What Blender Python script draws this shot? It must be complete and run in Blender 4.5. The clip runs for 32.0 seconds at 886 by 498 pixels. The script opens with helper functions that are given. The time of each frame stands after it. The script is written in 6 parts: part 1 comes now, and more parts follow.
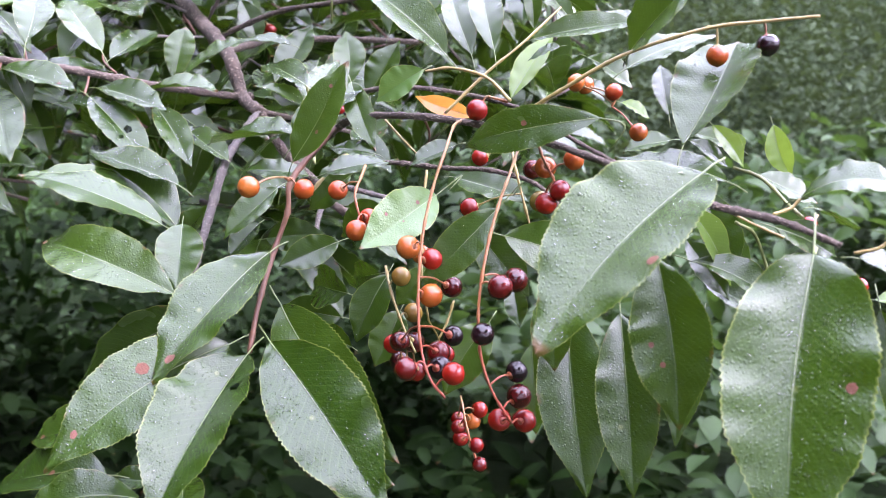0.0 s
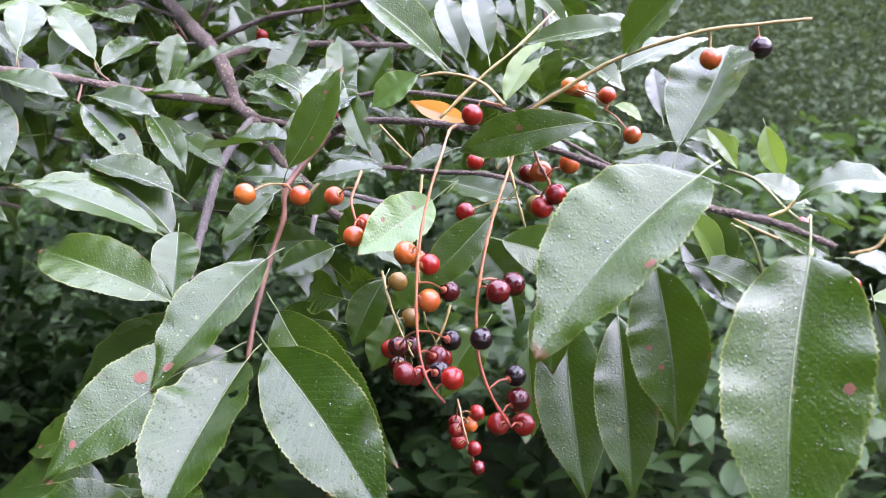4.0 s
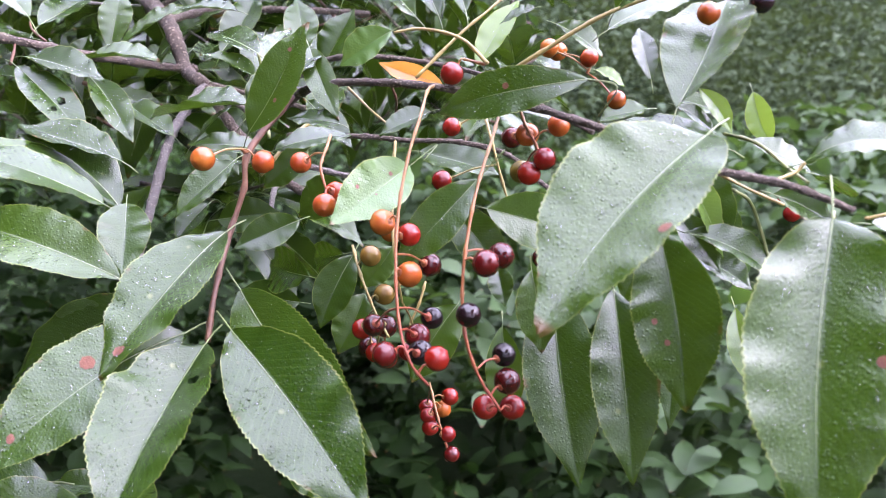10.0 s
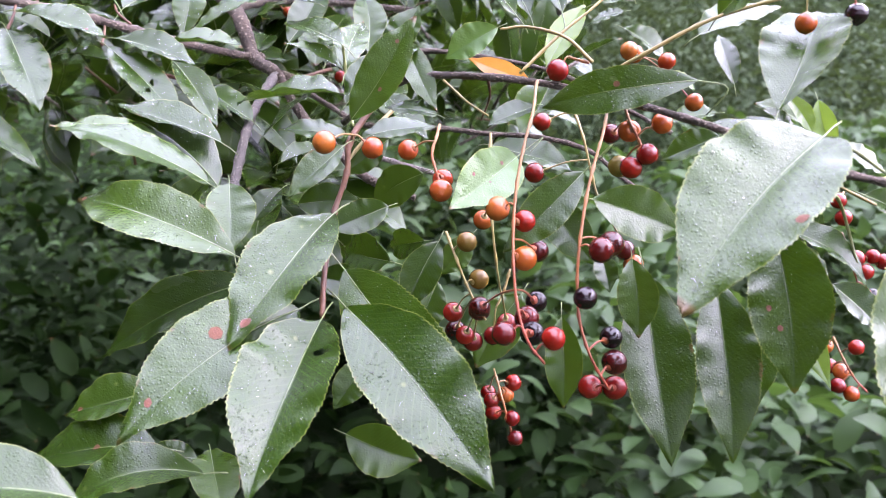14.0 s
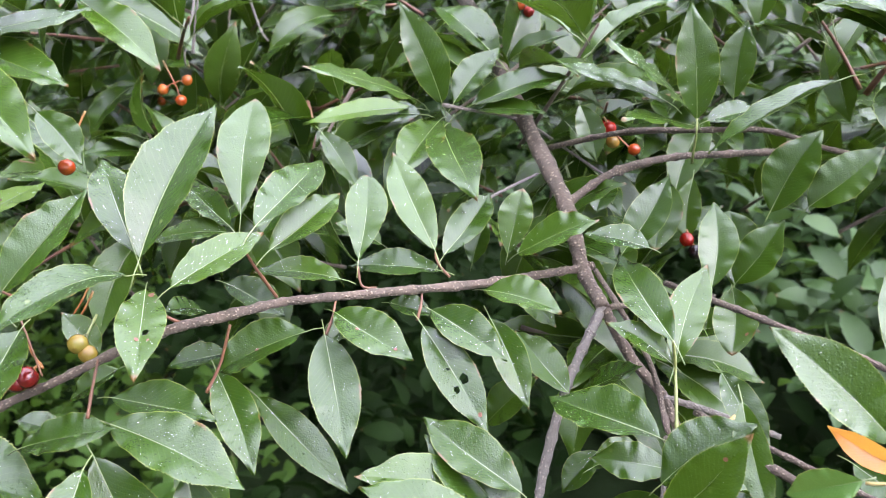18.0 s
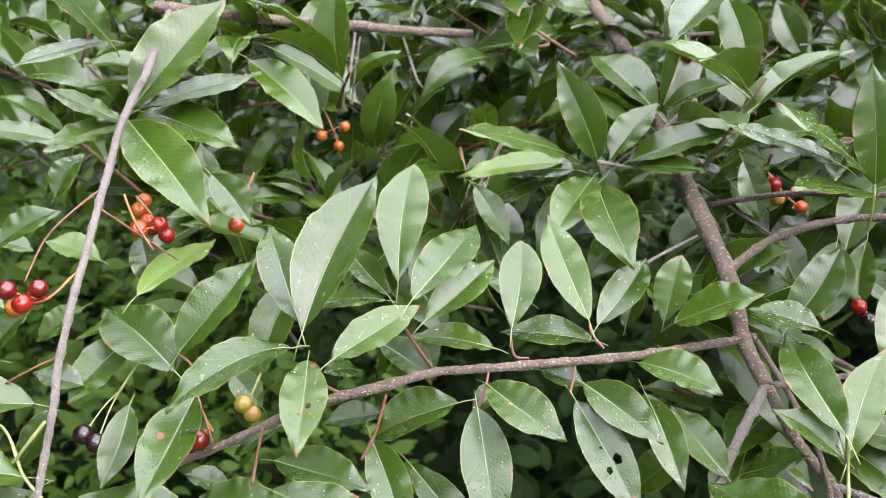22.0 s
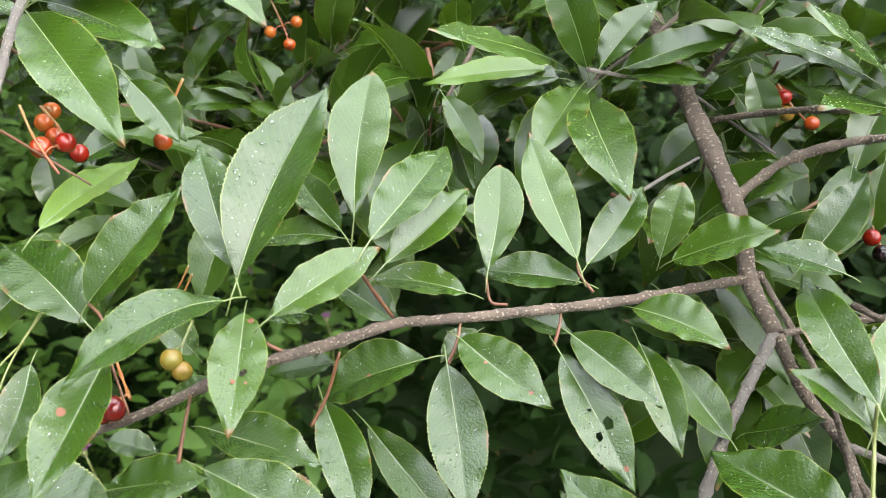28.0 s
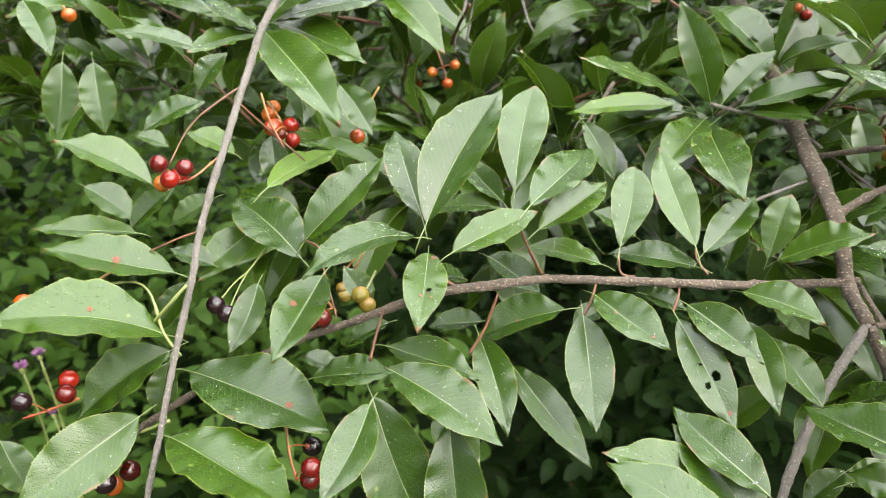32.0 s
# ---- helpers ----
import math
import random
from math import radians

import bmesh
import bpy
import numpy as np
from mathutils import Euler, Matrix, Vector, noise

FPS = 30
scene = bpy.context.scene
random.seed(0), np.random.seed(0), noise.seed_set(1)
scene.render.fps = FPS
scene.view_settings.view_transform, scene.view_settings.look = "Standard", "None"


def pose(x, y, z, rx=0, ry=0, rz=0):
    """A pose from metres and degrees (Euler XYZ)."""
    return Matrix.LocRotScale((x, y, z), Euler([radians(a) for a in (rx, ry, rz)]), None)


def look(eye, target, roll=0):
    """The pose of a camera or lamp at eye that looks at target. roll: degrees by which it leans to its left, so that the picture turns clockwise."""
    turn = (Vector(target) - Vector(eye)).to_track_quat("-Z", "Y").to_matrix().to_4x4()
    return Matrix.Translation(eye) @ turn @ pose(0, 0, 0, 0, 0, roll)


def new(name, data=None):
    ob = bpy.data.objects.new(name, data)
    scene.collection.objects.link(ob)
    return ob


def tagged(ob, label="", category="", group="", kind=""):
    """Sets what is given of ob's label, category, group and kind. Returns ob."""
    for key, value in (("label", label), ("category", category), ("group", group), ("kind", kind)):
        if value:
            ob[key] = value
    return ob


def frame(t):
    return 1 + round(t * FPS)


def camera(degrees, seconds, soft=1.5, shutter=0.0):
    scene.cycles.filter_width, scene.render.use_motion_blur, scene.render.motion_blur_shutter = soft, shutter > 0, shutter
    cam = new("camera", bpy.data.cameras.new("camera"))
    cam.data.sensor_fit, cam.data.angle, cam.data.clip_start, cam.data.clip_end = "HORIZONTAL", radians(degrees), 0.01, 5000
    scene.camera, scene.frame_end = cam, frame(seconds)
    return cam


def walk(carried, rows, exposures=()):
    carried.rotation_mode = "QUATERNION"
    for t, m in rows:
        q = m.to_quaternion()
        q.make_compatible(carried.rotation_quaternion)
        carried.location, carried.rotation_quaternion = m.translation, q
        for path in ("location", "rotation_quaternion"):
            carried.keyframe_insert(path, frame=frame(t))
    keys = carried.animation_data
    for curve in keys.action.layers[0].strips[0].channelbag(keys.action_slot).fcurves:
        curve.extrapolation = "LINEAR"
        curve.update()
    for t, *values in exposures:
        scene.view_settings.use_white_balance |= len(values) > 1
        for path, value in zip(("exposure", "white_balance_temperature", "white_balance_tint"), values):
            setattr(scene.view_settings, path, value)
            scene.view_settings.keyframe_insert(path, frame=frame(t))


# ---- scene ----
cam = camera(54.8, 32.0, soft=0.5)
cam.data.dof.use_dof, cam.data.dof.focus_distance, cam.data.dof.aperture_fstop = True, 0.37, 20.0
PATH = [
    (0, (-0.0039, -0.0001, 1.3447), (0.0077, 0.9737, 1.1176), 0.04),
    (0.5, (-0.0077, -0.0005, 1.3475), (0.0044, 0.9713, 1.112), 0.16),
    (1, (-0.0038, -0.0007, 1.3486), (0.0065, 0.9704, 1.1103), -0.14),
    (1.5, (-0.0062, -0.002, 1.3442), (0.0137, 0.9716, 1.1165), -0.85),
    (2, (-0.0043, -0.001, 1.3442), (0.0095, 0.9718, 1.113), -1.18),
    (2.5, (-0.01, 0.0011, 1.3455), (0.0131, 0.9748, 1.1187), -0.26),
    (4.5, (-0.0054, -0.0009, 1.3465), (0.0164, 0.9731, 1.1213), -0.52),
    (5, (-0.0091, 0.0049, 1.3649), (0.0167, 0.9747, 1.1225), 0.29),
    (5.5, (-0.0065, 0.0042, 1.3599), (0.0167, 0.9756, 1.1236), -0.23),
    (6, (-0.0065, 0.0042, 1.3608), (0.0249, 0.9768, 1.1305), 0.16),
    (6.5, (-0.0147, -0.001, 1.3399), (0.0439, 0.9779, 1.1446), 0.12),
    (7, (-0.0048, -0.0053, 1.3271), (0.0509, 0.9757, 1.1411), -1.30),
    (7.5, (-0.0116, 0.0033, 1.3716), (0.0604, 0.9775, 1.1576), 1.45),
    (8, (-0.0041, 0.0229, 1.3869), (0.0422, 0.9916, 1.1429), 1.83),
    (8.5, (-0.0118, 0.026, 1.3681), (0.0368, 0.9935, 1.1203), 1.00),
    (9, (-0.0171, 0.024, 1.3449), (0.0468, 0.9958, 1.1179), 0.40),
    (9.5, (-0.0097, 0.0287, 1.3363), (0.0616, 0.9976, 1.0995), 0.00),
    (10, (-0.0168, 0.0239, 1.3349), (0.0666, 0.9906, 1.0932), 0.03),
    (10.5, (-0.0101, 0.0245, 1.3362), (0.0589, 0.9913, 1.0904), -0.32),
    (11, (-0.043, 0.0215, 1.3324), (0.0815, 0.9859, 1.0991), 0.78),
    (11.5, (-0.0601, 0.0228, 1.3461), (0.098, 0.9828, 1.115), 3.14),
    (12, (-0.0547, 0.0175, 1.3508), (0.0878, 0.9771, 1.1084), 2.99),
    (12.5, (-0.0551, 0.0076, 1.3537), (0.0837, 0.9688, 1.1154), 3.62),
    (13, (-0.0615, 0.0092, 1.3461), (0.0736, 0.9702, 1.105), 3.46),
    (13.5, (-0.0656, 0.0127, 1.3319), (0.066, 0.9753, 1.0953), 2.85),
    (15.5, (-0.0682, 0.0133, 1.3346), (-0.0278, 0.9755, 1.0654), 2.24),
    (16, (-0.069, 0.0195, 1.3466), (-0.0637, 0.9793, 1.0661), 2.21),
    (16.5, (-0.0581, 0.0225, 1.3577), (-0.1229, 0.9799, 1.0761), 1.12),
    (17, (-0.0681, 0.0428, 1.4184), (-0.1766, 0.9849, 1.101), 2.11),
    (17.5, (-0.0826, 0.0742, 1.4543), (-0.2672, 0.9923, 1.1033), 0.54),
    (18, (-0.0594, 0.1197, 1.5074), (-0.3498, 0.9886, 1.1065), -2.15),
    (18.5, (-0.0825, 0.1414, 1.5091), (-0.4003, 0.9957, 1.0979), -2.84),
    (19, (-0.0954, 0.1637, 1.4969), (-0.4398, 1.0086, 1.0877), -4.98),
    (19.5, (-0.103, 0.1761, 1.493), (-0.4436, 1.027, 1.093), -5.25),
    (20, (-0.0904, 0.1844, 1.5064), (-0.4473, 1.0332, 1.1163), -6.50),
    (20.5, (-0.0851, 0.1643, 1.5209), (-0.4664, 1.0129, 1.1541), -5.22),
    (21, (-0.0624, 0.1354, 1.5349), (-0.5034, 0.962, 1.1851), -5.94),
    (21.5, (-0.0808, 0.1243, 1.536), (-0.5091, 0.9522, 1.1739), -3.49),
    (22, (-0.0695, 0.1289, 1.5332), (-0.5101, 0.9405, 1.1496), -4.60),
    (22.5, (-0.0754, 0.1246, 1.5256), (-0.4854, 0.9474, 1.1321), -3.17),
    (23, (-0.0616, 0.1184, 1.513), (-0.4654, 0.9412, 1.113), -3.39),
    (23.5, (-0.0585, 0.1111, 1.5158), (-0.4532, 0.9386, 1.1166), -2.80),
    (24, (-0.0598, 0.1087, 1.5183), (-0.4534, 0.9344, 1.1142), -2.98),
    (24.5, (-0.058, 0.1118, 1.5139), (-0.4512, 0.9369, 1.1081), -2.72),
    (25, (-0.0655, 0.1246, 1.5175), (-0.4568, 0.9448, 1.1001), -2.33),
    (25.5, (-0.0677, 0.1468, 1.5175), (-0.4687, 0.9539, 1.0842), -2.93),
    (27.5, (-0.1029, 0.1828, 1.5149), (-0.4848, 0.9652, 1.0231), -3.08),
    (28, (-0.0979, 0.1829, 1.5203), (-0.4842, 0.9621, 1.0267), -3.33),
    (28.5, (-0.0835, 0.1649, 1.5214), (-0.4625, 0.9531, 1.0365), -3.01),
    (29, (-0.0792, 0.1555, 1.5283), (-0.4581, 0.9439, 1.0437), -3.19),
    (29.5, (-0.0867, 0.158, 1.5187), (-0.4591, 0.9518, 1.0378), -2.15),
    (30, (-0.0806, 0.1527, 1.5101), (-0.4562, 0.9417, 1.0239), -2.33),
    (30.5, (-0.0748, 0.1335, 1.5109), (-0.4495, 0.9285, 1.0339), -2.42),
    (31, (-0.0739, 0.1177, 1.5095), (-0.4667, 0.9113, 1.0449), -1.87),
    (31.5, (-0.0711, 0.1083, 1.5094), (-0.5203, 0.8888, 1.0748), -1.56),
    (32, (-0.0762, 0.0917, 1.51), (-0.5805, 0.8577, 1.1114), -1.83),
]
walk(cam, [(t, look(eye, target, roll)) for t, eye, target, roll in PATH],
     [(0, 3.50, 5640, 40), (15, 3.52, 5740, 40), (19, 3.50, 5900, 21), (21.5, 3.40, 6150, 24), (23, 3.38, 6400, 18), (25, 3.38, 6420, 10), (28, 3.36, 6320, 11), (32, 3.29, 6700, 9)])

# ---- light: an overcast sky, a soft high sun behind the clouds ----
SUN_ELEVATION, SUN_ROTATION = radians(39), radians(102)
world = bpy.data.worlds.new("overcast_sky")
scene.world = world
world.use_nodes = True
wn, wl = world.node_tree.nodes, world.node_tree.links
sky = wn.new("ShaderNodeTexSky")
sky.sky_type, sky.sun_disc = "NISHITA", False
sky.sun_elevation, sky.sun_rotation = SUN_ELEVATION, SUN_ROTATION
sky.air_density, sky.dust_density, sky.ozone_density = 1.0, 6.0, 1.0
soften = wn.new("ShaderNodeHueSaturation")
soften.inputs["Saturation"].default_value = 0.55
wl.new(sky.outputs[0], soften.inputs["Color"])
cloud = wn.new("ShaderNodeMixRGB")  # an even cloud layer over the clear sky
cloud.inputs[0].default_value = 0.85
cloud.inputs[2].default_value = (7.2, 7.5, 7.6, 1)
wl.new(soften.outputs[0], cloud.inputs[1])
wl.new(cloud.outputs[0], wn["Background"].inputs["Color"])
wn["Background"].inputs["Strength"].default_value = 0.15
sun = new("sun", bpy.data.lights.new("sun", "SUN"))
sun.data.energy, sun.data.angle, sun.data.color = 0.35, radians(120), (1.0, 0.99, 0.98)
toward_sun = Vector((math.sin(SUN_ROTATION) * math.cos(SUN_ELEVATION), math.cos(SUN_ROTATION) * math.cos(SUN_ELEVATION), math.sin(SUN_ELEVATION)))
sun.matrix_world = look(toward_sun * 30, (0, 0, 0))


# ---- materials ----
def nodes_of(name):
    m = bpy.data.materials.new(name)
    m.use_nodes = True
    return m, m.node_tree.nodes, m.node_tree.links, m.node_tree.nodes["Principled BSDF"]


def ramp(n, stops):
    r = n.new("ShaderNodeValToRGB")
    e = r.color_ramp.elements
    while len(e) < len(stops):
        e.new(0.5)
    for k, (pos, col) in zip(e, stops):
        k.position, k.color = pos, (*col, 1)
    return r


def noise_tex(n, l, vector, scale, detail=4.0, rough=0.6):
    t = n.new("ShaderNodeTexNoise")
    t.inputs["Scale"].default_value, t.inputs["Detail"].default_value, t.inputs["Roughness"].default_value = scale, detail, rough
    if vector is not None:
        l.new(vector, t.inputs["Vector"])
    return t


def math_node(n, l, op, a, b=None):
    k = n.new("ShaderNodeMath")
    k.operation = op
    for i, v in enumerate((a, b)):
        if v is None:
            continue
        if isinstance(v, (int, float)):
            k.inputs[i].default_value = v
        else:
            l.new(v, k.inputs[i])
    return k.outputs[0]


def leaf_material(name, dark, mid, light, rough=0.22, per_island=False, wet=1.0, through_light=0.12, gloss=0.395):
    """A waxy leaf: side veins, quilting, fine wet speckle, pale flecks, some light through the blade."""
    m, n, l, b = nodes_of(name)
    co = n.new("ShaderNodeTexCoord")
    uv = n.new("ShaderNodeUVMap")
    split = n.new("ShaderNodeSeparateXYZ")
    l.new(uv.outputs[0], split.inputs[0])
    u = math_node(n, l, "ABSOLUTE", math_node(n, l, "SUBTRACT", split.outputs[0], 0.5))
    v = math_node(n, l, "SUBTRACT", split.outputs[1], math_node(n, l, "MULTIPLY", u, 0.42))
    wob = noise_tex(n, l, co.outputs["Object"], 60, 2)
    v = math_node(n, l, "ADD", v, math_node(n, l, "MULTIPLY", wob.outputs[0], 0.018))
    saw = math_node(n, l, "FRACT", math_node(n, l, "MULTIPLY", v, 21.0))
    vein = math_node(n, l, "ABSOLUTE", math_node(n, l, "SUBTRACT", saw, 0.5))
    big = noise_tex(n, l, co.outputs["Object"], 28, 3)
    fine = noise_tex(n, l, co.outputs["Object"], 1100, 3, 0.7)
    quilt = n.new("ShaderNodeTexVoronoi")
    quilt.feature = "SMOOTH_F1"
    quilt.inputs["Scale"].default_value = 650
    l.new(co.outputs["Object"], quilt.inputs["Vector"])
    # fine ridges that run with the side veins
    ridge_at = n.new("ShaderNodeCombineXYZ")
    l.new(math_node(n, l, "MULTIPLY", v, 95.0), ridge_at.inputs[0])
    l.new(math_node(n, l, "MULTIPLY", split.outputs[0], 14.0), ridge_at.inputs[1])
    ridge = noise_tex(n, l, ridge_at.outputs[0], 1.0, 3, 0.65)
    info = n.new("ShaderNodeNewGeometry" if per_island else "ShaderNodeObjectInfo")
    rnd = info.outputs["Random Per Island" if per_island else "Random"]
    tone = math_node(n, l, "ADD", math_node(n, l, "MULTIPLY", big.outputs[0], 0.45), math_node(n, l, "MULTIPLY", rnd, 0.35))
    tone = math_node(n, l, "ADD", tone, math_node(n, l, "MULTIPLY", ridge.outputs[0], 0.22))
    col = ramp(n, [(0.15, dark), (0.5, mid), (0.9, light)])
    l.new(tone, col.inputs[0])
    # pale veins
    vm = ramp(n, [(0.0, (1, 1, 1)), (0.07, (0, 0, 0))])
    l.new(vein, vm.inputs[0])
    mix = n.new("ShaderNodeMixRGB")
    mix.inputs[2].default_value = (*[c * 1.5 + 0.012 for c in light], 1)
    l.new(math_node(n, l, "MULTIPLY", vm.outputs[0], 0.26), mix.inputs[0])
    l.new(col.outputs[0], mix.inputs[1])
    # small yellowish flecks
    fl = n.new("ShaderNodeTexVoronoi")
    fl.inputs["Scale"].default_value = 95
    l.new(co.outputs["Object"], fl.inputs["Vector"])
    fm = ramp(n, [(0.05, (1, 1, 1)), (0.12, (0, 0, 0))])
    l.new(fl.outputs["Distance"], fm.inputs[0])
    gate = ramp(n, [(0.53, (0, 0, 0)), (0.62, (1, 1, 1))])
    l.new(noise_tex(n, l, co.outputs["Object"], 35, 2).outputs[0], gate.inputs[0])
    mix2 = n.new("ShaderNodeMixRGB")
    mix2.inputs[2].default_value = (0.22, 0.24, 0.07, 1)
    l.new(math_node(n, l, "MULTIPLY", math_node(n, l, "MULTIPLY", fm.outputs[0], gate.outputs[0]), 0.4), mix2.inputs[0])
    l.new(mix.outputs[0], mix2.inputs[1])
    rim = ramp(n, [(0.484, (0, 0, 0)), (0.494, (1, 1, 1))])
    l.new(u, rim.inputs[0])
    mix3 = n.new("ShaderNodeMixRGB")
    mix3.inputs[2].default_value = (light[0] * 2.2 + 0.10, light[1] * 1.6 + 0.10, light[2] + 0.035, 1)
    l.new(math_node(n, l, "MULTIPLY", rim.outputs[0], 0.6), mix3.inputs[0])
    l.new(mix2.outputs[0], mix3.inputs[1])
    # dried brown tips and bits of margin
    tip = ramp(n, [(0.965, (0, 0, 0)), (0.99, (1, 1, 1))])
    l.new(math_node(n, l, "ADD", split.outputs[1], math_node(n, l, "MULTIPLY", math_node(n, l, "SUBTRACT", rnd, 0.62), 0.08)), tip.inputs[0])
    edge = ramp(n, [(0.44, (0, 0, 0)), (0.475, (1, 1, 1))])
    l.new(u, edge.inputs[0])
    worn = ramp(n, [(0.64, (0, 0, 0)), (0.69, (1, 1, 1))])
    l.new(noise_tex(n, l, co.outputs["Object"], 85, 3).outputs[0], worn.inputs[0])
    dry = math_node(n, l, "MAXIMUM", tip.outputs[0], math_node(n, l, "MULTIPLY", edge.outputs[0], worn.outputs[0]))
    mix4 = n.new("ShaderNodeMixRGB")
    mix4.inputs[2].default_value = (0.085, 0.040, 0.016, 1)
    l.new(math_node(n, l, "MULTIPLY", dry, 0.8), mix4.inputs[0])
    l.new(mix3.outputs[0], mix4.inputs[1])
    l.new(mix4.outputs[0], b.inputs["Base Color"])
    # relief: veins sunk, quilting, film of fine drops
    drop = n.new("ShaderNodeTexVoronoi")
    drop.inputs["Scale"].default_value = 820
    l.new(co.outputs["Object"], drop.inputs["Vector"])
    dm = ramp(n, [(0.0, (1, 1, 1)), (0.20, (0.75, 0.75, 0.75)), (0.36, (0, 0, 0))])
    l.new(drop.outputs["Distance"], dm.inputs[0])
    wetgate = ramp(n, [(0.38, (0, 0, 0)), (0.56, (1, 1, 1))])
    l.new(noise_tex(n, l, co.outputs["Object"], 22, 2).outputs[0], wetgate.inputs[0])
    h1 = math_node(n, l, "MULTIPLY", math_node(n, l, "SMOOTH_MIN", vein, 0.12), 0.00010)
    h2 = math_node(n, l, "MULTIPLY", math_node(n, l, "ADD", fine.outputs[0], quilt.outputs["Distance"]), 0.00004)
    h2 = math_node(n, l, "ADD", h2, math_node(n, l, "MULTIPLY", ridge.outputs[0], 0.00003 * wet))
    bead = n.new("ShaderNodeSeparateXYZ")
    l.new(drop.outputs["Color"], bead.inputs[0])
    beads = math_node(n, l, "MULTIPLY", dm.outputs[0], bead.outputs[0])
    h3 = math_node(n, l, "MULTIPLY", math_node(n, l, "MULTIPLY", beads, wetgate.outputs[0]), 0.00017 * wet)
    mist = n.new("ShaderNodeTexVoronoi")  # the finest beads between the drops
    mist.inputs["Scale"].default_value = 1500
    l.new(co.outputs["Object"], mist.inputs["Vector"])
    h3 = math_node(n, l, "ADD", h3, math_node(n, l, "MULTIPLY", mist.outputs["Distance"], -0.00006 * wet))
    bump = n.new("ShaderNodeBump")
    bump.inputs["Strength"].default_value, bump.inputs["Distance"].default_value = 1.0, 1.0
    l.new(math_node(n, l, "ADD", math_node(n, l, "ADD", h1, h2), h3), bump.inputs["Height"])
    l.new(bump.outputs[0], b.inputs["Normal"])
    rr = ramp(n, [(0.3, (rough - 0.05,) * 3), (0.75, (rough + 0.09,) * 3)])
    l.new(big.outputs[0], rr.inputs[0])
    l.new(rr.outputs[0], b.inputs["Roughness"])
    b.inputs["Specular IOR Level"].default_value = gloss
    tr = n.new("ShaderNodeBsdfTranslucent")
    tr.inputs[0].default_value = (light[0] * 2.2, light[1] * 2.2, light[2] * 1.1, 1)
    ms = n.new("ShaderNodeMixShader")
    ms.inputs[0].default_value = through_light
    l.new(b.outputs[0], ms.inputs[1])
    l.new(tr.outputs[0], ms.inputs[2])
    l.new(ms.outputs[0], n["Material Output"].inputs["Surface"])
    return m


def plain(name, c1, c2, rough, scale=300, bump=0.0003, metal=0.0, rand=0.0):
    m, n, l, b = nodes_of(name)
    co = n.new("ShaderNodeTexCoord")
    t = noise_tex(n, l, co.outputs["Object"], scale, 5)
    t2 = noise_tex(n, l, co.outputs["Object"], scale / 9, 3)
    f = math_node(n, l, "ADD", math_node(n, l, "MULTIPLY", t.outputs[0], 0.5), math_node(n, l, "MULTIPLY", t2.outputs[0], 0.5))
    if rand:
        info = n.new("ShaderNodeObjectInfo")
        f = math_node(n, l, "ADD", f, math_node(n, l, "MULTIPLY", math_node(n, l, "SUBTRACT", info.outputs["Random"], 0.5), rand))
    r = ramp(n, [(0.3, c1), (0.7, c2)])
    l.new(f, r.inputs[0])
    l.new(r.outputs[0], b.inputs["Base Color"])
    bp = n.new("ShaderNodeBump")
    bp.inputs["Distance"].default_value = 1.0
    l.new(math_node(n, l, "MULTIPLY", t.outputs[0], bump), bp.inputs["Height"])
    l.new(bp.outputs[0], b.inputs["Normal"])
    b.inputs["Roughness"].default_value = rough
    return m


LEAF = leaf_material("cherry_leaf", (0.0080, 0.0205, 0.0016), (0.0170, 0.0380, 0.0027), (0.035, 0.066, 0.0056))
LEAF_YELLOW = leaf_material("yellow_green_leaf", (0.04, 0.08, 0.012), (0.07, 0.12, 0.018), (0.11, 0.17, 0.03), through_light=0.25)
LEAF_PALE = leaf_material("spotted_pale_leaf", (0.024, 0.055, 0.010), (0.045, 0.095, 0.018), (0.09, 0.14, 0.04))
LEAF_ORANGE = leaf_material("autumn_leaf", (0.28, 0.08, 0.012), (0.38, 0.14, 0.025), (0.45, 0.24, 0.06), through_light=0.3)
LOOKS = {"": LEAF, "yel": LEAF_YELLOW, "pale": LEAF_PALE, "ora": LEAF_ORANGE}
FILLER = leaf_material("shaded_cherry_leaf", (0.0080, 0.0205, 0.0016), (0.0170, 0.0380, 0.0027), (0.035, 0.066, 0.0056), per_island=True)
RIB = plain("leaf_rib", (0.075, 0.11, 0.03), (0.14, 0.165, 0.055), 0.45, 400, 0.0001)
SPOT = plain("leaf_spot", (0.055, 0.014, 0.005), (0.12, 0.042, 0.016), 0.8, 500, 0.0002)
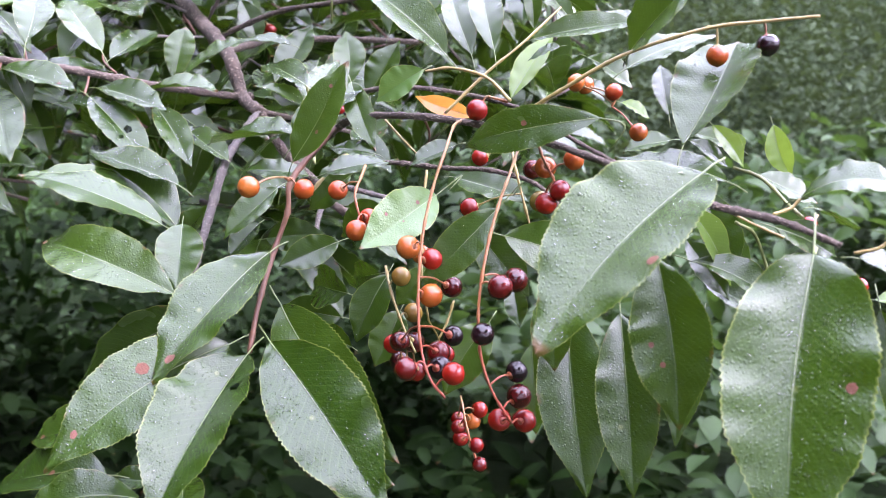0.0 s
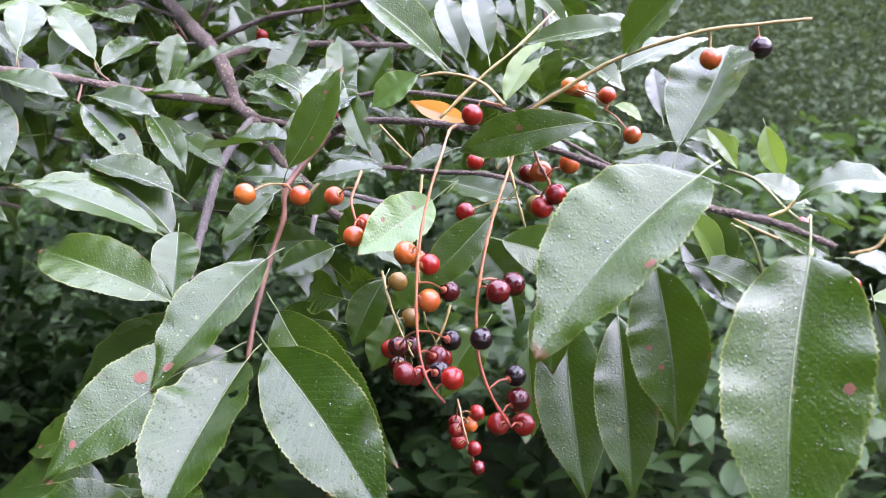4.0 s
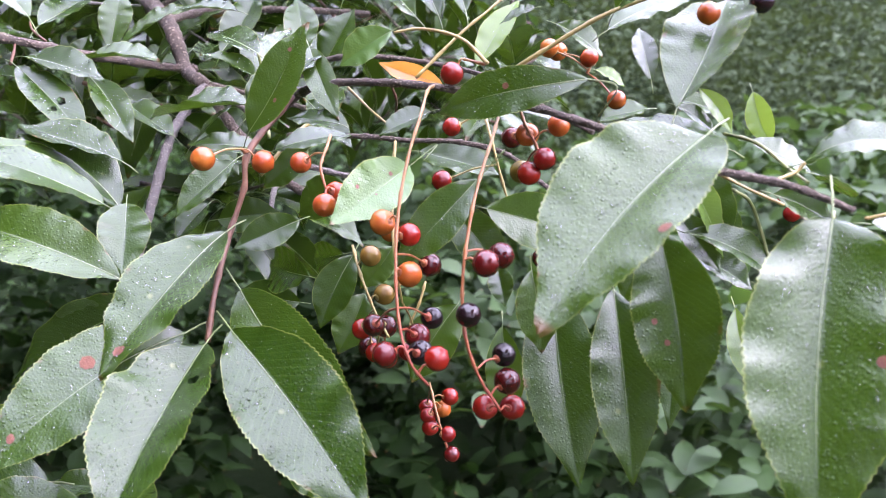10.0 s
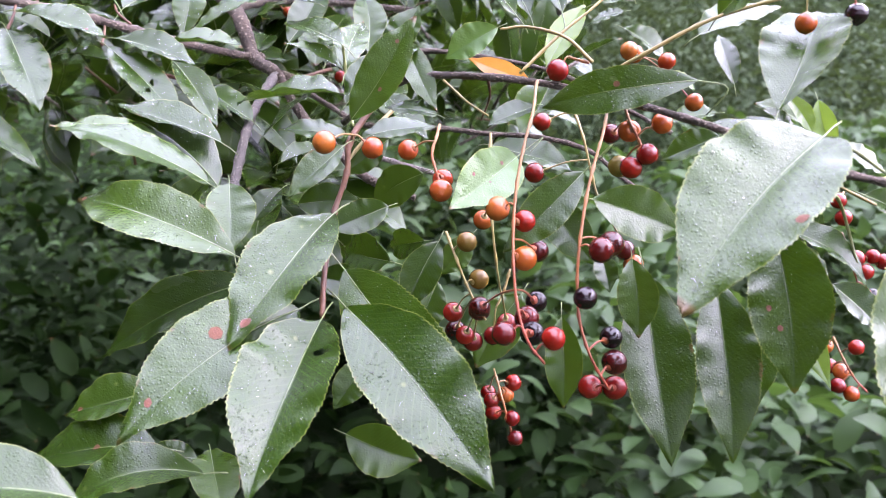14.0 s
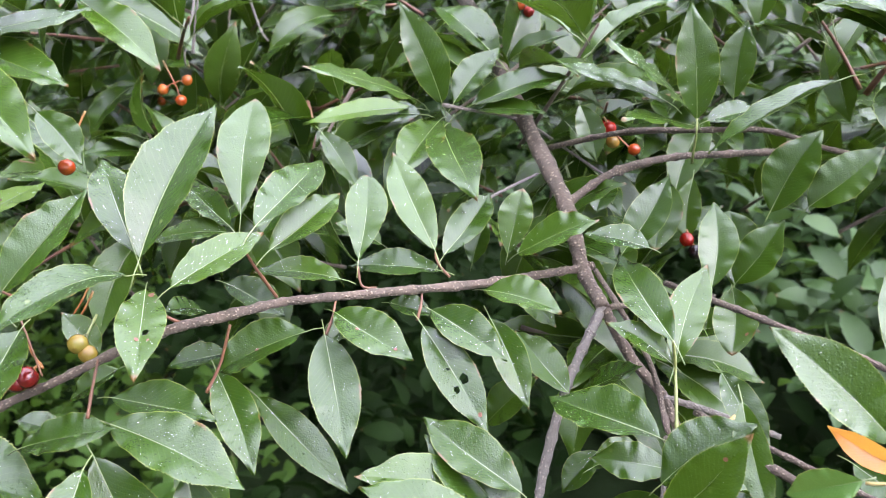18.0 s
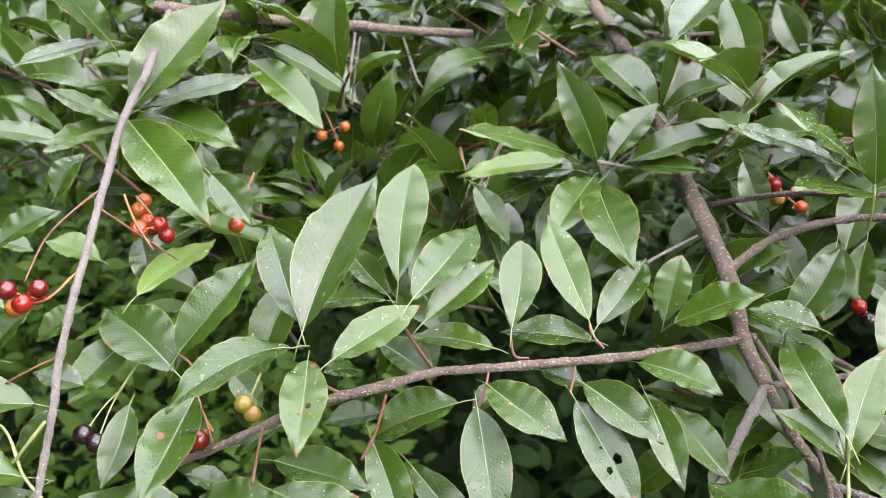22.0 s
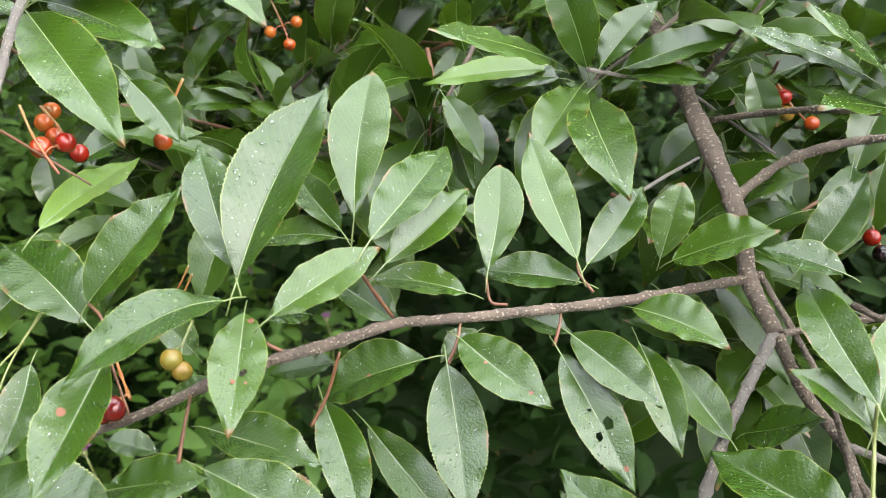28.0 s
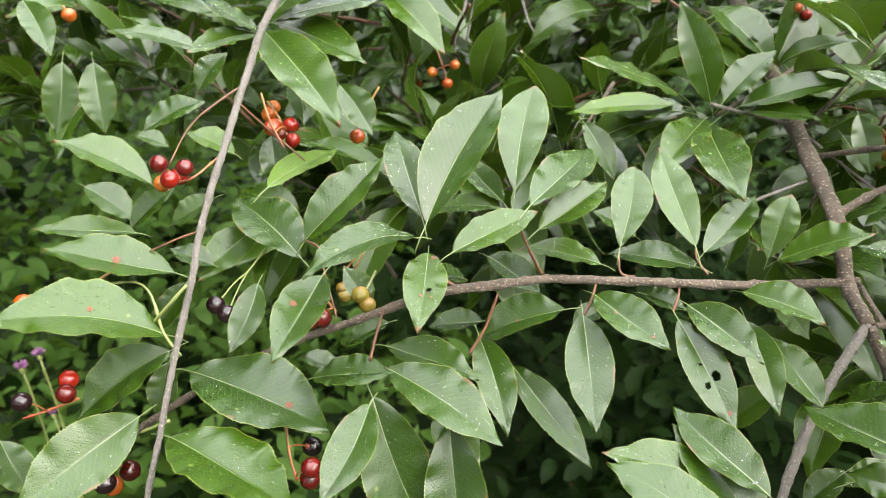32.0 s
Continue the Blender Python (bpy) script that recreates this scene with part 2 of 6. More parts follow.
def bark_material(name, c1, c2, streak, rough):
    """Young cherry bark: fine grain with short pale streaks across the stem."""
    m, n, l, b = nodes_of(name)
    uv = n.new("ShaderNodeUVMap")
    split = n.new("ShaderNodeSeparateXYZ")
    l.new(uv.outputs[0], split.inputs[0])
    across = n.new("ShaderNodeCombineXYZ")
    l.new(math_node(n, l, "MULTIPLY", split.outputs[0], 5.0), across.inputs[0])
    l.new(math_node(n, l, "MULTIPLY", split.outputs[1], 520.0), across.inputs[1])
    co = n.new("ShaderNodeTexCoord")
    grain = noise_tex(n, l, co.outputs["Object"], 900, 5, 0.7)
    blotch = noise_tex(n, l, co.outputs["Object"], 90, 4)
    base = ramp(n, [(0.32, c1), (0.68, c2)])
    l.new(math_node(n, l, "ADD", math_node(n, l, "MULTIPLY", grain.outputs[0], 0.5), math_node(n, l, "MULTIPLY", blotch.outputs[0], 0.5)), base.inputs[0])
    lent = n.new("ShaderNodeTexVoronoi")
    lent.inputs["Scale"].default_value = 1.0
    l.new(across.outputs[0], lent.inputs["Vector"])
    mask = ramp(n, [(0.16, (1, 1, 1)), (0.34, (0, 0, 0))])
    l.new(lent.outputs["Distance"], mask.inputs[0])
    mx = n.new("ShaderNodeMixRGB")
    mx.inputs[2].default_value = (*streak, 1)
    l.new(math_node(n, l, "MULTIPLY", mask.outputs[0], 0.8), mx.inputs[0])
    l.new(base.outputs[0], mx.inputs[1])
    l.new(mx.outputs[0], b.inputs["Base Color"])
    bp = n.new("ShaderNodeBump")
    bp.inputs["Distance"].default_value = 1.0
    l.new(math_node(n, l, "ADD", math_node(n, l, "MULTIPLY", grain.outputs[0], 0.002), math_node(n, l, "MULTIPLY", mask.outputs[0], 0.0009)), bp.inputs["Height"])
    l.new(bp.outputs[0], b.inputs["Normal"])
    b.inputs["Roughness"].default_value = rough
    return m


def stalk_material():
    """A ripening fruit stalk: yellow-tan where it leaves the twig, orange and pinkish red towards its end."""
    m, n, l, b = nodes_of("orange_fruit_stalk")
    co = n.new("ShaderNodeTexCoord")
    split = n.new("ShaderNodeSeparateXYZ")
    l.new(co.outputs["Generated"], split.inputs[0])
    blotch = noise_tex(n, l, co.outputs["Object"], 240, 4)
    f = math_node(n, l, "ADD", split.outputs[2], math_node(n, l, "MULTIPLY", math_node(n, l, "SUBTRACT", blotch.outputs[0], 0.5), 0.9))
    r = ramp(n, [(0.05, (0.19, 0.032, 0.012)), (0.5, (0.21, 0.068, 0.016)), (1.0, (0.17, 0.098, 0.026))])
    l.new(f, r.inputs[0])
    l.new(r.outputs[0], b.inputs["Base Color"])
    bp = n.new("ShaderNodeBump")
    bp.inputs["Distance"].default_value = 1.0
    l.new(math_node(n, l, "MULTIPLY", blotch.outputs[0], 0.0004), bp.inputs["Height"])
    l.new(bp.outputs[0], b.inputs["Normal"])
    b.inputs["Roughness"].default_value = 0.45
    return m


BARK = bark_material("brown_bark", (0.034, 0.023, 0.016), (0.12, 0.085, 0.060), (0.30, 0.24, 0.17), 0.8)
PALE_BARK = bark_material("grey_bark", (0.066, 0.055, 0.046), (0.160, 0.138, 0.120), (0.26, 0.215, 0.17), 0.65)
STEM = {"bark": BARK, "pale": PALE_BARK,
        "red": plain("red_twig", (0.044, 0.014, 0.006), (0.115, 0.044, 0.015), 0.6, 350, 0.0004),
        "grn": plain("green_twig", (0.08, 0.10, 0.025), (0.15, 0.16, 0.045), 0.5, 350, 0.0002),
        "yel": plain("yellow_twig", (0.14, 0.11, 0.025), (0.24, 0.17, 0.045), 0.5, 350, 0.0003),
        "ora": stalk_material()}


def berry_material(name, c1, c2, rough):
    m, n, l, b = nodes_of(name)
    co = n.new("ShaderNodeTexCoord")
    info = n.new("ShaderNodeObjectInfo")
    t = noise_tex(n, l, co.outputs["Object"], 130, 3)
    f = math_node(n, l, "ADD", math_node(n, l, "MULTIPLY", t.outputs[0], 0.7), math_node(n, l, "MULTIPLY", info.outputs["Random"], 0.35))
    r = ramp(n, [(0.3, c1), (0.8, c2)])
    l.new(f, r.inputs[0])
    sp = n.new("ShaderNodeTexVoronoi")
    sp.inputs["Scale"].default_value = 700
    l.new(co.outputs["Object"], sp.inputs["Vector"])
    sm = ramp(n, [(0.06, (1, 1, 1)), (0.14, (0, 0, 0))])
    l.new(sp.outputs["Distance"], sm.inputs[0])
    mx = n.new("ShaderNodeMixRGB")
    mx.inputs[2].default_value = (*[min(1, c * 1.6 + 0.03) for c in c2], 1)
    l.new(math_node(n, l, "MULTIPLY", sm.outputs[0], 0.35), mx.inputs[0])
    l.new(r.outputs[0], mx.inputs[1])
    l.new(mx.outputs[0], b.inputs["Base Color"])
    b.inputs["Roughness"].default_value = rough
    b.inputs["Specular IOR Level"].default_value = 0.4
    b.inputs["Subsurface Weight"].default_value = 0.0
    return m


BERRY = {"ora": berry_material("orange_berry", (0.20, 0.016, 0.003), (0.27, 0.085, 0.010), 0.14),
         "red": berry_material("red_berry", (0.10, 0.0025, 0.0018), (0.19, 0.009, 0.003), 0.12),
         "dark": berry_material("dark_red_berry", (0.022, 0.0015, 0.0015), (0.085, 0.004, 0.003), 0.12),
         "black": berry_material("black_berry", (0.0035, 0.0022, 0.003), (0.012, 0.003, 0.004), 0.12),
         "grn": berry_material("greenish_berry", (0.13, 0.060, 0.008), (0.14, 0.12, 0.018), 0.25)}
WATER, _n, _l, _b = nodes_of("water")  # thin clear lens: lets the blade show through and mirrors the sky
_gloss = _n.new("ShaderNodeBsdfGlossy")
_gloss.inputs["Roughness"].default_value = 0.03
_clear = _n.new("ShaderNodeBsdfTransparent")
_fresnel = _n.new("ShaderNodeFresnel")
_fresnel.inputs["IOR"].default_value = 1.4
_mix = _n.new("ShaderNodeMixShader")
_l.new(_fresnel.outputs[0], _mix.inputs[0])
_l.new(_clear.outputs[0], _mix.inputs[1])
_l.new(_gloss.outputs[0], _mix.inputs[2])
_l.new(_mix.outputs[0], _n["Material Output"].inputs["Surface"])


# ---- builders ----
def mesh_of(name, verts, faces, material, uvs=None, smooth=True):
    me = bpy.data.meshes.new(name)
    me.from_pydata(verts, [], faces)
    me.materials.append(material)
    if smooth:
        me.polygons.foreach_set("use_smooth", [True] * len(me.polygons))
    if uvs is not None:
        layer = me.uv_layers.new(name="UVMap")
        idx = np.zeros(len(me.loops), dtype=np.int32)
        me.loops.foreach_get("vertex_index", idx)
        layer.data.foreach_set("uv", np.asarray(uvs, dtype=np.float32)[idx].ravel())
    me.update()
    return me


def under(ob, parent, label=""):
    ob.parent = parent
    if label:
        tagged(ob, label)
    return ob


def smooth_line(points, steps=5):
    """A Catmull-Rom line through the points."""
    p = [Vector(q) for q in points]
    if len(p) == 2:
        return [p[0].lerp(p[1], i / steps) for i in range(steps + 1)]
    p = [p[0] * 2 - p[1]] + p + [p[-1] * 2 - p[-2]]
    out = []
    for i in range(1, len(p) - 2):
        a, b, c, d = p[i - 1:i + 3]
        for k in range(steps):
            t = k / steps
            out.append(0.5 * ((2 * b) + (c - a) * t + (2 * a - 5 * b + 4 * c - d) * t * t + (3 * b - a - 3 * c + d) * t ** 3))
    out.append(p[-2])
    return out


def tube_data(line, radii, sides, verts, faces, rough=0.0):
    start = len(verts)
    side = None
    for i, (p, r) in enumerate(zip(line, radii)):
        d = (line[min(i + 1, len(line) - 1)] - line[max(i - 1, 0)]).normalized()
        if side is None:
            side = d.orthogonal().normalized()
        side = (side - d * side.dot(d)).normalized()
        up = d.cross(side)
        for k in range(sides):
            a = 2 * math.pi * k / sides
            out = side * math.cos(a) + up * math.sin(a)
            q = p + out * r
            rr = r * (1 + rough * (0.6 * noise.noise(q * 900) + 0.5 * noise.noise(q * 330))) if rough else r
            verts.append(p + out * rr)
    for i in range(len(line) - 1):
        for k in range(sides):
            a, b = start + i * sides + k, start + i * sides + (k + 1) % sides
            faces.append((a, b, b + sides, a + sides))
    faces.append(tuple(range(start + sides - 1, start - 1, -1)))
    faces.append(tuple(start + (len(line) - 1) * sides + k for k in range(sides)))


def twig(parent, name, points, r0, r1, look_like):
    line = smooth_line(points, 14 if look_like in ("bark", "pale") else 8)
    n = len(line)
    verts, faces = [], []
    radii = []
    for i, p in enumerate(line):
        r = r0 + (r1 - r0) * i / (n - 1)
        knot = max(0.0, noise.noise(p * 45 + Vector((3, 1, 7)))) * 0.35
        node = 0.28 * max(0.0, math.sin(i * 0.9 + len(points))) ** 6
        radii.append(r * (1 + knot + node * (r0 < 0.0025)))
    tube_data(line, radii, 14, verts, faces, 0.30 if look_like == 'bark' else 0.2)
    run, uvs = 0.0, []
    for i in range(n):
        run += (line[i] - line[i - 1]).length if i else 0.0
        uvs += [(abs(k / 7 - 1), run) for k in range(14)]
    ob = new(name, mesh_of(name, verts, faces, STEM[look_like], uvs))
    words = {"pale": "smooth grey bark", "red": "reddish young bark", "grn": "green young bark", "yel": "yellowish bark", "ora": "orange stalk"}
    return under(ob, parent, words.get(look_like, ""))


SEG, HALF = 80, 6


def half_width(v, blunt):
    """The outline of a cherry leaf: widest before the middle, drawn out to a tip."""
    if blunt == 2:  # widest beyond the middle, with a short point
        w = math.sin(math.pi * min(1.0, v ** 1.22)) ** 0.72
    elif blunt:
        w = math.sin(math.pi * min(1, v ** 0.80)) ** 0.62
        k = min(1.0, max(0.0, (v - 0.62) / 0.34))
        w *= 1 - 0.38 * k * k * (3 - 2 * k)
    else:
        w = math.sin(math.pi * v ** 0.92) ** 0.80
        k = min(1.0, max(0.0, (v - 0.70) / 0.25))
        w *= 1 - 0.30 * k * k * (3 - 2 * k)
    return max(w, 0.012)


def leaf_surface(length, width, fold, arch, wave, blunt, rng):
    """The blade's height over its chord, as a function of u (-1 to 1) and v (0 to 1)."""
    ph, ph2, curl = rng.uniform(0, 6.3), rng.uniform(0, 6.3), rng.uniform(-0.06, 0.06)
    tf = math.tan(radians(fold))
    twist = rng.uniform(-0.10, 0.10)
    bow = rng.uniform(-0.05, 0.05)

    def at(u, v):
        x = u * width / 2 * half_width(v, blunt)
        z = arch * length * (4 * v * (1 - v)) ** 0.9
        z += curl * length * math.sin(math.pi * v) * (v - 0.5)
        z += tf * (math.sqrt(x * x + (0.010 * width) ** 2) - 0.010 * width) * (1 - 0.25 * v)
        z -= 0.03 * u * u * width * (0.5 + v)
        env = abs(u) ** 2.2
        z += env * width * 0.016 * (0.4 + wave * 2.6) * (math.sin(v * 17 + ph + (2.0 if u > 0 else 0) + 1.8 * math.sin(v * 7 + ph2)) + 0.35 * math.sin(v * 43 + ph2))
        z += x * twist * (v - 0.4)
        return x + bow * length * math.sin(math.pi * v), v * length, z
    return at


LEAF_COUNT = [0]


def leaf(parent, base, tip, width, normal, fold, arch, stalk=None, drops=0, wave=0.5, spots=(), holes=(), look_like="", blunt=False):
    LEAF_COUNT[0] += 1
    rng = random.Random(LEAF_COUNT[0] * 7919)
    b, t = Vector(base), Vector(tip)
    length = (t - b).length
    y = (t - b).normalized()
    z = Vector(normal)
    z = (z - y * z.dot(y)).normalized()
    x = y.cross(z)
    m = Matrix((x, y, z)).transposed().to_4x4()
    m.translation = b
    at = leaf_surface(length, width, fold, arch, wave, blunt, rng)
    verts, uvs, faces = [], [], []
    ph = rng.uniform(0, 50)
    n = 2 * HALF + 1
    for i in range(SEG + 1):
        v = i / SEG
        for j in range(n):
            u = (j - HALF) / HALF
            u = math.copysign(abs(u) ** 1.55, u)
            px, py, pz = at(u, v)
            if abs(u) > 0.99:  # teeth of the margin
                tooth = min(0.028, 0.0004 / (width / 2))
                k = 1 + tooth * ((-0.9 if i % 2 else 0.5) + rng.uniform(-0.45, 0.4)) + 0.022 * noise.noise(Vector((v * 9, u * 5, ph)))
                bx = at(0, v)[0]
                px = bx + (px - bx) * k
                py += 0.005 * length * (1 if i % 2 == 0 else 0)
            verts.append((px, py, pz))
            uvs.append((u * 0.5 + 0.5, v))
    def bitten(px, py):
        """The hole that a spot of the blade falls in, with its own ragged round edge."""
        for hu, hv, hr in holes:
            cx, cy = hu * width / 2 * half_width(hv, blunt), hv * length
            a = math.atan2(py - cy, px - cx)
            edge = hr * length * 0.8 * (1 + 0.18 * math.sin(2 * a + hv * 9) + 0.10 * math.sin(5 * a + hu * 7))
            if math.hypot(px - cx, py - cy) < edge:
                return cx, cy, a, edge
        return None

    rim_of = {}
    for i in range(SEG):
        for j in range(n - 1):
            a = i * n + j
            quad = (a, a + 1, a + n + 1, a + n)
            hit = bitten(sum(verts[q][0] for q in quad) / 4, sum(verts[q][1] for q in quad) / 4) if holes else None
            if hit:
                for q in quad:
                    rim_of[q] = hit
            else:
                faces.append(quad)
    for q, (cx, cy, _, _) in rim_of.items():  # round the eaten edge off
        px, py, pz = verts[q]
        a = math.atan2(py - cy, px - cx)
        hit = [h for h in holes if abs(h[1] * length - cy) < 1e-9][0]
        edge = hit[2] * length * 0.8 * (1 + 0.18 * math.sin(2 * a + hit[1] * 9) + 0.10 * math.sin(5 * a + hit[0] * 7))
        verts[q] = (cx + edge * math.cos(a), cy + edge * math.sin(a), pz)
    ob = new("leaf", mesh_of("leaf", verts, faces, LOOKS[look_like], uvs))
    ob.matrix_basis = m
    words = {"yel": "fresh yellow-green leaf", "ora": "orange autumn leaf", "pale": "pale leaf with brown-edged spots"}
    under(ob, parent, words.get(look_like) or ("leaf eaten through with holes" if holes else "leaf beaded with rain drops" if drops >= 80 else ""))
    # stalk and midrib in one
    if stalk is None:
        stem = [(-0.0 * length, -0.16 * length, -0.055 * length), (0, -0.08 * length, -0.018 * length)]
    else:
        s = m.inverted() @ Vector(stalk)
        stem = [tuple(s), tuple(s * 0.45 + Vector((0, -0.01, 0.004)))]
    line = [Vector(q) for q in stem]
    if stalk is not None:
        line = smooth_line(line + [Vector((0, 0, 0))], 4)[:-1]
    for i in range(0, SEG + 1, 2):
        q = at(0, i / SEG)
        line.append(Vector((q[0], q[1], q[2] - 0.00008)))
    k0 = len(line) - SEG // 2 - 1
    r = 0.0024 * length ** 0.5 * 0.5
    radii = [r * 0.95] * k0 + [r * (0.8 - 0.68 * i / (SEG // 2)) for i in range(SEG // 2 + 1)]
    verts, faces = [], []
    tube_data(line, radii, 6, verts, faces)
    rib = new("midrib", mesh_of("midrib", verts, faces, RIB))
    under(rib, ob, "pale green midrib and stalk")
    for su, sv, sr in spots:  # brown spots, raised a hair over the blade
        verts, faces = [], []
        rr = sr * length
        cu = su
        rings, parts = 3, 20
        wob = [1 + rng.uniform(-0.1, 0.1) for _ in range(parts)]
        def lay(dx, dy):
            hw = width / 2 * half_width(min(0.98, max(0.02, sv + dy / length)), blunt)
            uu = max(-0.98, min(0.98, cu + dx / hw))
            q = at(uu, min(0.995, max(0.005, sv + dy / length)))
            return (q[0], q[1], q[2] + 0.00018)
        verts.append(lay(0, 0))
        for g in range(1, rings + 1):
            for k in range(parts):
                a = 2 * math.pi * k / parts
                verts.append(lay(rr * g / rings * math.cos(a) * wob[k], rr * g / rings * math.sin(a) * wob[k] * 1.1))
        for k in range(parts):
            faces.append((0, 1 + k, 1 + (k + 1) % parts))
        for g in range(rings - 1):
            for k in range(parts):
                a = 1 + g * parts + k
                b2 = 1 + g * parts + (k + 1) % parts
                faces.append((a, a + parts, b2 + parts, b2))
        under(new("leaf_spot", mesh_of("leaf_spot", verts, faces, SPOT)), ob, "reddish-brown dead spot")
    # rain drops on the blade
    verts, faces = [], []
    for _ in range(int(drops * 2.6) + int(18000 * length * width)):
        u, v = rng.uniform(-0.85, 0.85), rng.uniform(0.05, 0.93)
        q = Vector(at(u, v))
        du = (Vector(at(min(u + 0.05, 1), v)) - q).normalized()
        dv = (Vector(at(u, v + 0.02)) - q).normalized()
        nn = du.cross(dv).normalized()
        if any((u - hu) ** 2 * 0.1 + (v - hv) ** 2 < (hr * 1.4) ** 2 for hu, hv, hr in holes):
            continue
        rr = (0.00016 + 0.00042 * rng.random() ** 1.8) * (1.6 if rng.random() < 0.05 else 1)
        s = len(verts)
        sx = rng.uniform(0.85, 1.25)
        verts.append(q + nn * rr * 0.5)
        for h, k0 in ((0.36, 0.62), (0.02, 1.0)):
            for k in range(7):
                a = 2 * math.pi * k / 7
                verts.append(q + nn * rr * h * 1.0 + (du * math.cos(a) * sx + dv * math.sin(a)) * rr * k0)
        for k in range(7):
            k2 = (k + 1) % 7
            faces.append((s, s + 1 + k, s + 1 + k2))
            faces.append((s + 1 + k, s + 8 + k, s + 8 + k2, s + 1 + k2))
    wd = new("rain_film", mesh_of("rain_film", verts, faces, WATER))
    tagged(under(wd, ob, "clear rain drops"), kind="stuff")
    return ob


def berry_mesh(name, material):
    """A small drupe, dented where the stalk enters, with a tiny point below."""
    verts, faces = [], []
    rings, parts = 14, 20
    R = 0.0042
    for i in range(rings + 1):
        a = math.pi * i / rings
        r, z = R * math.sin(a), R * 0.97 * math.cos(a)
        z -= 0.0011 * math.exp(-(r / 0.0011) ** 2) if a < 1 else 0
        z -= 0.0003 * math.exp(-(r / 0.0005) ** 2) if a > 2.5 else 0
        for k in range(parts):
            t = 2 * math.pi * k / parts
            verts.append((r * math.cos(t) * 1.02, r * math.sin(t), z))
    for i in range(rings):
        for k in range(parts):
            a, b = i * parts + k, i * parts + (k + 1) % parts
            faces.append((a, a + parts, b + parts, b))
    return mesh_of(name, verts, faces, material)


BERRY_MESH = {k: berry_mesh("berry", m) for k, m in BERRY.items()}
BERRY_WORDS = {"ora": "unripe orange berry", "red": "ripening red berry", "dark": "glossy dark red berry", "black": "ripe glossy black berry", "grn": "greenish orange berry"}
CLUSTERS = [0]


def raceme(parent, points, look_like, berries):
    """A drooping fruit stalk with its short side stalks and the berries on them."""
    CLUSTERS[0] += 1
    rng = random.Random(CLUSTERS[0])
    line = smooth_line(points, 7)
    verts, faces = [], []
    n = len(line)
    tube_data(line, [0.00060 - 0.00014 * i / n + (0.00022 if i % 5 == 2 else 0) for i in range(n)], 7, verts, faces, 0.35)
    for place, colour in berries:
        c = Vector(place)
        best = min(line, key=lambda p: (p - c).length)
        up = (best - c)
        up.normalize()
        top = c + up * 0.0031
        mid = top.lerp(best, 0.5) + Vector((0, 0, 0.0012))
        tube_data(smooth_line([best, mid, top], 4), [0.00038] * 8 + [0.0009], 6, verts, faces)
        # the dried calyx, a small rough collar
        tube_data([top - up * 0.0002, top + up * 0.0005, top + up * 0.0009], [0.0017, 0.0014, 0.0006], 8, verts, faces, 0.5)
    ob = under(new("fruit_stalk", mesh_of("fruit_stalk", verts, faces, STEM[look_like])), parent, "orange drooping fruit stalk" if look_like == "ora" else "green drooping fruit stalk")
    for place, colour in berries:
        c = Vector(place)
        best = min(line, key=lambda p: (p - c).length)
        up = (best - c)
        be = new("berry", BERRY_MESH[colour])
        q = up.to_track_quat("Z", "Y")
        be.matrix_basis = Matrix.LocRotScale(c, q, Vector((1, 1, 1)) * rng.uniform(0.93, 1.07))
        under(be, ob, BERRY_WORDS[colour])
    return ob


# ---- ground and distance ----
def plant_blade(segs, wide):
    """A small simple leaf for plants further off: points of half a fold, unit long, along y."""
    pts, fcs = [], []
    for i in range(segs + 1):
        v = i / segs
        w = wide * math.sin(math.pi * min(0.985, 0.06 + v * 0.94) ** 0.85) ** 0.8 * 0.5
        z = 0.10 * 4 * v * (1 - v)
        pts += [(-w, v, z + w * 0.25), (0, v, z), (w, v, z + w * 0.25)]
    for i in range(segs):
        a = 3 * i
        fcs += [(a, a + 1, a + 4, a + 3), (a + 1, a + 2, a + 5, a + 4)]
    return np.array(pts), np.array(fcs)


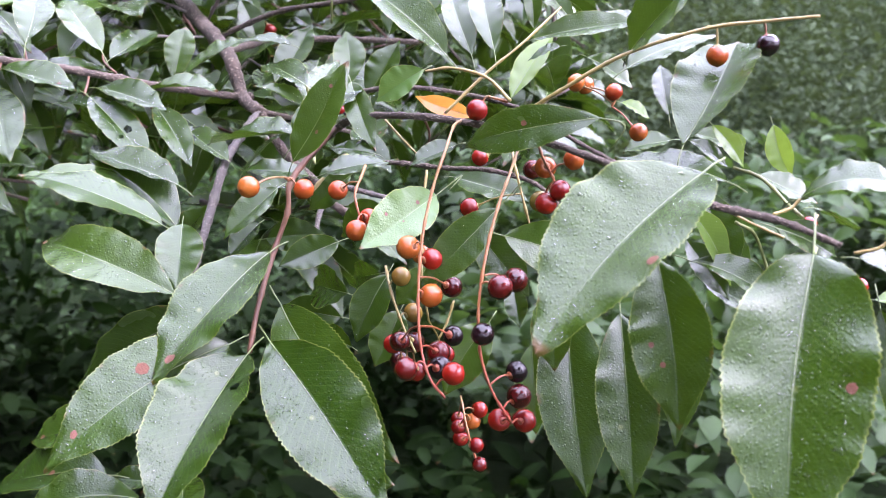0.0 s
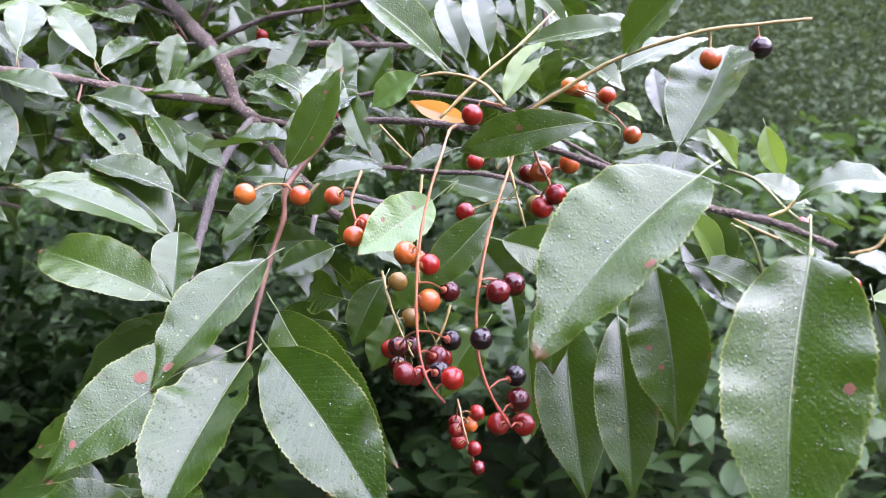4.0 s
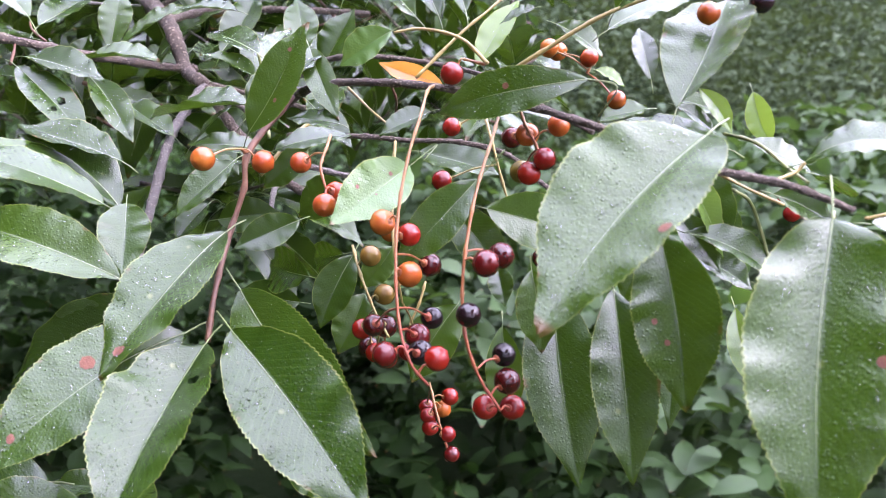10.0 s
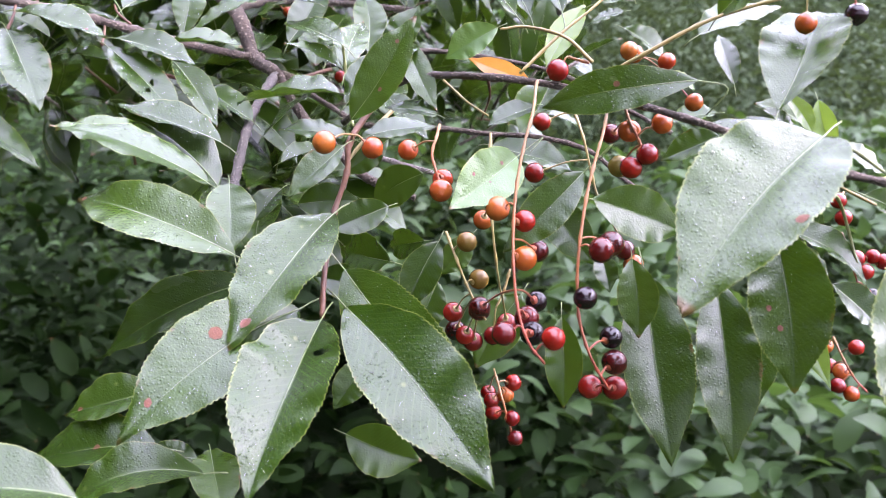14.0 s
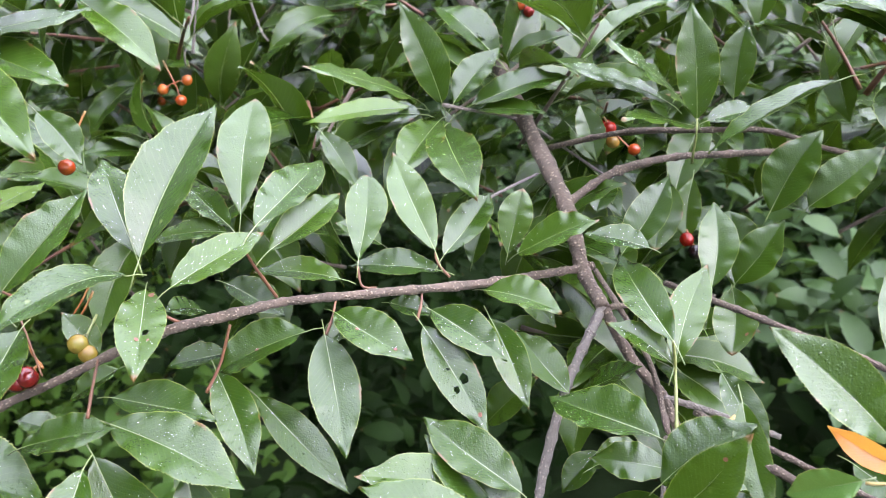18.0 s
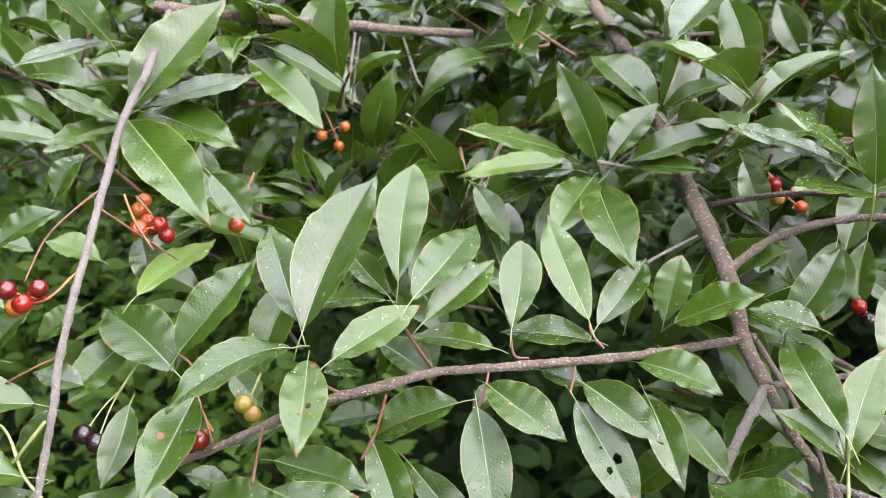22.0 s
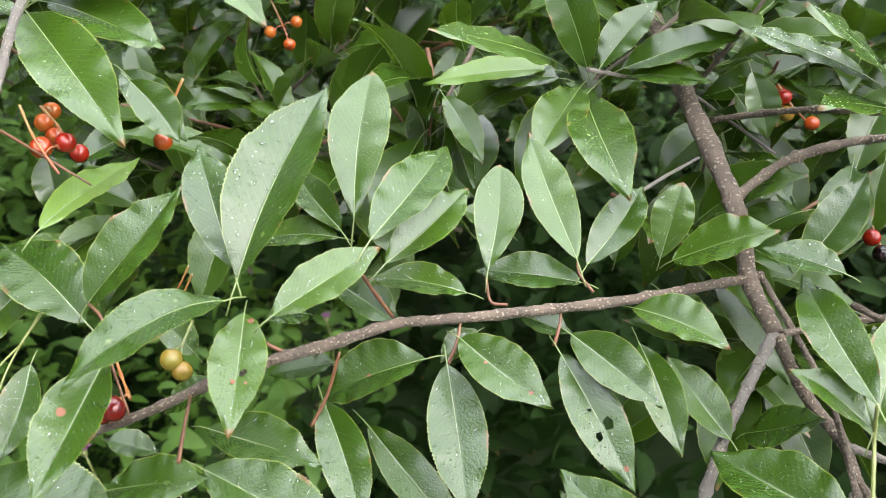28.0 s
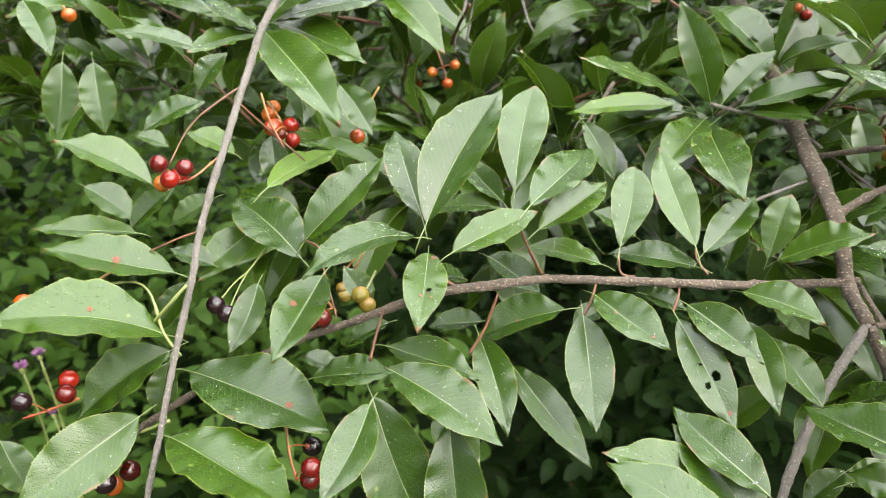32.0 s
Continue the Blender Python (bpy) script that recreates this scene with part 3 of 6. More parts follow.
def foliage(name, places, dirs, ups, sizes, material, segs=5, wide=0.42, label="", category="", top=True, parent=None):
    """Many leaves in one mesh: where each starts, which way it points, its upper side, its length."""
    pts, fcs = plant_blade(segs, wide)
    y = dirs / np.linalg.norm(dirs, axis=1)[:, None]
    z = ups - y * (ups * y).sum(1)[:, None]
    z /= np.linalg.norm(z, axis=1)[:, None] + 1e-9
    x = np.cross(y, z)
    v = places[:, None] + sizes[:, None, None] * (pts[None, :, :1] * x[:, None] + pts[None, :, 1:2] * y[:, None] + pts[None, :, 2:] * z[:, None])
    f = fcs[None] + (np.arange(len(places)) * len(pts))[:, None, None]
    nv, nf = v.shape[0] * v.shape[1], f.shape[0] * f.shape[1]
    me = bpy.data.meshes.new(name)
    me.vertices.add(nv)
    me.vertices.foreach_set("co", v.ravel().astype(np.float32))
    me.loops.add(nf * 4)
    me.loops.foreach_set("vertex_index", f.ravel().astype(np.int32))
    me.polygons.add(nf)
    me.polygons.foreach_set("loop_start", np.arange(nf, dtype=np.int32) * 4)
    me.polygons.foreach_set("loop_total", np.full(nf, 4, dtype=np.int32))
    me.polygons.foreach_set("use_smooth", np.ones(nf, dtype=bool))
    uvl = me.uv_layers.new(name="UVMap")
    uv1 = np.stack([pts[:, 0] / wide + 0.5, pts[:, 1]], 1)
    uvl.data.foreach_set("uv", np.tile(uv1[fcs.ravel()], (len(places), 1)).astype(np.float32).ravel())
    me.update(calc_edges=True)
    me.validate()
    me.materials.append(material)
    ob = new(name, me)
    if parent:
        ob.parent = parent
    return tagged(ob, label, category, kind="stuff")


# Shade of the hollow is put into this leaf colour, hence near black.
SHADE_DARK_LEAF = leaf_material("shade_dark_leaf", (0.0022, 0.0060, 0.0012), (0.0052, 0.013, 0.002), (0.012, 0.028, 0.005), rough=0.6, per_island=True, wet=0.0, through_light=0.10, gloss=0.05)
HEDGE = leaf_material("hedge_leaf", (0.012, 0.032, 0.006), (0.024, 0.056, 0.010), (0.045, 0.09, 0.02), rough=0.55, per_island=True, wet=0.0, through_light=0.2, gloss=0.3)
MEADOW = leaf_material("meadow_leaf", (0.015, 0.026, 0.010), (0.026, 0.041, 0.017), (0.044, 0.064, 0.028), rough=0.65, per_island=True, wet=0.0, through_light=0.15, gloss=0.1)
WEED = leaf_material("bright_weed_leaf", (0.009, 0.022, 0.004), (0.018, 0.041, 0.008), (0.040, 0.075, 0.020), rough=0.55, per_island=True, wet=0.0, through_light=0.2, gloss=0.25)
SOIL = plain("ground_soil", (0.010, 0.017, 0.006), (0.020, 0.034, 0.012), 0.95, 6, 0.02)
SOIL.node_tree.nodes["Principled BSDF"].inputs["Specular IOR Level"].default_value = 0.1

rs = np.random.RandomState(11)


def ground_sheet():
    xs = np.concatenate([np.linspace(-400, -8, 12), np.linspace(-7, 7, 36), np.linspace(8, 400, 12)])
    ys = np.concatenate([np.linspace(-400, -8, 12), np.linspace(-7, 12, 48), np.linspace(13, 400, 14)])
    verts, faces = [], []
    for yy in ys:
        for xx in xs:
            zz = 0.05 * noise.noise(Vector((xx * 0.9, yy * 0.9, 0))) + min(4.0, max(0.0, yy - 6.5) * 0.9)
            verts.append((xx, yy, zz))
    w = len(xs)
    for i in range(len(ys) - 1):
        for j in range(w - 1):
            a = i * w + j
            faces.append((a, a + 1, a + w + 1, a + w))
    return tagged(new("ground", mesh_of("ground", verts, faces, SOIL)), "dark damp soil and moss under the shrubs", "ground", kind="structure")


ground_sheet()


def leaf_cloud(name, n, box, size, material, up_bias, label, category, keep=None, segs=4, wide=0.5):
    lo, hi = np.array(box[0]), np.array(box[1])
    p = lo + rs.rand(n * 3, 3) * (hi - lo)
    c, half = (lo + hi) / 2, (hi - lo) / 2
    e = np.abs((p - c) / half)[:, :2]
    edge = np.array([noise.noise(Vector((a * 1.3, b * 1.3, 5.0))) for a, b, _ in p])
    p = p[(e ** 4).sum(1) < 0.85 + 0.9 * edge]  # rounded, ragged patches
    if keep is not None:
        p = p[keep(p)]
    p = p[:n]
    d = rs.randn(len(p), 3)
    d[:, 2] = d[:, 2] * 0.5 + rs.uniform(-0.5, 0.4, len(p))
    u = rs.randn(len(p), 3) * 0.6
    u[:, 2] += up_bias
    return foliage(name, p, d, u, size[0] + rs.rand(len(p)) * (size[1] - size[0]), material, segs, wide, label, category)


def clumps(p, s, seed, cut):
    """Uneven clumping in space."""
    return np.array([noise.noise(Vector((a * s + seed, b * s, c * s))) for a, b, c in p]) > cut


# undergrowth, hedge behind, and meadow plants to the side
leaf_cloud("undergrowth", 9000, ((-2.6, 0.8, 0.0), (0.5, 3.4, 0.95)), (0.045, 0.10), SHADE_DARK_LEAF, 1.2, "low leafy weeds below the branches, their shade put into the colour", "undergrowth",
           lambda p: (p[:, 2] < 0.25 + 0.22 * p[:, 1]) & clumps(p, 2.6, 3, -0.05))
leaf_cloud("weed_bed", 9000, ((0.0, 1.2, 0.3), (2.6, 3.4, 1.15)), (0.045, 0.10), WEED, 1.2, "bed of bright green weeds", "undergrowth",
           lambda p: (p[:, 2] < 0.45 + 0.2 * p[:, 1]) & clumps(p, 2.4, 9, -0.1))
leaf_cloud("meadow", 110000, ((-0.3, 2.8, 0.4), (5.5, 8.5, 3.6)), (0.022, 0.055), MEADOW, 1.0, "tall meadow plants and low bushes behind", "bushes",
           lambda p: (p[:, 2] < 0.75 + 0.42 * (p[:, 1] - 2)) & clumps(p, 1.8, 21, -0.15), segs=2)
leaf_cloud("hedge", 30000, ((-6.5, 2.6, 0.1), (0.8, 7.0, 3.2)), (0.03, 0.08), HEDGE, 1.0, "dense dark green hedge behind the shrub", "hedge",
           lambda p: (p[:, 2] < 0.9 + 0.4 * (p[:, 1] - 2)) & clumps(p, 1.5, 41, -0.15), segs=2)

# Added leaf mass that blocks sky on the left, darkening leaf halves turned there.
leaf_cloud("woodland_edge", 26000, ((-8.0, -6.0, 0.0), (-2.3, 2.6, 6.8)), (0.16, 0.34), SHADE_DARK_LEAF, 1.0, "tall dense leaf mass added beside the shrub to block sky", "trees",
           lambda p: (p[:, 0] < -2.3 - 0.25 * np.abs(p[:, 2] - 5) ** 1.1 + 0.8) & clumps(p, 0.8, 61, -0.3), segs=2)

WOOD_LEAF = leaf_material("screen_tree_leaf", (0.008, 0.020, 0.004), (0.016, 0.036, 0.007), (0.028, 0.056, 0.012), rough=0.6, per_island=True, wet=0.0, through_light=0.15, gloss=0.15)
TREE_BARK = plain("screen_tree_bark", (0.04, 0.032, 0.024), (0.10, 0.08, 0.06), 0.9, 18, 0.01)


def screen_tree(x, y, height, spread, seed):
    """A broad tree of the unseen ring added to block low sky: trunk, limbs, and a ragged crown of leaf clumps."""
    rng = random.Random(seed)
    nr = np.random.RandomState(seed)
    thing = tagged(new("tree"), "tall dark green broadleaf tree, added out of view to block low sky", "tree", "trees round the clearing")
    thing.matrix_basis = Matrix.Translation((x, y, min(4.0, max(0.0, y - 6.5) * 0.9) - 0.1))
    verts, faces = [], []
    line = smooth_line([(0, 0, 0), (rng.uniform(-.2, .2), rng.uniform(-.2, .2), height * 0.35), (rng.uniform(-.4, .4), rng.uniform(-.4, .4), height * 0.9)], 6)
    tube_data(line, [0.17 * (1 - 0.9 * i / (len(line) - 1)) + 0.01 for i in range(len(line))], 9, verts, faces)
    under(new("trunk", mesh_of("trunk", verts, faces, TREE_BARK)), thing)
    ends = []
    for k in range(11):
        a, start = k * 2.4 + rng.uniform(-.4, .4), line[rng.randint(3, len(line) - 2)]
        out = Vector((math.cos(a), math.sin(a), rng.uniform(0.0, 0.7))) * spread * rng.uniform(0.5, 0.9)
        verts, faces = [], []
        limb = smooth_line([start, start + out * 0.5 + Vector((0, 0, 0.15)), start + out], 4)
        tube_data(limb, [0.06 * (1 - 0.8 * i / (len(limb) - 1)) for i in range(len(limb))], 6, verts, faces)
        under(new("limb", mesh_of("limb", verts, faces, TREE_BARK)), thing)
        ends += [limb[4], limb[-1]]
    heads = np.array([tuple(e) for e in ends] + [(rng.gauss(0, 0.45) * spread, rng.gauss(0, 0.45) * spread, height * rng.uniform(0.12, 1.0)) for _ in range(int(7 * height))])
    p = np.repeat(heads, 30, axis=0) + nr.randn(len(heads) * 30, 3) * 0.30 * spread ** 0.5
    p = p[p[:, 2] > 0.1]
    d = nr.randn(len(p), 3)
    d[:, 2] -= 0.3
    u = nr.randn(len(p), 3) * 0.6
    u[:, 2] += 1
    foliage("crown", p, d, u, nr.uniform(0.22, 0.42, len(p)), WOOD_LEAF, 2, 0.5, parent=thing)


# Added trees out of view; heights set by how much sky each side should block.
for k, (tx, ty, th, ts) in enumerate([
        (-8.2, 4.2, 9.5, 2.7), (-7.8, 7.4, 9.0, 2.7), (-5.6, 9.0, 7.5, 2.6), (-3.2, 9.6, 6.5, 2.4), (-1.0, 9.8, 5.0, 2.2), (1.4, 10.2, 4.0, 2.1), (4.2, 10.4, 3.6, 2.0), (7.4, 9.6, 3.6, 2.1), (10.2, 7.8, 5.0, 2.1),
        (12.0, 4.6, 5.6, 2.2), (12.4, 0.8, 5.8, 2.2), (11.4, -3.2, 5.8, 2.2), (9.0, -7.2, 7.0, 2.4), (5.8, -9.0, 9.0, 2.6), (2.6, -9.4, 10.0, 2.7),
        (-0.8, -9.2, 10.5, 2.7), (-4.2, -8.6, 10.5, 2.7)]):
    screen_tree(tx, ty, th, ts, 300 + k)

BRIGHT = leaf_material("bright_weed", (0.018, 0.045, 0.006), (0.038, 0.082, 0.010), (0.07, 0.125, 0.02), rough=0.6, per_island=True, wet=0.0, through_light=0.25, gloss=0.2)
leaf_cloud("bright_weeds", 5000, ((-2.3, 0.5, 0.25), (-0.85, 1.9, 1.2)), (0.03, 0.075), BRIGHT, 1.2, "yellow-green weeds in the open beside the shrub", "undergrowth",
           lambda p: (p[:, 2] < 0.35 + 0.55 * (-0.75 - p[:, 0])) & clumps(p, 3.5, 77, -0.1), segs=5)

# ---- the cherry branches ----
leaning = tagged(new("leaning_branch"), "leaning brown cherry branch with glossy wet dark green leaves", "branch")
fruiting = tagged(new("fruiting_branch"), "cherry branch with orange, red and black berries among wet leaves", "branch")
hanging = tagged(new("hanging_branch"), "thin grey hanging cherry twig with leaves and dark berries", "branch")

twig(leaning, 'trunk', [(-0.2884, 0.8224, 1.4401), (-0.2356, 0.7381, 1.4133), (-0.1709, 0.6185, 1.3693), (-0.1322, 0.5472, 1.3437), (-0.1189, 0.5251, 1.3173), (-0.1064, 0.5026, 1.311), (-0.1035, 0.4984, 1.3093)], 0.00527, 0.00298, 'bark')
twig(leaning, 'limb', [(-0.1338, 0.5436, 1.343), (-0.1314, 0.5476, 1.3437), (-0.113, 0.5828, 1.3501), (-0.0838, 0.6126, 1.3519), (-0.0552, 0.6265, 1.3516), (-0.015, 0.6455, 1.3501)], 0.00240, 0.00180, 'bark')
twig(leaning, 'twig', [(-0.1138, 0.5298, 1.3169), (-0.1189, 0.525, 1.3171), (-0.131, 0.5127, 1.319), (-0.1592, 0.4779, 1.326), (-0.1892, 0.4433, 1.3351), (-0.2168, 0.4179, 1.3406), (-0.2316, 0.4085, 1.3413), (-0.2432, 0.3854, 1.3454), (-0.2544, 0.3687, 1.3475), (-0.2704, 0.3585, 1.3426), (-0.2908, 0.3421, 1.3344), (-0.3177, 0.3302, 1.3221), (-0.3464, 0.317, 1.3039), (-0.3694, 0.3025, 1.2874), (-0.3944, 0.2848, 1.2663), (-0.4164, 0.266, 1.2498)], 0.00210, 0.00150, 'bark')
twig(leaning, 'twig', [(-0.101, 0.4986, 1.3097), (-0.0775, 0.5301, 1.3008), (-0.0514, 0.5623, 1.2907)], 0.00150, 0.00120, 'bark')
twig(leaning, 'twig', [(-0.2114, 0.5832, 1.3853), (-0.1978, 0.5945, 1.3799), (-0.172, 0.6175, 1.3685), (-0.1507, 0.6383, 1.3473), (-0.1223, 0.6427, 1.3277)], 0.00110, 0.00070, 'pale')
twig(leaning, 'twig', [(-0.1686, 0.5227, 1.3526), (-0.1613, 0.5443, 1.3522), (-0.1514, 0.5676, 1.3526)], 0.00090, 0.00060, 'pale')
twig(leaning, 'twig', [(-0.1841, 0.7032, 1.3895), (-0.1691, 0.7186, 1.406), (-0.1492, 0.7311, 1.4118), (-0.1367, 0.742, 1.4215)], 0.00110, 0.00050, 'bark')
twig(leaning, 'twig', [(-0.3915, 0.6091, 1.4054), (-0.3918, 0.6191, 1.4263), (-0.3919, 0.6292, 1.4472)], 0.00100, 0.00050, 'pale')
twig(leaning, 'twig', [(-0.2323, 0.4093, 1.3436), (-0.2365, 0.4028, 1.3596), (-0.2376, 0.399, 1.3678)], 0.00072, 0.00048, 'red')
twig(leaning, 'twig', [(-0.2109, 0.4096, 1.3276), (-0.2099, 0.4152, 1.3333), (-0.2108, 0.4226, 1.3393)], 0.00072, 0.00048, 'red')
twig(leaning, 'twig', [(-0.2495, 0.3735, 1.3149), (-0.2455, 0.3807, 1.3256), (-0.242, 0.3863, 1.3411)], 0.00072, 0.00048, 'red')
twig(leaning, 'twig', [(-0.2723, 0.3315, 1.3264), (-0.2736, 0.339, 1.3358), (-0.2741, 0.3452, 1.3439)], 0.00072, 0.00048, 'red')
twig(leaning, 'twig', [(-0.1805, 0.4413, 1.3221), (-0.1802, 0.4468, 1.3282), (-0.1813, 0.4515, 1.3315)], 0.00064, 0.00048, 'red')
twig(leaning, 'twig', [(-0.2006, 0.4438, 1.335), (-0.2066, 0.4415, 1.3366), (-0.2098, 0.4451, 1.3446)], 0.00064, 0.00048, 'red')
twig(leaning, 'twig', [(-0.173, 0.4681, 1.3323), (-0.1796, 0.4711, 1.3374), (-0.182, 0.4743, 1.3416)], 0.00064, 0.00048, 'red')
twig(leaning, 'twig', [(-0.2514, 0.3723, 1.3467), (-0.2604, 0.3702, 1.3515), (-0.2679, 0.3708, 1.3604)], 0.00064, 0.00048, 'red')
twig(leaning, 'twig', [(-0.0626, 0.4225, 1.2895), (-0.0642, 0.4333, 1.3007), (-0.0662, 0.4441, 1.3125), (-0.0679, 0.4417, 1.3269)], 0.00080, 0.00060, 'grn')
twig(leaning, 'twig', [(-0.0696, 0.5756, 1.3614), (-0.0686, 0.5718, 1.3777), (-0.0689, 0.5746, 1.3863)], 0.00070, 0.00050, 'grn')
twig(leaning, 'twig', [(-0.3254, 0.3572, 1.3604), (-0.3102, 0.3488, 1.3628), (-0.3003, 0.3395, 1.3588), (-0.2877, 0.3307, 1.3429)], 0.00056, 0.00040, 'red')
twig(hanging, 'limb', [(-0.4306, 0.4971, 1.483), (-0.4105, 0.4518, 1.4585), (-0.4093, 0.4428, 1.4522), (-0.4037, 0.4228, 1.4392), (-0.3964, 0.4041, 1.4241), (-0.3868, 0.3838, 1.4107), (-0.3753, 0.3618, 1.3966), (-0.3685, 0.3462, 1.3855), (-0.3588, 0.3249, 1.3673), (-0.3518, 0.3136, 1.3569), (-0.3464, 0.3027, 1.3467), (-0.342, 0.2914, 1.3344), (-0.3364, 0.28, 1.323), (-0.3306, 0.2681, 1.3102), (-0.324, 0.2523, 1.2917), (-0.3189, 0.242, 1.278)], 0.00210, 0.00110, 'pale')
twig(hanging, 'twig', [(-0.3916, 0.3978, 1.4186), (-0.3962, 0.3778, 1.411), (-0.3967, 0.3607, 1.4038), (-0.3934, 0.3431, 1.3909)], 0.00064, 0.00040, 'red')
twig(hanging, 'twig', [(-0.3856, 0.3846, 1.4106), (-0.38, 0.3945, 1.3975), (-0.3666, 0.4064, 1.3783)], 0.00064, 0.00040, 'red')
twig(hanging, 'twig', [(-0.3582, 0.3292, 1.3699), (-0.3689, 0.32, 1.3657), (-0.3774, 0.3121, 1.3614)], 0.00056, 0.00040, 'red')
twig(hanging, 'twig', [(-0.3458, 0.3039, 1.3557), (-0.3518, 0.295, 1.3461), (-0.3669, 0.2889, 1.3285), (-0.3729, 0.277, 1.3131)], 0.00070, 0.00050, 'grn')
twig(hanging, 'twig', [(-0.3384, 0.2894, 1.331), (-0.3499, 0.2916, 1.3374), (-0.3721, 0.2983, 1.3532), (-0.407, 0.2707, 1.3444)], 0.00065, 0.00050, 'grn')
twig(hanging, 'twig', [(-0.3298, 0.2722, 1.3121), (-0.3423, 0.2669, 1.3053)], 0.00070, 0.00050, 'grn')
twig(fruiting, 'twig', [(-0.1129, 0.5335, 1.3125), (-0.0807, 0.4785, 1.2979), (-0.0663, 0.4235, 1.2944)], 0.00140, 0.00120, 'bark')
twig(fruiting, 'twig', [(-0.0479, 0.3850, 1.3106), (-0.0636, 0.3620, 1.2913), (-0.0654, 0.3560, 1.2777), (-0.0706, 0.347, 1.2615), (-0.0733, 0.325, 1.2455), (-0.0738, 0.3085, 1.2325)], 0.00120, 0.00095, 'red')
twig(fruiting, 'branch', [(-0.067, 0.4228, 1.2912), (-0.0476, 0.3935, 1.3098), (-0.0335, 0.3827, 1.3159), (-0.0114, 0.3643, 1.3173), (0.0084, 0.3436, 1.3166), (0.0304, 0.3262, 1.3133), (0.0564, 0.2907, 1.3067), (0.0728, 0.2752, 1.2997), (0.0879, 0.2649, 1.296), (0.1038, 0.2577, 1.2931), (0.1193, 0.2499, 1.2871)], 0.00160, 0.00100, 'bark')
twig(fruiting, 'branch', [(-0.0764, 0.5235, 1.314), (-0.0448, 0.4897, 1.3214), (-0.022, 0.4666, 1.3252), (0.009, 0.4513, 1.3228), (0.039, 0.4246, 1.3164), (0.0635, 0.397, 1.3029), (0.0785, 0.3825, 1.295)], 0.00140, 0.00090, 'bark')
twig(fruiting, 'branch', [(-0.0565, 0.4516, 1.2873), (-0.0209, 0.4263, 1.2894), (0.0024, 0.4124, 1.2888), (0.0219, 0.3995, 1.2896), (0.0417, 0.3854, 1.2858), (0.053, 0.3711, 1.2767), (0.0636, 0.357, 1.2682)], 0.00130, 0.00080, 'bark')
twig(leaning, 'branch', [(-0.1611, 0.6198, 1.3498), (-0.1116, 0.6015, 1.3686), (-0.0662, 0.5908, 1.3756), (-0.0331, 0.58, 1.3799), (-0.0044, 0.5769, 1.3731), (0.0171, 0.575, 1.3697)], 0.00170, 0.00120, 'bark')
twig(fruiting, 'twig', [(0.0279, 0.3423, 1.3138), (0.0348, 0.3332, 1.3227), (0.0459, 0.3283, 1.3305), (0.067, 0.3233, 1.343), (0.0952, 0.3196, 1.3522), (0.1143, 0.3144, 1.3546), (0.1318, 0.3082, 1.3563)], 0.00088, 0.00052, 'yel')
twig(fruiting, 'twig', [(0.001, 0.3476, 1.3198), (0.0184, 0.3544, 1.3359), (0.033, 0.3604, 1.3473), (0.05, 0.3721, 1.3621)], 0.00064, 0.00040, 'yel')
twig(fruiting, 'twig', [(0.0261, 0.335, 1.3254), (0.0172, 0.3437, 1.3341), (0.0038, 0.3516, 1.3375), (-0.0068, 0.3528, 1.3362)], 0.00070, 0.00050, 'yel')
twig(fruiting, 'twig', [(-0.0083, 0.3691, 1.3175), (-0.0054, 0.3769, 1.3085), (-0.0074, 0.3848, 1.2975)], 0.00056, 0.00040, 'red')
twig(fruiting, 'twig', [(-0.025, 0.3811, 1.3145), (-0.0163, 0.3675, 1.3067), (-0.0101, 0.3501, 1.3028)], 0.00056, 0.00040, 'yel')
twig(fruiting, 'twig', [(0.112, 0.3259, 1.3005), (0.1149, 0.3049, 1.2995), (0.1164, 0.2828, 1.2935), (0.1167, 0.2719, 1.2915)], 0.00065, 0.00050, 'grn')
twig(fruiting, 'twig', [(0.1019, 0.2916, 1.2861), (0.1128, 0.2997, 1.2786), (0.1189, 0.2946, 1.2587)], 0.00060, 0.00050, 'grn')
twig(fruiting, 'twig', [(0.1061, 0.2704, 1.2928), (0.1126, 0.2724, 1.2946), (0.1155, 0.2728, 1.2975)], 0.00052, 0.00048, 'yel')
twig(fruiting, 'twig', [(0.1266, 0.2562, 1.2833), (0.1337, 0.2542, 1.2857), (0.138, 0.2549, 1.2907)], 0.00052, 0.00048, 'yel')
twig(fruiting, 'twig', [(0.0853, 0.2897, 1.2972), (0.1028, 0.287, 1.288), (0.1164, 0.2851, 1.2819)], 0.00052, 0.00048, 'yel')
twig(fruiting, 'twig', [(0.1053, 0.2362, 1.2897), (0.1036, 0.233, 1.2886)], 0.00055, 0.00050, 'grn')
twig(leaning, 'limb', [(-0.1030, 0.498, 1.309), (-0.0965, 0.4965, 1.297), (-0.0860, 0.4925, 1.283), (-0.0714, 0.4853, 1.2714), (-0.0629, 0.4718, 1.2634), (-0.0493, 0.4668, 1.2551), (-0.0287, 0.46, 1.2487)], 0.00280, 0.00180, 'bark')
twig(leaning, 'limb', [(-0.1045, 0.4995, 1.3085), (-0.1075, 0.485, 1.303), (-0.1122, 0.467, 1.293), (-0.1155, 0.453, 1.2825), (-0.1191, 0.4315, 1.2601), (-0.1189, 0.4141, 1.2501), (-0.1188, 0.3964, 1.2399)], 0.00240, 0.00180, 'pale')
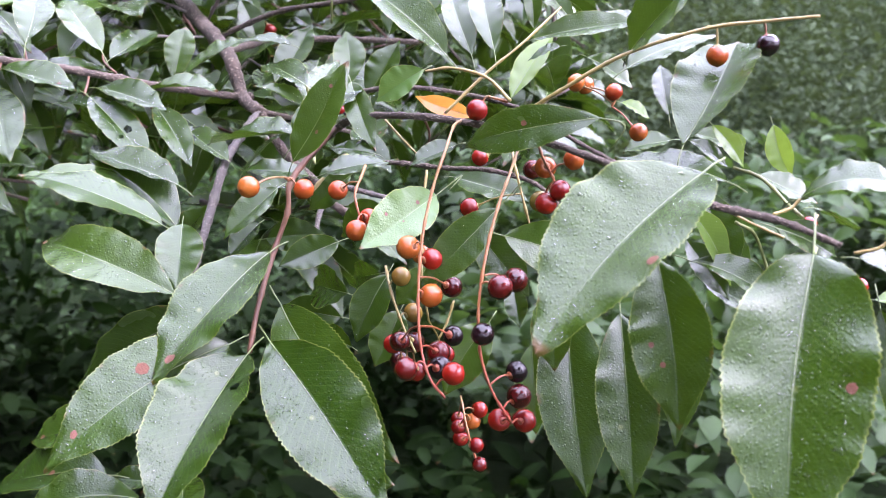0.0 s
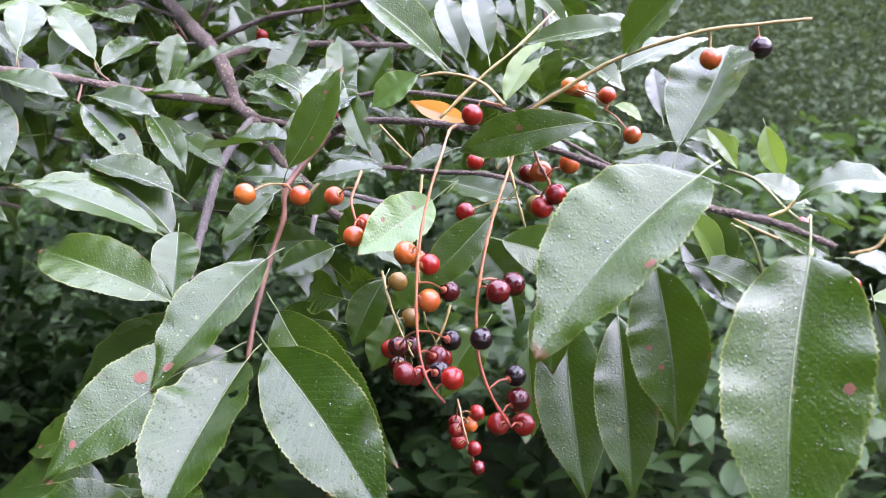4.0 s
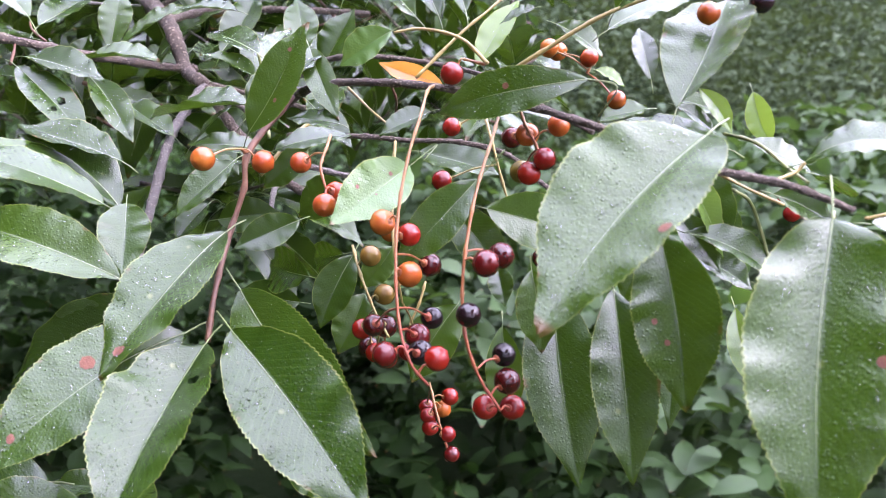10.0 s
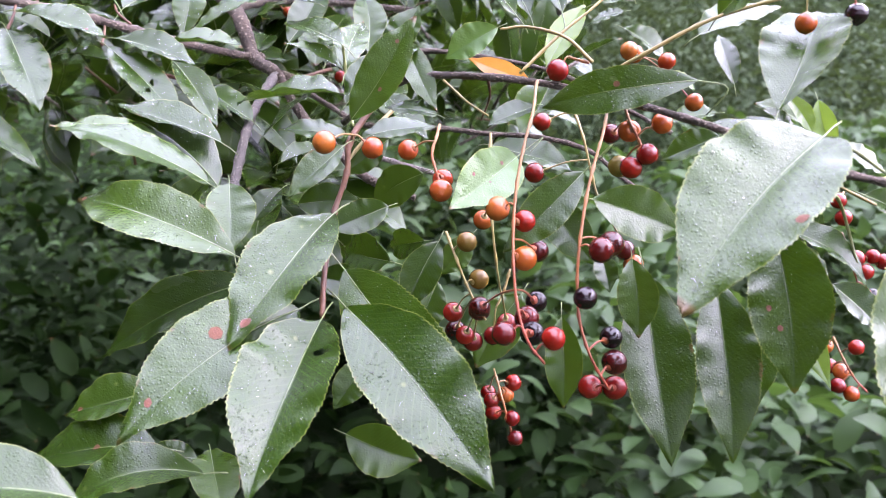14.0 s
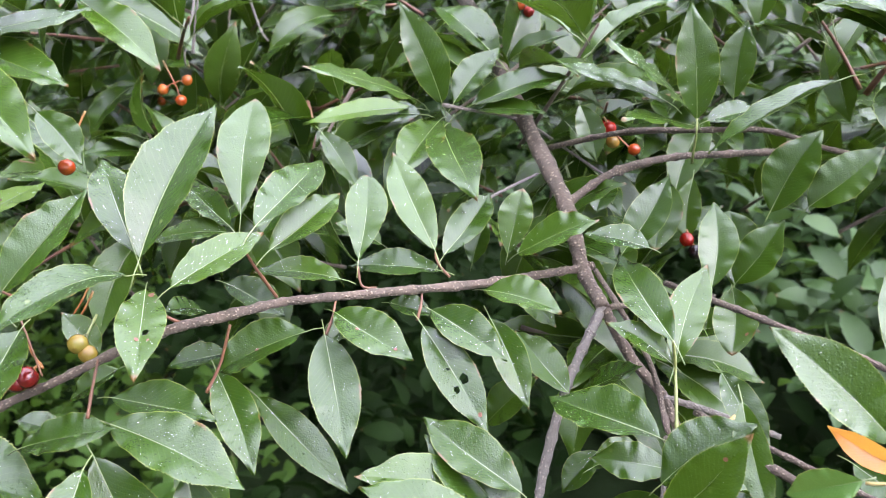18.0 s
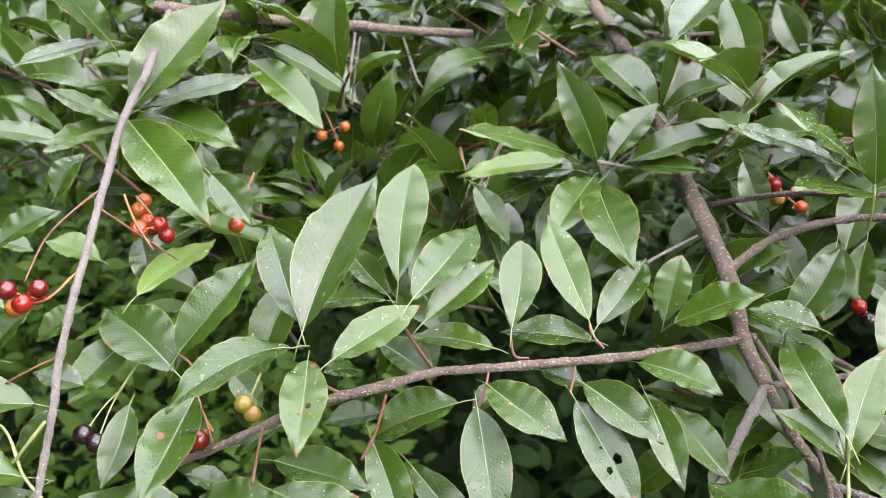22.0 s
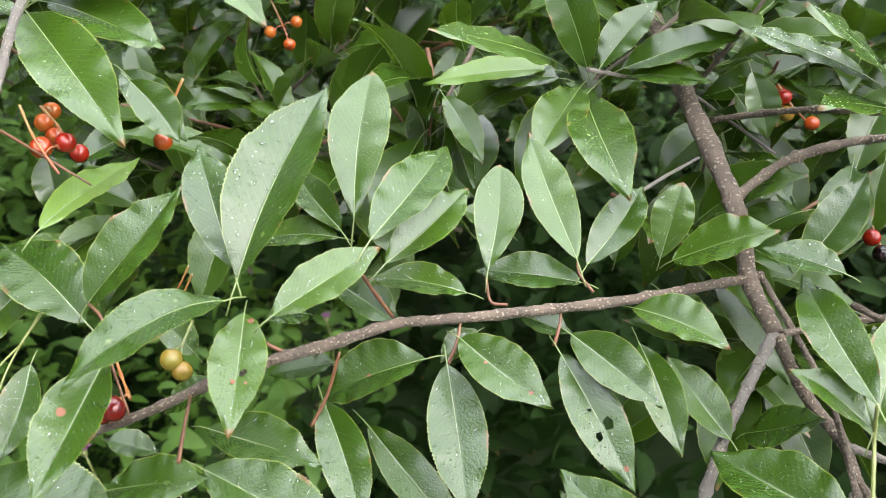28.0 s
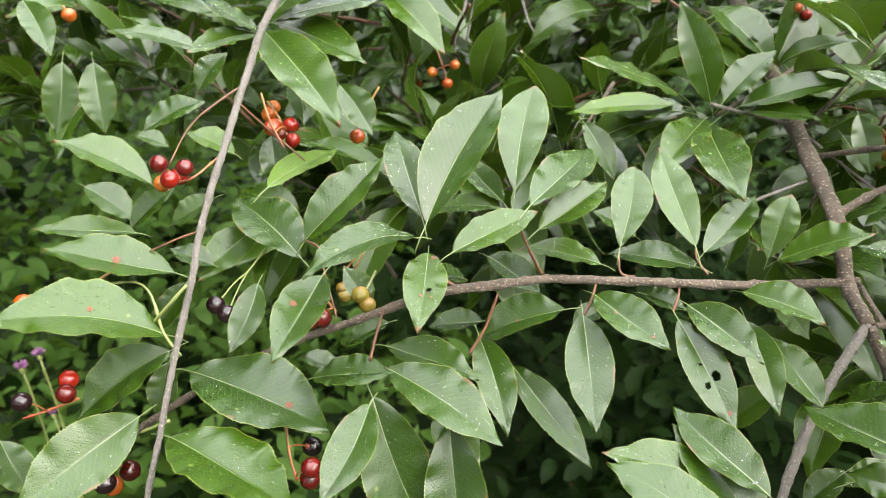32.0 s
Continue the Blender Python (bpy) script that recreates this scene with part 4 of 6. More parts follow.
twig(leaning, 'twig', [(-0.0714, 0.4842, 1.2716), (-0.0557, 0.4846, 1.2685), (-0.0347, 0.4849, 1.263), (-0.0166, 0.4844, 1.2584)], 0.00180, 0.00130, 'pale')
twig(leaning, 'twig', [(-0.0638, 0.4729, 1.2638), (-0.0665, 0.4587, 1.2552), (-0.0669, 0.443, 1.2404)], 0.00150, 0.00110, 'pale')
twig(leaning, 'twig', [(-0.0405, 0.4348, 1.2993), (-0.0539, 0.4211, 1.2874), (-0.0653, 0.4078, 1.2745)], 0.00104, 0.00080, 'yel')
twig(leaning, 'branch', [(-0.5456, 0.6015, 1.473), (-0.4792, 0.6314, 1.4597), (-0.4335, 0.6639, 1.4505), (-0.3938, 0.6933, 1.4411), (-0.3572, 0.7331, 1.4319)], 0.00375, 0.00300, 'bark')
twig(leaning, 'twig', [(-0.4475, 0.7091, 1.4366), (-0.4365, 0.6801, 1.4146), (-0.4331, 0.6611, 1.3959), (-0.4319, 0.6572, 1.3862)], 0.00100, 0.00060, 'pale')
twig(leaning, 'twig', [(-0.4115, 0.7216, 1.4308), (-0.3928, 0.6986, 1.4149), (-0.3825, 0.6869, 1.4057), (-0.378, 0.6862, 1.4)], 0.00100, 0.00060, 'pale')
twig(leaning, 'twig', [(-0.1948, 0.7404, 1.3759), (-0.1805, 0.7556, 1.3833), (-0.1662, 0.7726, 1.3942), (-0.1528, 0.7944, 1.4038)], 0.00110, 0.00070, 'pale')
twig(leaning, 'twig', [(-0.236, 0.7719, 1.3798), (-0.2088, 0.787, 1.3876), (-0.1896, 0.7977, 1.3933), (-0.155, 0.8159, 1.4014)], 0.00120, 0.00070, 'bark')
twig(leaning, 'twig', [(-0.2735, 0.7624, 1.3933), (-0.2514, 0.772, 1.3941)], 0.00080, 0.00050, 'pale')
twig(leaning, 'twig', [(-0.2506, 0.7853, 1.3966), (-0.216, 0.7828, 1.3851)], 0.00080, 0.00050, 'pale')
twig(leaning, 'twig', [(-0.1832, 0.7736, 1.3863), (-0.1832, 0.78, 1.4003), (-0.1812, 0.7887, 1.4175)], 0.00056, 0.00040, 'yel')

raceme(fruiting, [(0.0073, 0.3429, 1.3172), (0.0041, 0.3306, 1.3159), (0.0007, 0.3176, 1.308), (-0.0036, 0.3091, 1.2967), (-0.0073, 0.3007, 1.2818), (-0.0091, 0.2912, 1.2637), (-0.0085, 0.2816, 1.2464), (-0.0053, 0.2753, 1.2355), (0.0002, 0.2728, 1.2286)], 'ora', [((-0.0043, 0.2977, 1.2715), 'red'), ((-0.013, 0.3029, 1.2747), 'ora'), ((-0.0047, 0.2917, 1.2597), 'ora'), ((0.003, 0.306, 1.2589), 'dark'), ((-0.0133, 0.277, 1.2378), 'dark'), ((0.0029, 0.2745, 1.2369), 'red'), ((-0.0014, 0.2869, 1.2343), 'black'), ((-0.002, 0.2941, 1.2375), 'dark'), ((0.0035, 0.3044, 1.2403), 'black'), ((-0.0166, 0.3084, 1.2368), 'dark')])
raceme(fruiting, [(0.031, 0.3261, 1.3133), (0.0292, 0.3208, 1.3118), (0.0245, 0.3086, 1.302), (0.02, 0.3015, 1.2918), (0.0155, 0.2934, 1.278), (0.012, 0.2842, 1.2601), (0.0122, 0.279, 1.2435), (0.0162, 0.2752, 1.2305), (0.0231, 0.2734, 1.2191)], 'ora', [((0.0191, 0.2824, 1.2653), 'dark'), ((0.0252, 0.291, 1.2655), 'dark'), ((0.0129, 0.2755, 1.2507), 'black'), ((0.0255, 0.2831, 1.2342), 'black'), ((0.0261, 0.2791, 1.2267), 'dark'), ((0.0286, 0.2832, 1.2155), 'red'), ((0.0197, 0.2835, 1.2158), 'red')])
raceme(fruiting, [(0.0336, 0.3257, 1.3131), (0.0352, 0.3231, 1.3118), (0.0376, 0.32, 1.305), (0.0407, 0.318, 1.299), (0.0423, 0.3146, 1.2943)], 'ora', [((0.0485, 0.3163, 1.3049), 'ora'), ((0.0389, 0.323, 1.3011), 'ora'), ((0.0434, 0.3143, 1.2937), 'red'), ((0.0386, 0.3167, 1.2883), 'red'), ((0.0381, 0.3289, 1.287), 'grn'), ((0.0355, 0.3353, 1.2986), 'dark')])
raceme(fruiting, [(-0.0307, 0.3380, 1.2999), (-0.0322, 0.3330, 1.2957), (-0.0342, 0.3280, 1.2899), (-0.0323, 0.3241, 1.2823)], 'ora', [((-0.0422, 0.3409, 1.2896), 'ora'), ((-0.0294, 0.3315, 1.28), 'ora'), ((-0.0323, 0.3109, 1.2793), 'ora')])
raceme(fruiting, [(-0.0636, 0.3620, 1.2913), (-0.0636, 0.3500, 1.2925), (-0.0634, 0.3400, 1.2950)], 'ora', [((-0.0738, 0.3215, 1.294), 'ora'), ((-0.0559, 0.3408, 1.29), 'ora')])
raceme(fruiting, [(0.0255, 0.3371, 1.325), (0.0178, 0.3387, 1.3269)], 'ora', [((0.0134, 0.337, 1.3218), 'red')])
raceme(fruiting, [(0.04, 0.3421, 1.32), (0.0423, 0.341, 1.3168)], 'ora', [((0.0474, 0.342, 1.3154), 'ora'), ((0.0291, 0.3373, 1.3111), 'ora')])
raceme(fruiting, [(0.0952, 0.3197, 1.3526), (0.0993, 0.3192, 1.3529)], 'yel', [((0.1, 0.3186, 1.3426), 'ora')])
raceme(fruiting, [(0.1133, 0.3166, 1.3545), (0.1148, 0.3153, 1.3546)], 'ora', [((0.1168, 0.3151, 1.3464), 'black')])
raceme(fruiting, [(-0.0243, 0.3555, 1.2542), (-0.0212, 0.3425, 1.2458), (-0.0162, 0.3337, 1.2343), (-0.011, 0.3257, 1.2258)], 'yel', [((-0.0172, 0.3437, 1.2528), 'grn'), ((-0.0122, 0.3394, 1.2385), 'grn'), ((-0.0211, 0.347, 1.2221), 'red'), ((-0.0161, 0.344, 1.2131), 'red'), ((-0.0119, 0.3364, 1.2266), 'dark'), ((-0.0186, 0.3544, 1.2116), 'dark'), ((-0.0112, 0.3523, 1.2073), 'red')])
raceme(fruiting, [(0.0053, 0.3638, 1.2362), (0.0023, 0.3588, 1.2282), (-0.0017, 0.3548, 1.2212)], 'yel', [((-0.0027, 0.3518, 1.2102), 'red')])
raceme(fruiting, [(-0.0065, 0.3631, 1.2945), (-0.0083, 0.3488, 1.278), (-0.0085, 0.3335, 1.2582), (-0.0058, 0.3282, 1.2387)], 'yel', [((-0.0091, 0.3547, 1.2597), 'ora'), ((0.001, 0.343, 1.2188), 'red')])
raceme(fruiting, [(0.0102, 0.4129, 1.1704), (0.0132, 0.3989, 1.1582), (0.0185, 0.3938, 1.1405)], 'ora', [((0.0092, 0.4091, 1.1549), 'red'), ((0.0102, 0.4075, 1.1493), 'red'), ((0.0163, 0.4089, 1.1581), 'ora'), ((0.0199, 0.4099, 1.164), 'red'), ((0.0177, 0.3965, 1.1507), 'red'), ((0.0193, 0.3939, 1.1414), 'dark'), ((0.0092, 0.4195, 1.1547), 'red')])
raceme(fruiting, [(0.0299, 0.3709, 1.3047), (0.0313, 0.3578, 1.2945), (0.0365, 0.3519, 1.274), (0.0403, 0.3491, 1.265)], 'yel', [((0.0167, 0.3714, 1.2991), 'red'), ((0.0116, 0.3568, 1.2794), 'red'), ((0.0521, 0.3536, 1.2478), 'dark'), ((0.0558, 0.3516, 1.2421), 'ora')])
raceme(fruiting, [(0.1883, 0.4165, 1.2433), (0.1925, 0.4131, 1.232), (0.1964, 0.4093, 1.2192)], 'ora', [((0.196, 0.4122, 1.2305), 'red'), ((0.2043, 0.4114, 1.2318), 'red'), ((0.2097, 0.41, 1.2295), 'red'), ((0.198, 0.4054, 1.2252), 'red'), ((0.1965, 0.4079, 1.2135), 'dark'), ((0.2072, 0.4109, 1.211), 'black')])
raceme(fruiting, [(0.1875, 0.4083, 1.1894), (0.19, 0.4003, 1.1799), (0.1962, 0.397, 1.1701), (0.2026, 0.3946, 1.1639)], 'ora', [((0.1935, 0.3966, 1.1878), 'red'), ((0.1874, 0.3974, 1.1667), 'red'), ((0.1943, 0.3955, 1.1628), 'ora'), ((0.1915, 0.4034, 1.1721), 'ora'), ((0.1864, 0.412, 1.183), 'ora'), ((0.1882, 0.4092, 1.1728), 'red')])
raceme(fruiting, [(0.193, 0.4276, 1.2623), (0.1856, 0.417, 1.2604)], 'ora', [((0.1841, 0.4168, 1.2596), 'red'), ((0.187, 0.4147, 1.2513), 'red')])
raceme(fruiting, [(0.2317, 0.4241, 1.1802), (0.2407, 0.4223, 1.1747)], 'ora', [((0.2437, 0.4211, 1.1704), 'black')])
raceme(fruiting, [(0.0788, 0.3989, 1.3192), (0.0813, 0.3996, 1.3232)], 'ora', [((0.0628, 0.4038, 1.3298), 'ora'), ((0.0686, 0.413, 1.3282), 'ora'), ((0.0799, 0.4004, 1.3256), 'ora'), ((0.0884, 0.3845, 1.3086), 'ora')])
raceme(leaning, [(-0.3665, 0.4495, 1.3112), (-0.3695, 0.4445, 1.3032), (-0.3735, 0.4405, 1.2962)], 'ora', [((-0.3745, 0.4375, 1.2852), 'grn')])
raceme(leaning, [(-0.3684, 0.4504, 1.315), (-0.3714, 0.4454, 1.307), (-0.3754, 0.4414, 1.3)], 'ora', [((-0.3764, 0.4384, 1.289), 'grn')])
raceme(leaning, [(-0.2955, 0.339, 1.3405), (-0.3097, 0.3494, 1.3386), (-0.3211, 0.3581, 1.3429)], 'ora', [((-0.3003, 0.3353, 1.3377), 'dark'), ((-0.3036, 0.3331, 1.3364), 'dark')])
raceme(leaning, [(-0.0702, 0.6105, 1.3089), (-0.0662, 0.6088, 1.3013), (-0.056, 0.6085, 1.2904)], 'ora', [((-0.0694, 0.6083, 1.3035), 'red'), ((-0.0638, 0.6025, 1.2984), 'black'), ((-0.0521, 0.6046, 1.291), 'black')])
raceme(leaning, [(-0.1263, 0.6468, 1.3652), (-0.1188, 0.6458, 1.3554), (-0.1064, 0.6462, 1.3438)], 'ora', [((-0.1223, 0.6456, 1.3588), 'red'), ((-0.1197, 0.643, 1.3508), 'grn'), ((-0.1066, 0.6468, 1.3453), 'ora'), ((-0.1262, 0.6551, 1.3572), 'red')])
raceme(leaning, [(-0.5472, 0.8772, 1.3234), (-0.5502, 0.8722, 1.3154), (-0.5542, 0.8682, 1.3084)], 'ora', [((-0.5552, 0.8652, 1.2974), 'red')])
raceme(leaning, [(-0.6322, 0.8256, 1.3031), (-0.6352, 0.8206, 1.2951), (-0.6392, 0.8166, 1.2881)], 'ora', [((-0.6402, 0.8136, 1.2771), 'grn')])
raceme(leaning, [(-0.5995, 0.838, 1.3362), (-0.5924, 0.8348, 1.3225), (-0.5857, 0.8328, 1.3116)], 'ora', [((-0.6026, 0.8288, 1.3205), 'ora'), ((-0.5867, 0.8319, 1.3106), 'ora'), ((-0.5828, 0.8426, 1.3288), 'ora'), ((-0.5719, 0.8557, 1.2946), 'ora')])
raceme(leaning, [(-0.1973, 0.7384, 1.4254), (-0.1948, 0.737, 1.4198)], 'ora', [((-0.2002, 0.7346, 1.4205), 'ora'), ((-0.1939, 0.7355, 1.4158), 'red')])
raceme(hanging, [(-0.359, 0.4627, 1.4058), (-0.362, 0.4577, 1.3978), (-0.366, 0.4537, 1.3908)], 'ora', [((-0.367, 0.4507, 1.3798), 'ora')])
raceme(hanging, [(-0.4097, 0.4275, 1.4002), (-0.402, 0.4272, 1.3919), (-0.3923, 0.4253, 1.3781)], 'ora', [((-0.4075, 0.4253, 1.3935), 'ora'), ((-0.4028, 0.4249, 1.388), 'ora'), ((-0.4073, 0.4314, 1.3809), 'red'), ((-0.3927, 0.4264, 1.3807), 'red'), ((-0.4132, 0.4353, 1.3947), 'ora')])
raceme(hanging, [(-0.375, 0.3561, 1.3926), (-0.3755, 0.3401, 1.3876), (-0.3837, 0.3336, 1.3856)], 'ora', [((-0.3735, 0.3217, 1.3999), 'dark'), ((-0.3754, 0.3367, 1.3935), 'dark'), ((-0.3762, 0.328, 1.3904), 'red'), ((-0.3883, 0.3436, 1.3854), 'red'), ((-0.3824, 0.3289, 1.3873), 'ora')])
raceme(hanging, [(-0.3664, 0.2581, 1.3188), (-0.3753, 0.2502, 1.3149), (-0.3843, 0.2426, 1.3117)], 'ora', [((-0.3727, 0.2382, 1.3263), 'black'), ((-0.3671, 0.2535, 1.3234), 'dark'), ((-0.3714, 0.2585, 1.3259), 'red')])
raceme(hanging, [(-0.3977, 0.3057, 1.3497), (-0.4005, 0.289, 1.3462), (-0.4114, 0.2685, 1.3456)], 'ora', [((-0.3992, 0.2893, 1.345), 'red'), ((-0.4094, 0.2818, 1.3435), 'ora'), ((-0.4111, 0.269, 1.346), 'ora')])
raceme(hanging, [(-0.3547, 0.36, 1.3493), (-0.3526, 0.3454, 1.3437)], 'grn', [((-0.3481, 0.3196, 1.3387), 'black'), ((-0.3431, 0.3209, 1.3348), 'black')])
raceme(hanging, [(-0.3, 0.3067, 1.3032), (-0.2928, 0.2997, 1.2931), (-0.285, 0.2943, 1.2855)], 'ora', [((-0.278, 0.2964, 1.2931), 'dark'), ((-0.2806, 0.2974, 1.2857), 'dark'), ((-0.294, 0.3147, 1.2859), 'black')])
raceme(hanging, [(-0.3579, 0.2618, 1.29), (-0.3541, 0.25, 1.2879), (-0.3608, 0.243, 1.2828)], 'ora', [((-0.3571, 0.2506, 1.2926), 'ora'), ((-0.3469, 0.2494, 1.2899), 'black'), ((-0.3508, 0.2637, 1.2848), 'dark'), ((-0.3621, 0.2499, 1.2853), 'ora'), ((-0.3634, 0.2622, 1.2727), 'ora')])
raceme(hanging, [(-0.3138, 0.3918, 1.3336), (-0.31, 0.3796, 1.3305)], 'grn', [((-0.3063, 0.3698, 1.332), 'grn'), ((-0.3025, 0.37, 1.3276), 'grn')])
raceme(hanging, [(-0.5434, 0.4045, 1.4478), (-0.5399, 0.4051, 1.4447)], 'ora', [((-0.5389, 0.4047, 1.4425), 'ora')])
raceme(hanging, [(-0.4445, 0.6491, 1.3915), (-0.4357, 0.6466, 1.3753)], 'ora', [((-0.4423, 0.6406, 1.3723), 'ora'), ((-0.4307, 0.6439, 1.364), 'ora'), ((-0.4287, 0.652, 1.377), 'ora')])
raceme(hanging, [(-0.3852, 0.3992, 1.4132), (-0.3802, 0.3971, 1.4027), (-0.3746, 0.3962, 1.3939), (-0.3701, 0.3958, 1.3876)], 'ora', [((-0.3729, 0.4053, 1.3966), 'red'), ((-0.3806, 0.3997, 1.3958), 'ora')])

leaf(fruiting, (-0.0640, 0.3660, 1.2980), (-0.0394, 0.3636, 1.3402), 0.0195, (-0.38, -0.88, 0.28), 18, 0.03, spots=[(.3, .35, 0.018), (-.2, .75, 0.016)])
leaf(fruiting, (-0.1058, 0.3245, 1.251), (-0.1695, 0.3538, 1.2655), 0.0270, (0.06, -0.62, 0.78), 24, 0.12, drops=90, spots=[(-.1, .93, 0.016)])
leaf(fruiting, (-0.1205, 0.3628, 1.2709), (-0.1776, 0.3607, 1.2925), 0.0279, (0.35, -0.22, 0.91), 14, 0.08, wave=.5)
leaf(fruiting, (-0.1187, 0.3771, 1.2665), (-0.1628, 0.3956, 1.2952), 0.0284, (0.38, -0.38, 0.84), 25, 0.1)
leaf(fruiting, (-0.1096, 0.3466, 1.2472), (-0.1236, 0.3934, 1.265), 0.0196, (0.04, -0.34, 0.94), 29, 0.03, drops=50)
leaf(fruiting, (-0.0703, 0.3385, 1.2645), (-0.1044, 0.2867, 1.2295), 0.0304, (-0.13, -0.5, 0.86), 25, 0.05, drops=150, spots=[(-.1, .86, 0.026)])
leaf(fruiting, (-0.0819, 0.3119, 1.2347), (-0.1358, 0.2655, 1.2062), 0.0318, (0.13, -0.62, 0.77), 22, 0.08, drops=90, spots=[(.35, .42, 0.029), (.2, .82, 0.016)])
leaf(fruiting, (-0.0738, 0.3061, 1.233), (-0.0939, 0.2447, 1.1965), 0.0323, (-0.09, -0.49, 0.87), 39, 0.06, drops=120, wave=.9, holes=[(-.45, .28, 0.035)])
leaf(fruiting, (-0.0653, 0.307, 1.2369), (-0.0188, 0.2500, 1.1957), 0.0340, (-0.14, -0.66, 0.74), 24, 0.04, drops=110, wave=.9)
leaf(fruiting, (-0.0659, 0.3350, 1.2433), (-0.0170, 0.2870, 1.1973), 0.0300, (-0.10, -0.90, 0.30), 24, 0.1, drops=50)
leaf(fruiting, (-0.1034, 0.3655, 1.229), (-0.1688, 0.372, 1.1933), 0.0257, (-0.43, -0.61, 0.67), 29, 0.08)
leaf(fruiting, (-0.1361, 0.3257, 1.1972), (-0.1724, 0.3318, 1.1848), 0.0200, (-0.36, -0.5, 0.79), 29, 0.06, spots=[(0, .8, 0.026)])
leaf(fruiting, (-0.1332, 0.3107, 1.1806), (-0.185, 0.3252, 1.1679), 0.0277, (-0.31, -0.31, 0.9), 29, 0.1, spots=[(0, .4, 0.021)])
leaf(fruiting, (-0.1143, 0.2938, 1.1793), (-0.1621, 0.2908, 1.1681), 0.0204, (-0.18, -0.41, 0.89), 29, 0.15)
leaf(fruiting, (-0.1447, 0.256, 1.1919), (-0.1985, 0.2462, 1.193), 0.0259, (0.09, -0.37, 0.92), 29, 0.15)
leaf(fruiting, (-0.0077, 0.3531, 1.3368), (-0.0274, 0.3578, 1.3239), 0.0134, (-0.39, -0.88, 0.27), 29, 0.05, look_like='pale')
leaf(fruiting, (-0.0412, 0.3978, 1.3304), (-0.0287, 0.3682, 1.3025), 0.0122, (-0.16, -0.71, 0.68), 22, 0.03)
leaf(fruiting, (-0.0287, 0.3679, 1.3011), (-0.0498, 0.3765, 1.3029), 0.0142, (-0.06, -0.36, 0.93), 16, 0.03, blunt=True)
leaf(fruiting, (0.0059, 0.3388, 1.3083), (-0.0131, 0.3342, 1.3002), 0.0110, (-0.21, -0.55, 0.81), 29, 0.03)
leaf(fruiting, (0.0552, 0.3039, 1.3212), (0.0085, 0.3382, 1.3074), 0.0167, (-0.62, -0.74, 0.26), 16, 0.14, stalk=(0.0583, 0.3006, 1.3097), drops=60, spots=[(.25, .44, 0.018)])
leaf(fruiting, (-0.0025, 0.3251, 1.2903), (-0.0303, 0.2991, 1.2751), 0.0198, (0.28, -0.69, 0.67), 29, 0.03, stalk=(0.0022, 0.3248, 1.292), spots=[(.2, .25, 0.018), (-.1, .5, 0.010), (.5, .6, 0.016)], look_like='pale')
leaf(fruiting, (0.0202, 0.3138, 1.287), (-0.0091, 0.3074, 1.2578), 0.0160, (-0.29, -0.90, 0.19), 28, 0.03, stalk=(0.0259, 0.3141, 1.2916))
leaf(fruiting, (0.0224, 0.308, 1.2778), (0.0606, 0.3149, 1.2645), 0.0201, (0.03, -0.90, 0.33), 18, 0.03)
leaf(fruiting, (0.0383, 0.3056, 1.2565), (0.0412, 0.2982, 1.2283), 0.0150, (-0.26, -0.94, 0.22), 30, 0.03)
leaf(fruiting, (0.0255, 0.3029, 1.2592), (0.0274, 0.2944, 1.2469), 0.0085, (-0.22, -0.82, 0.53), 29, 0.03)
leaf(fruiting, (-0.067, 0.3445, 1.29), (-0.0872, 0.3323, 1.2717), 0.0129, (-0.13, -0.75, 0.65), 29, 0.03)
leaf(fruiting, (-0.0641, 0.4106, 1.2856), (-0.0958, 0.4055, 1.2892), 0.0181, (0.16, -0.35, 0.92), 16, 0.03)
leaf(fruiting, (-0.0593, 0.4098, 1.2853), (-0.0249, 0.4068, 1.2925), 0.0190, (-0.22, -0.36, 0.91), 16, 0.03)
leaf(fruiting, (-0.0293, 0.3945, 1.2409), (-0.0441, 0.4155, 1.2333), 0.0150, (-0.53, -0.90, 0.23), 29, 0.03)
leaf(fruiting, (-0.0448, 0.3942, 1.231), (-0.0662, 0.4276, 1.2279), 0.0223, (-0.39, -0.90, 0.34), 29, 0.03)
leaf(fruiting, (0.0142, 0.3541, 1.2704), (0.0362, 0.3444, 1.2439), 0.0180, (-0.08, -0.95, 0.29), 22, 0.03)
leaf(fruiting, (0.0256, 0.4297, 1.2048), (0.0017, 0.4190, 1.1681), 0.0256, (-0.14, -0.90, 0.31), 29, 0.03)
leaf(fruiting, (0.0489, 0.4334, 1.1911), (0.0508, 0.4226, 1.1438), 0.0200, (-0.26, -0.90, 0.30), 29, 0.03)
leaf(fruiting, (-0.0478, 0.4361, 1.1889), (-0.0659, 0.4508, 1.1961), 0.0137, (-0.22, -0.90, 0.32), 29, 0.03)
leaf(fruiting, (-0.0535, 0.4129, 1.1763), (-0.0701, 0.4026, 1.1535), 0.0167, (-0.22, -0.90, 0.24), 29, 0.03)
leaf(fruiting, (-0.0639, 0.4236, 1.1302), (-0.0248, 0.4130, 1.1195), 0.0270, (-0.29, -0.90, 0.34), 29, 0.03)
leaf(fruiting, (-0.0887, 0.4261, 1.2509), (-0.0585, 0.4227, 1.254), 0.0171, (-0.22, -0.90, 0.34), 25, 0.03)
leaf(fruiting, (-0.0285, 0.422, 1.2679), (-0.0525, 0.4413, 1.2486), 0.0204, (-0.50, -0.90, 0.28), 9, 0.03)
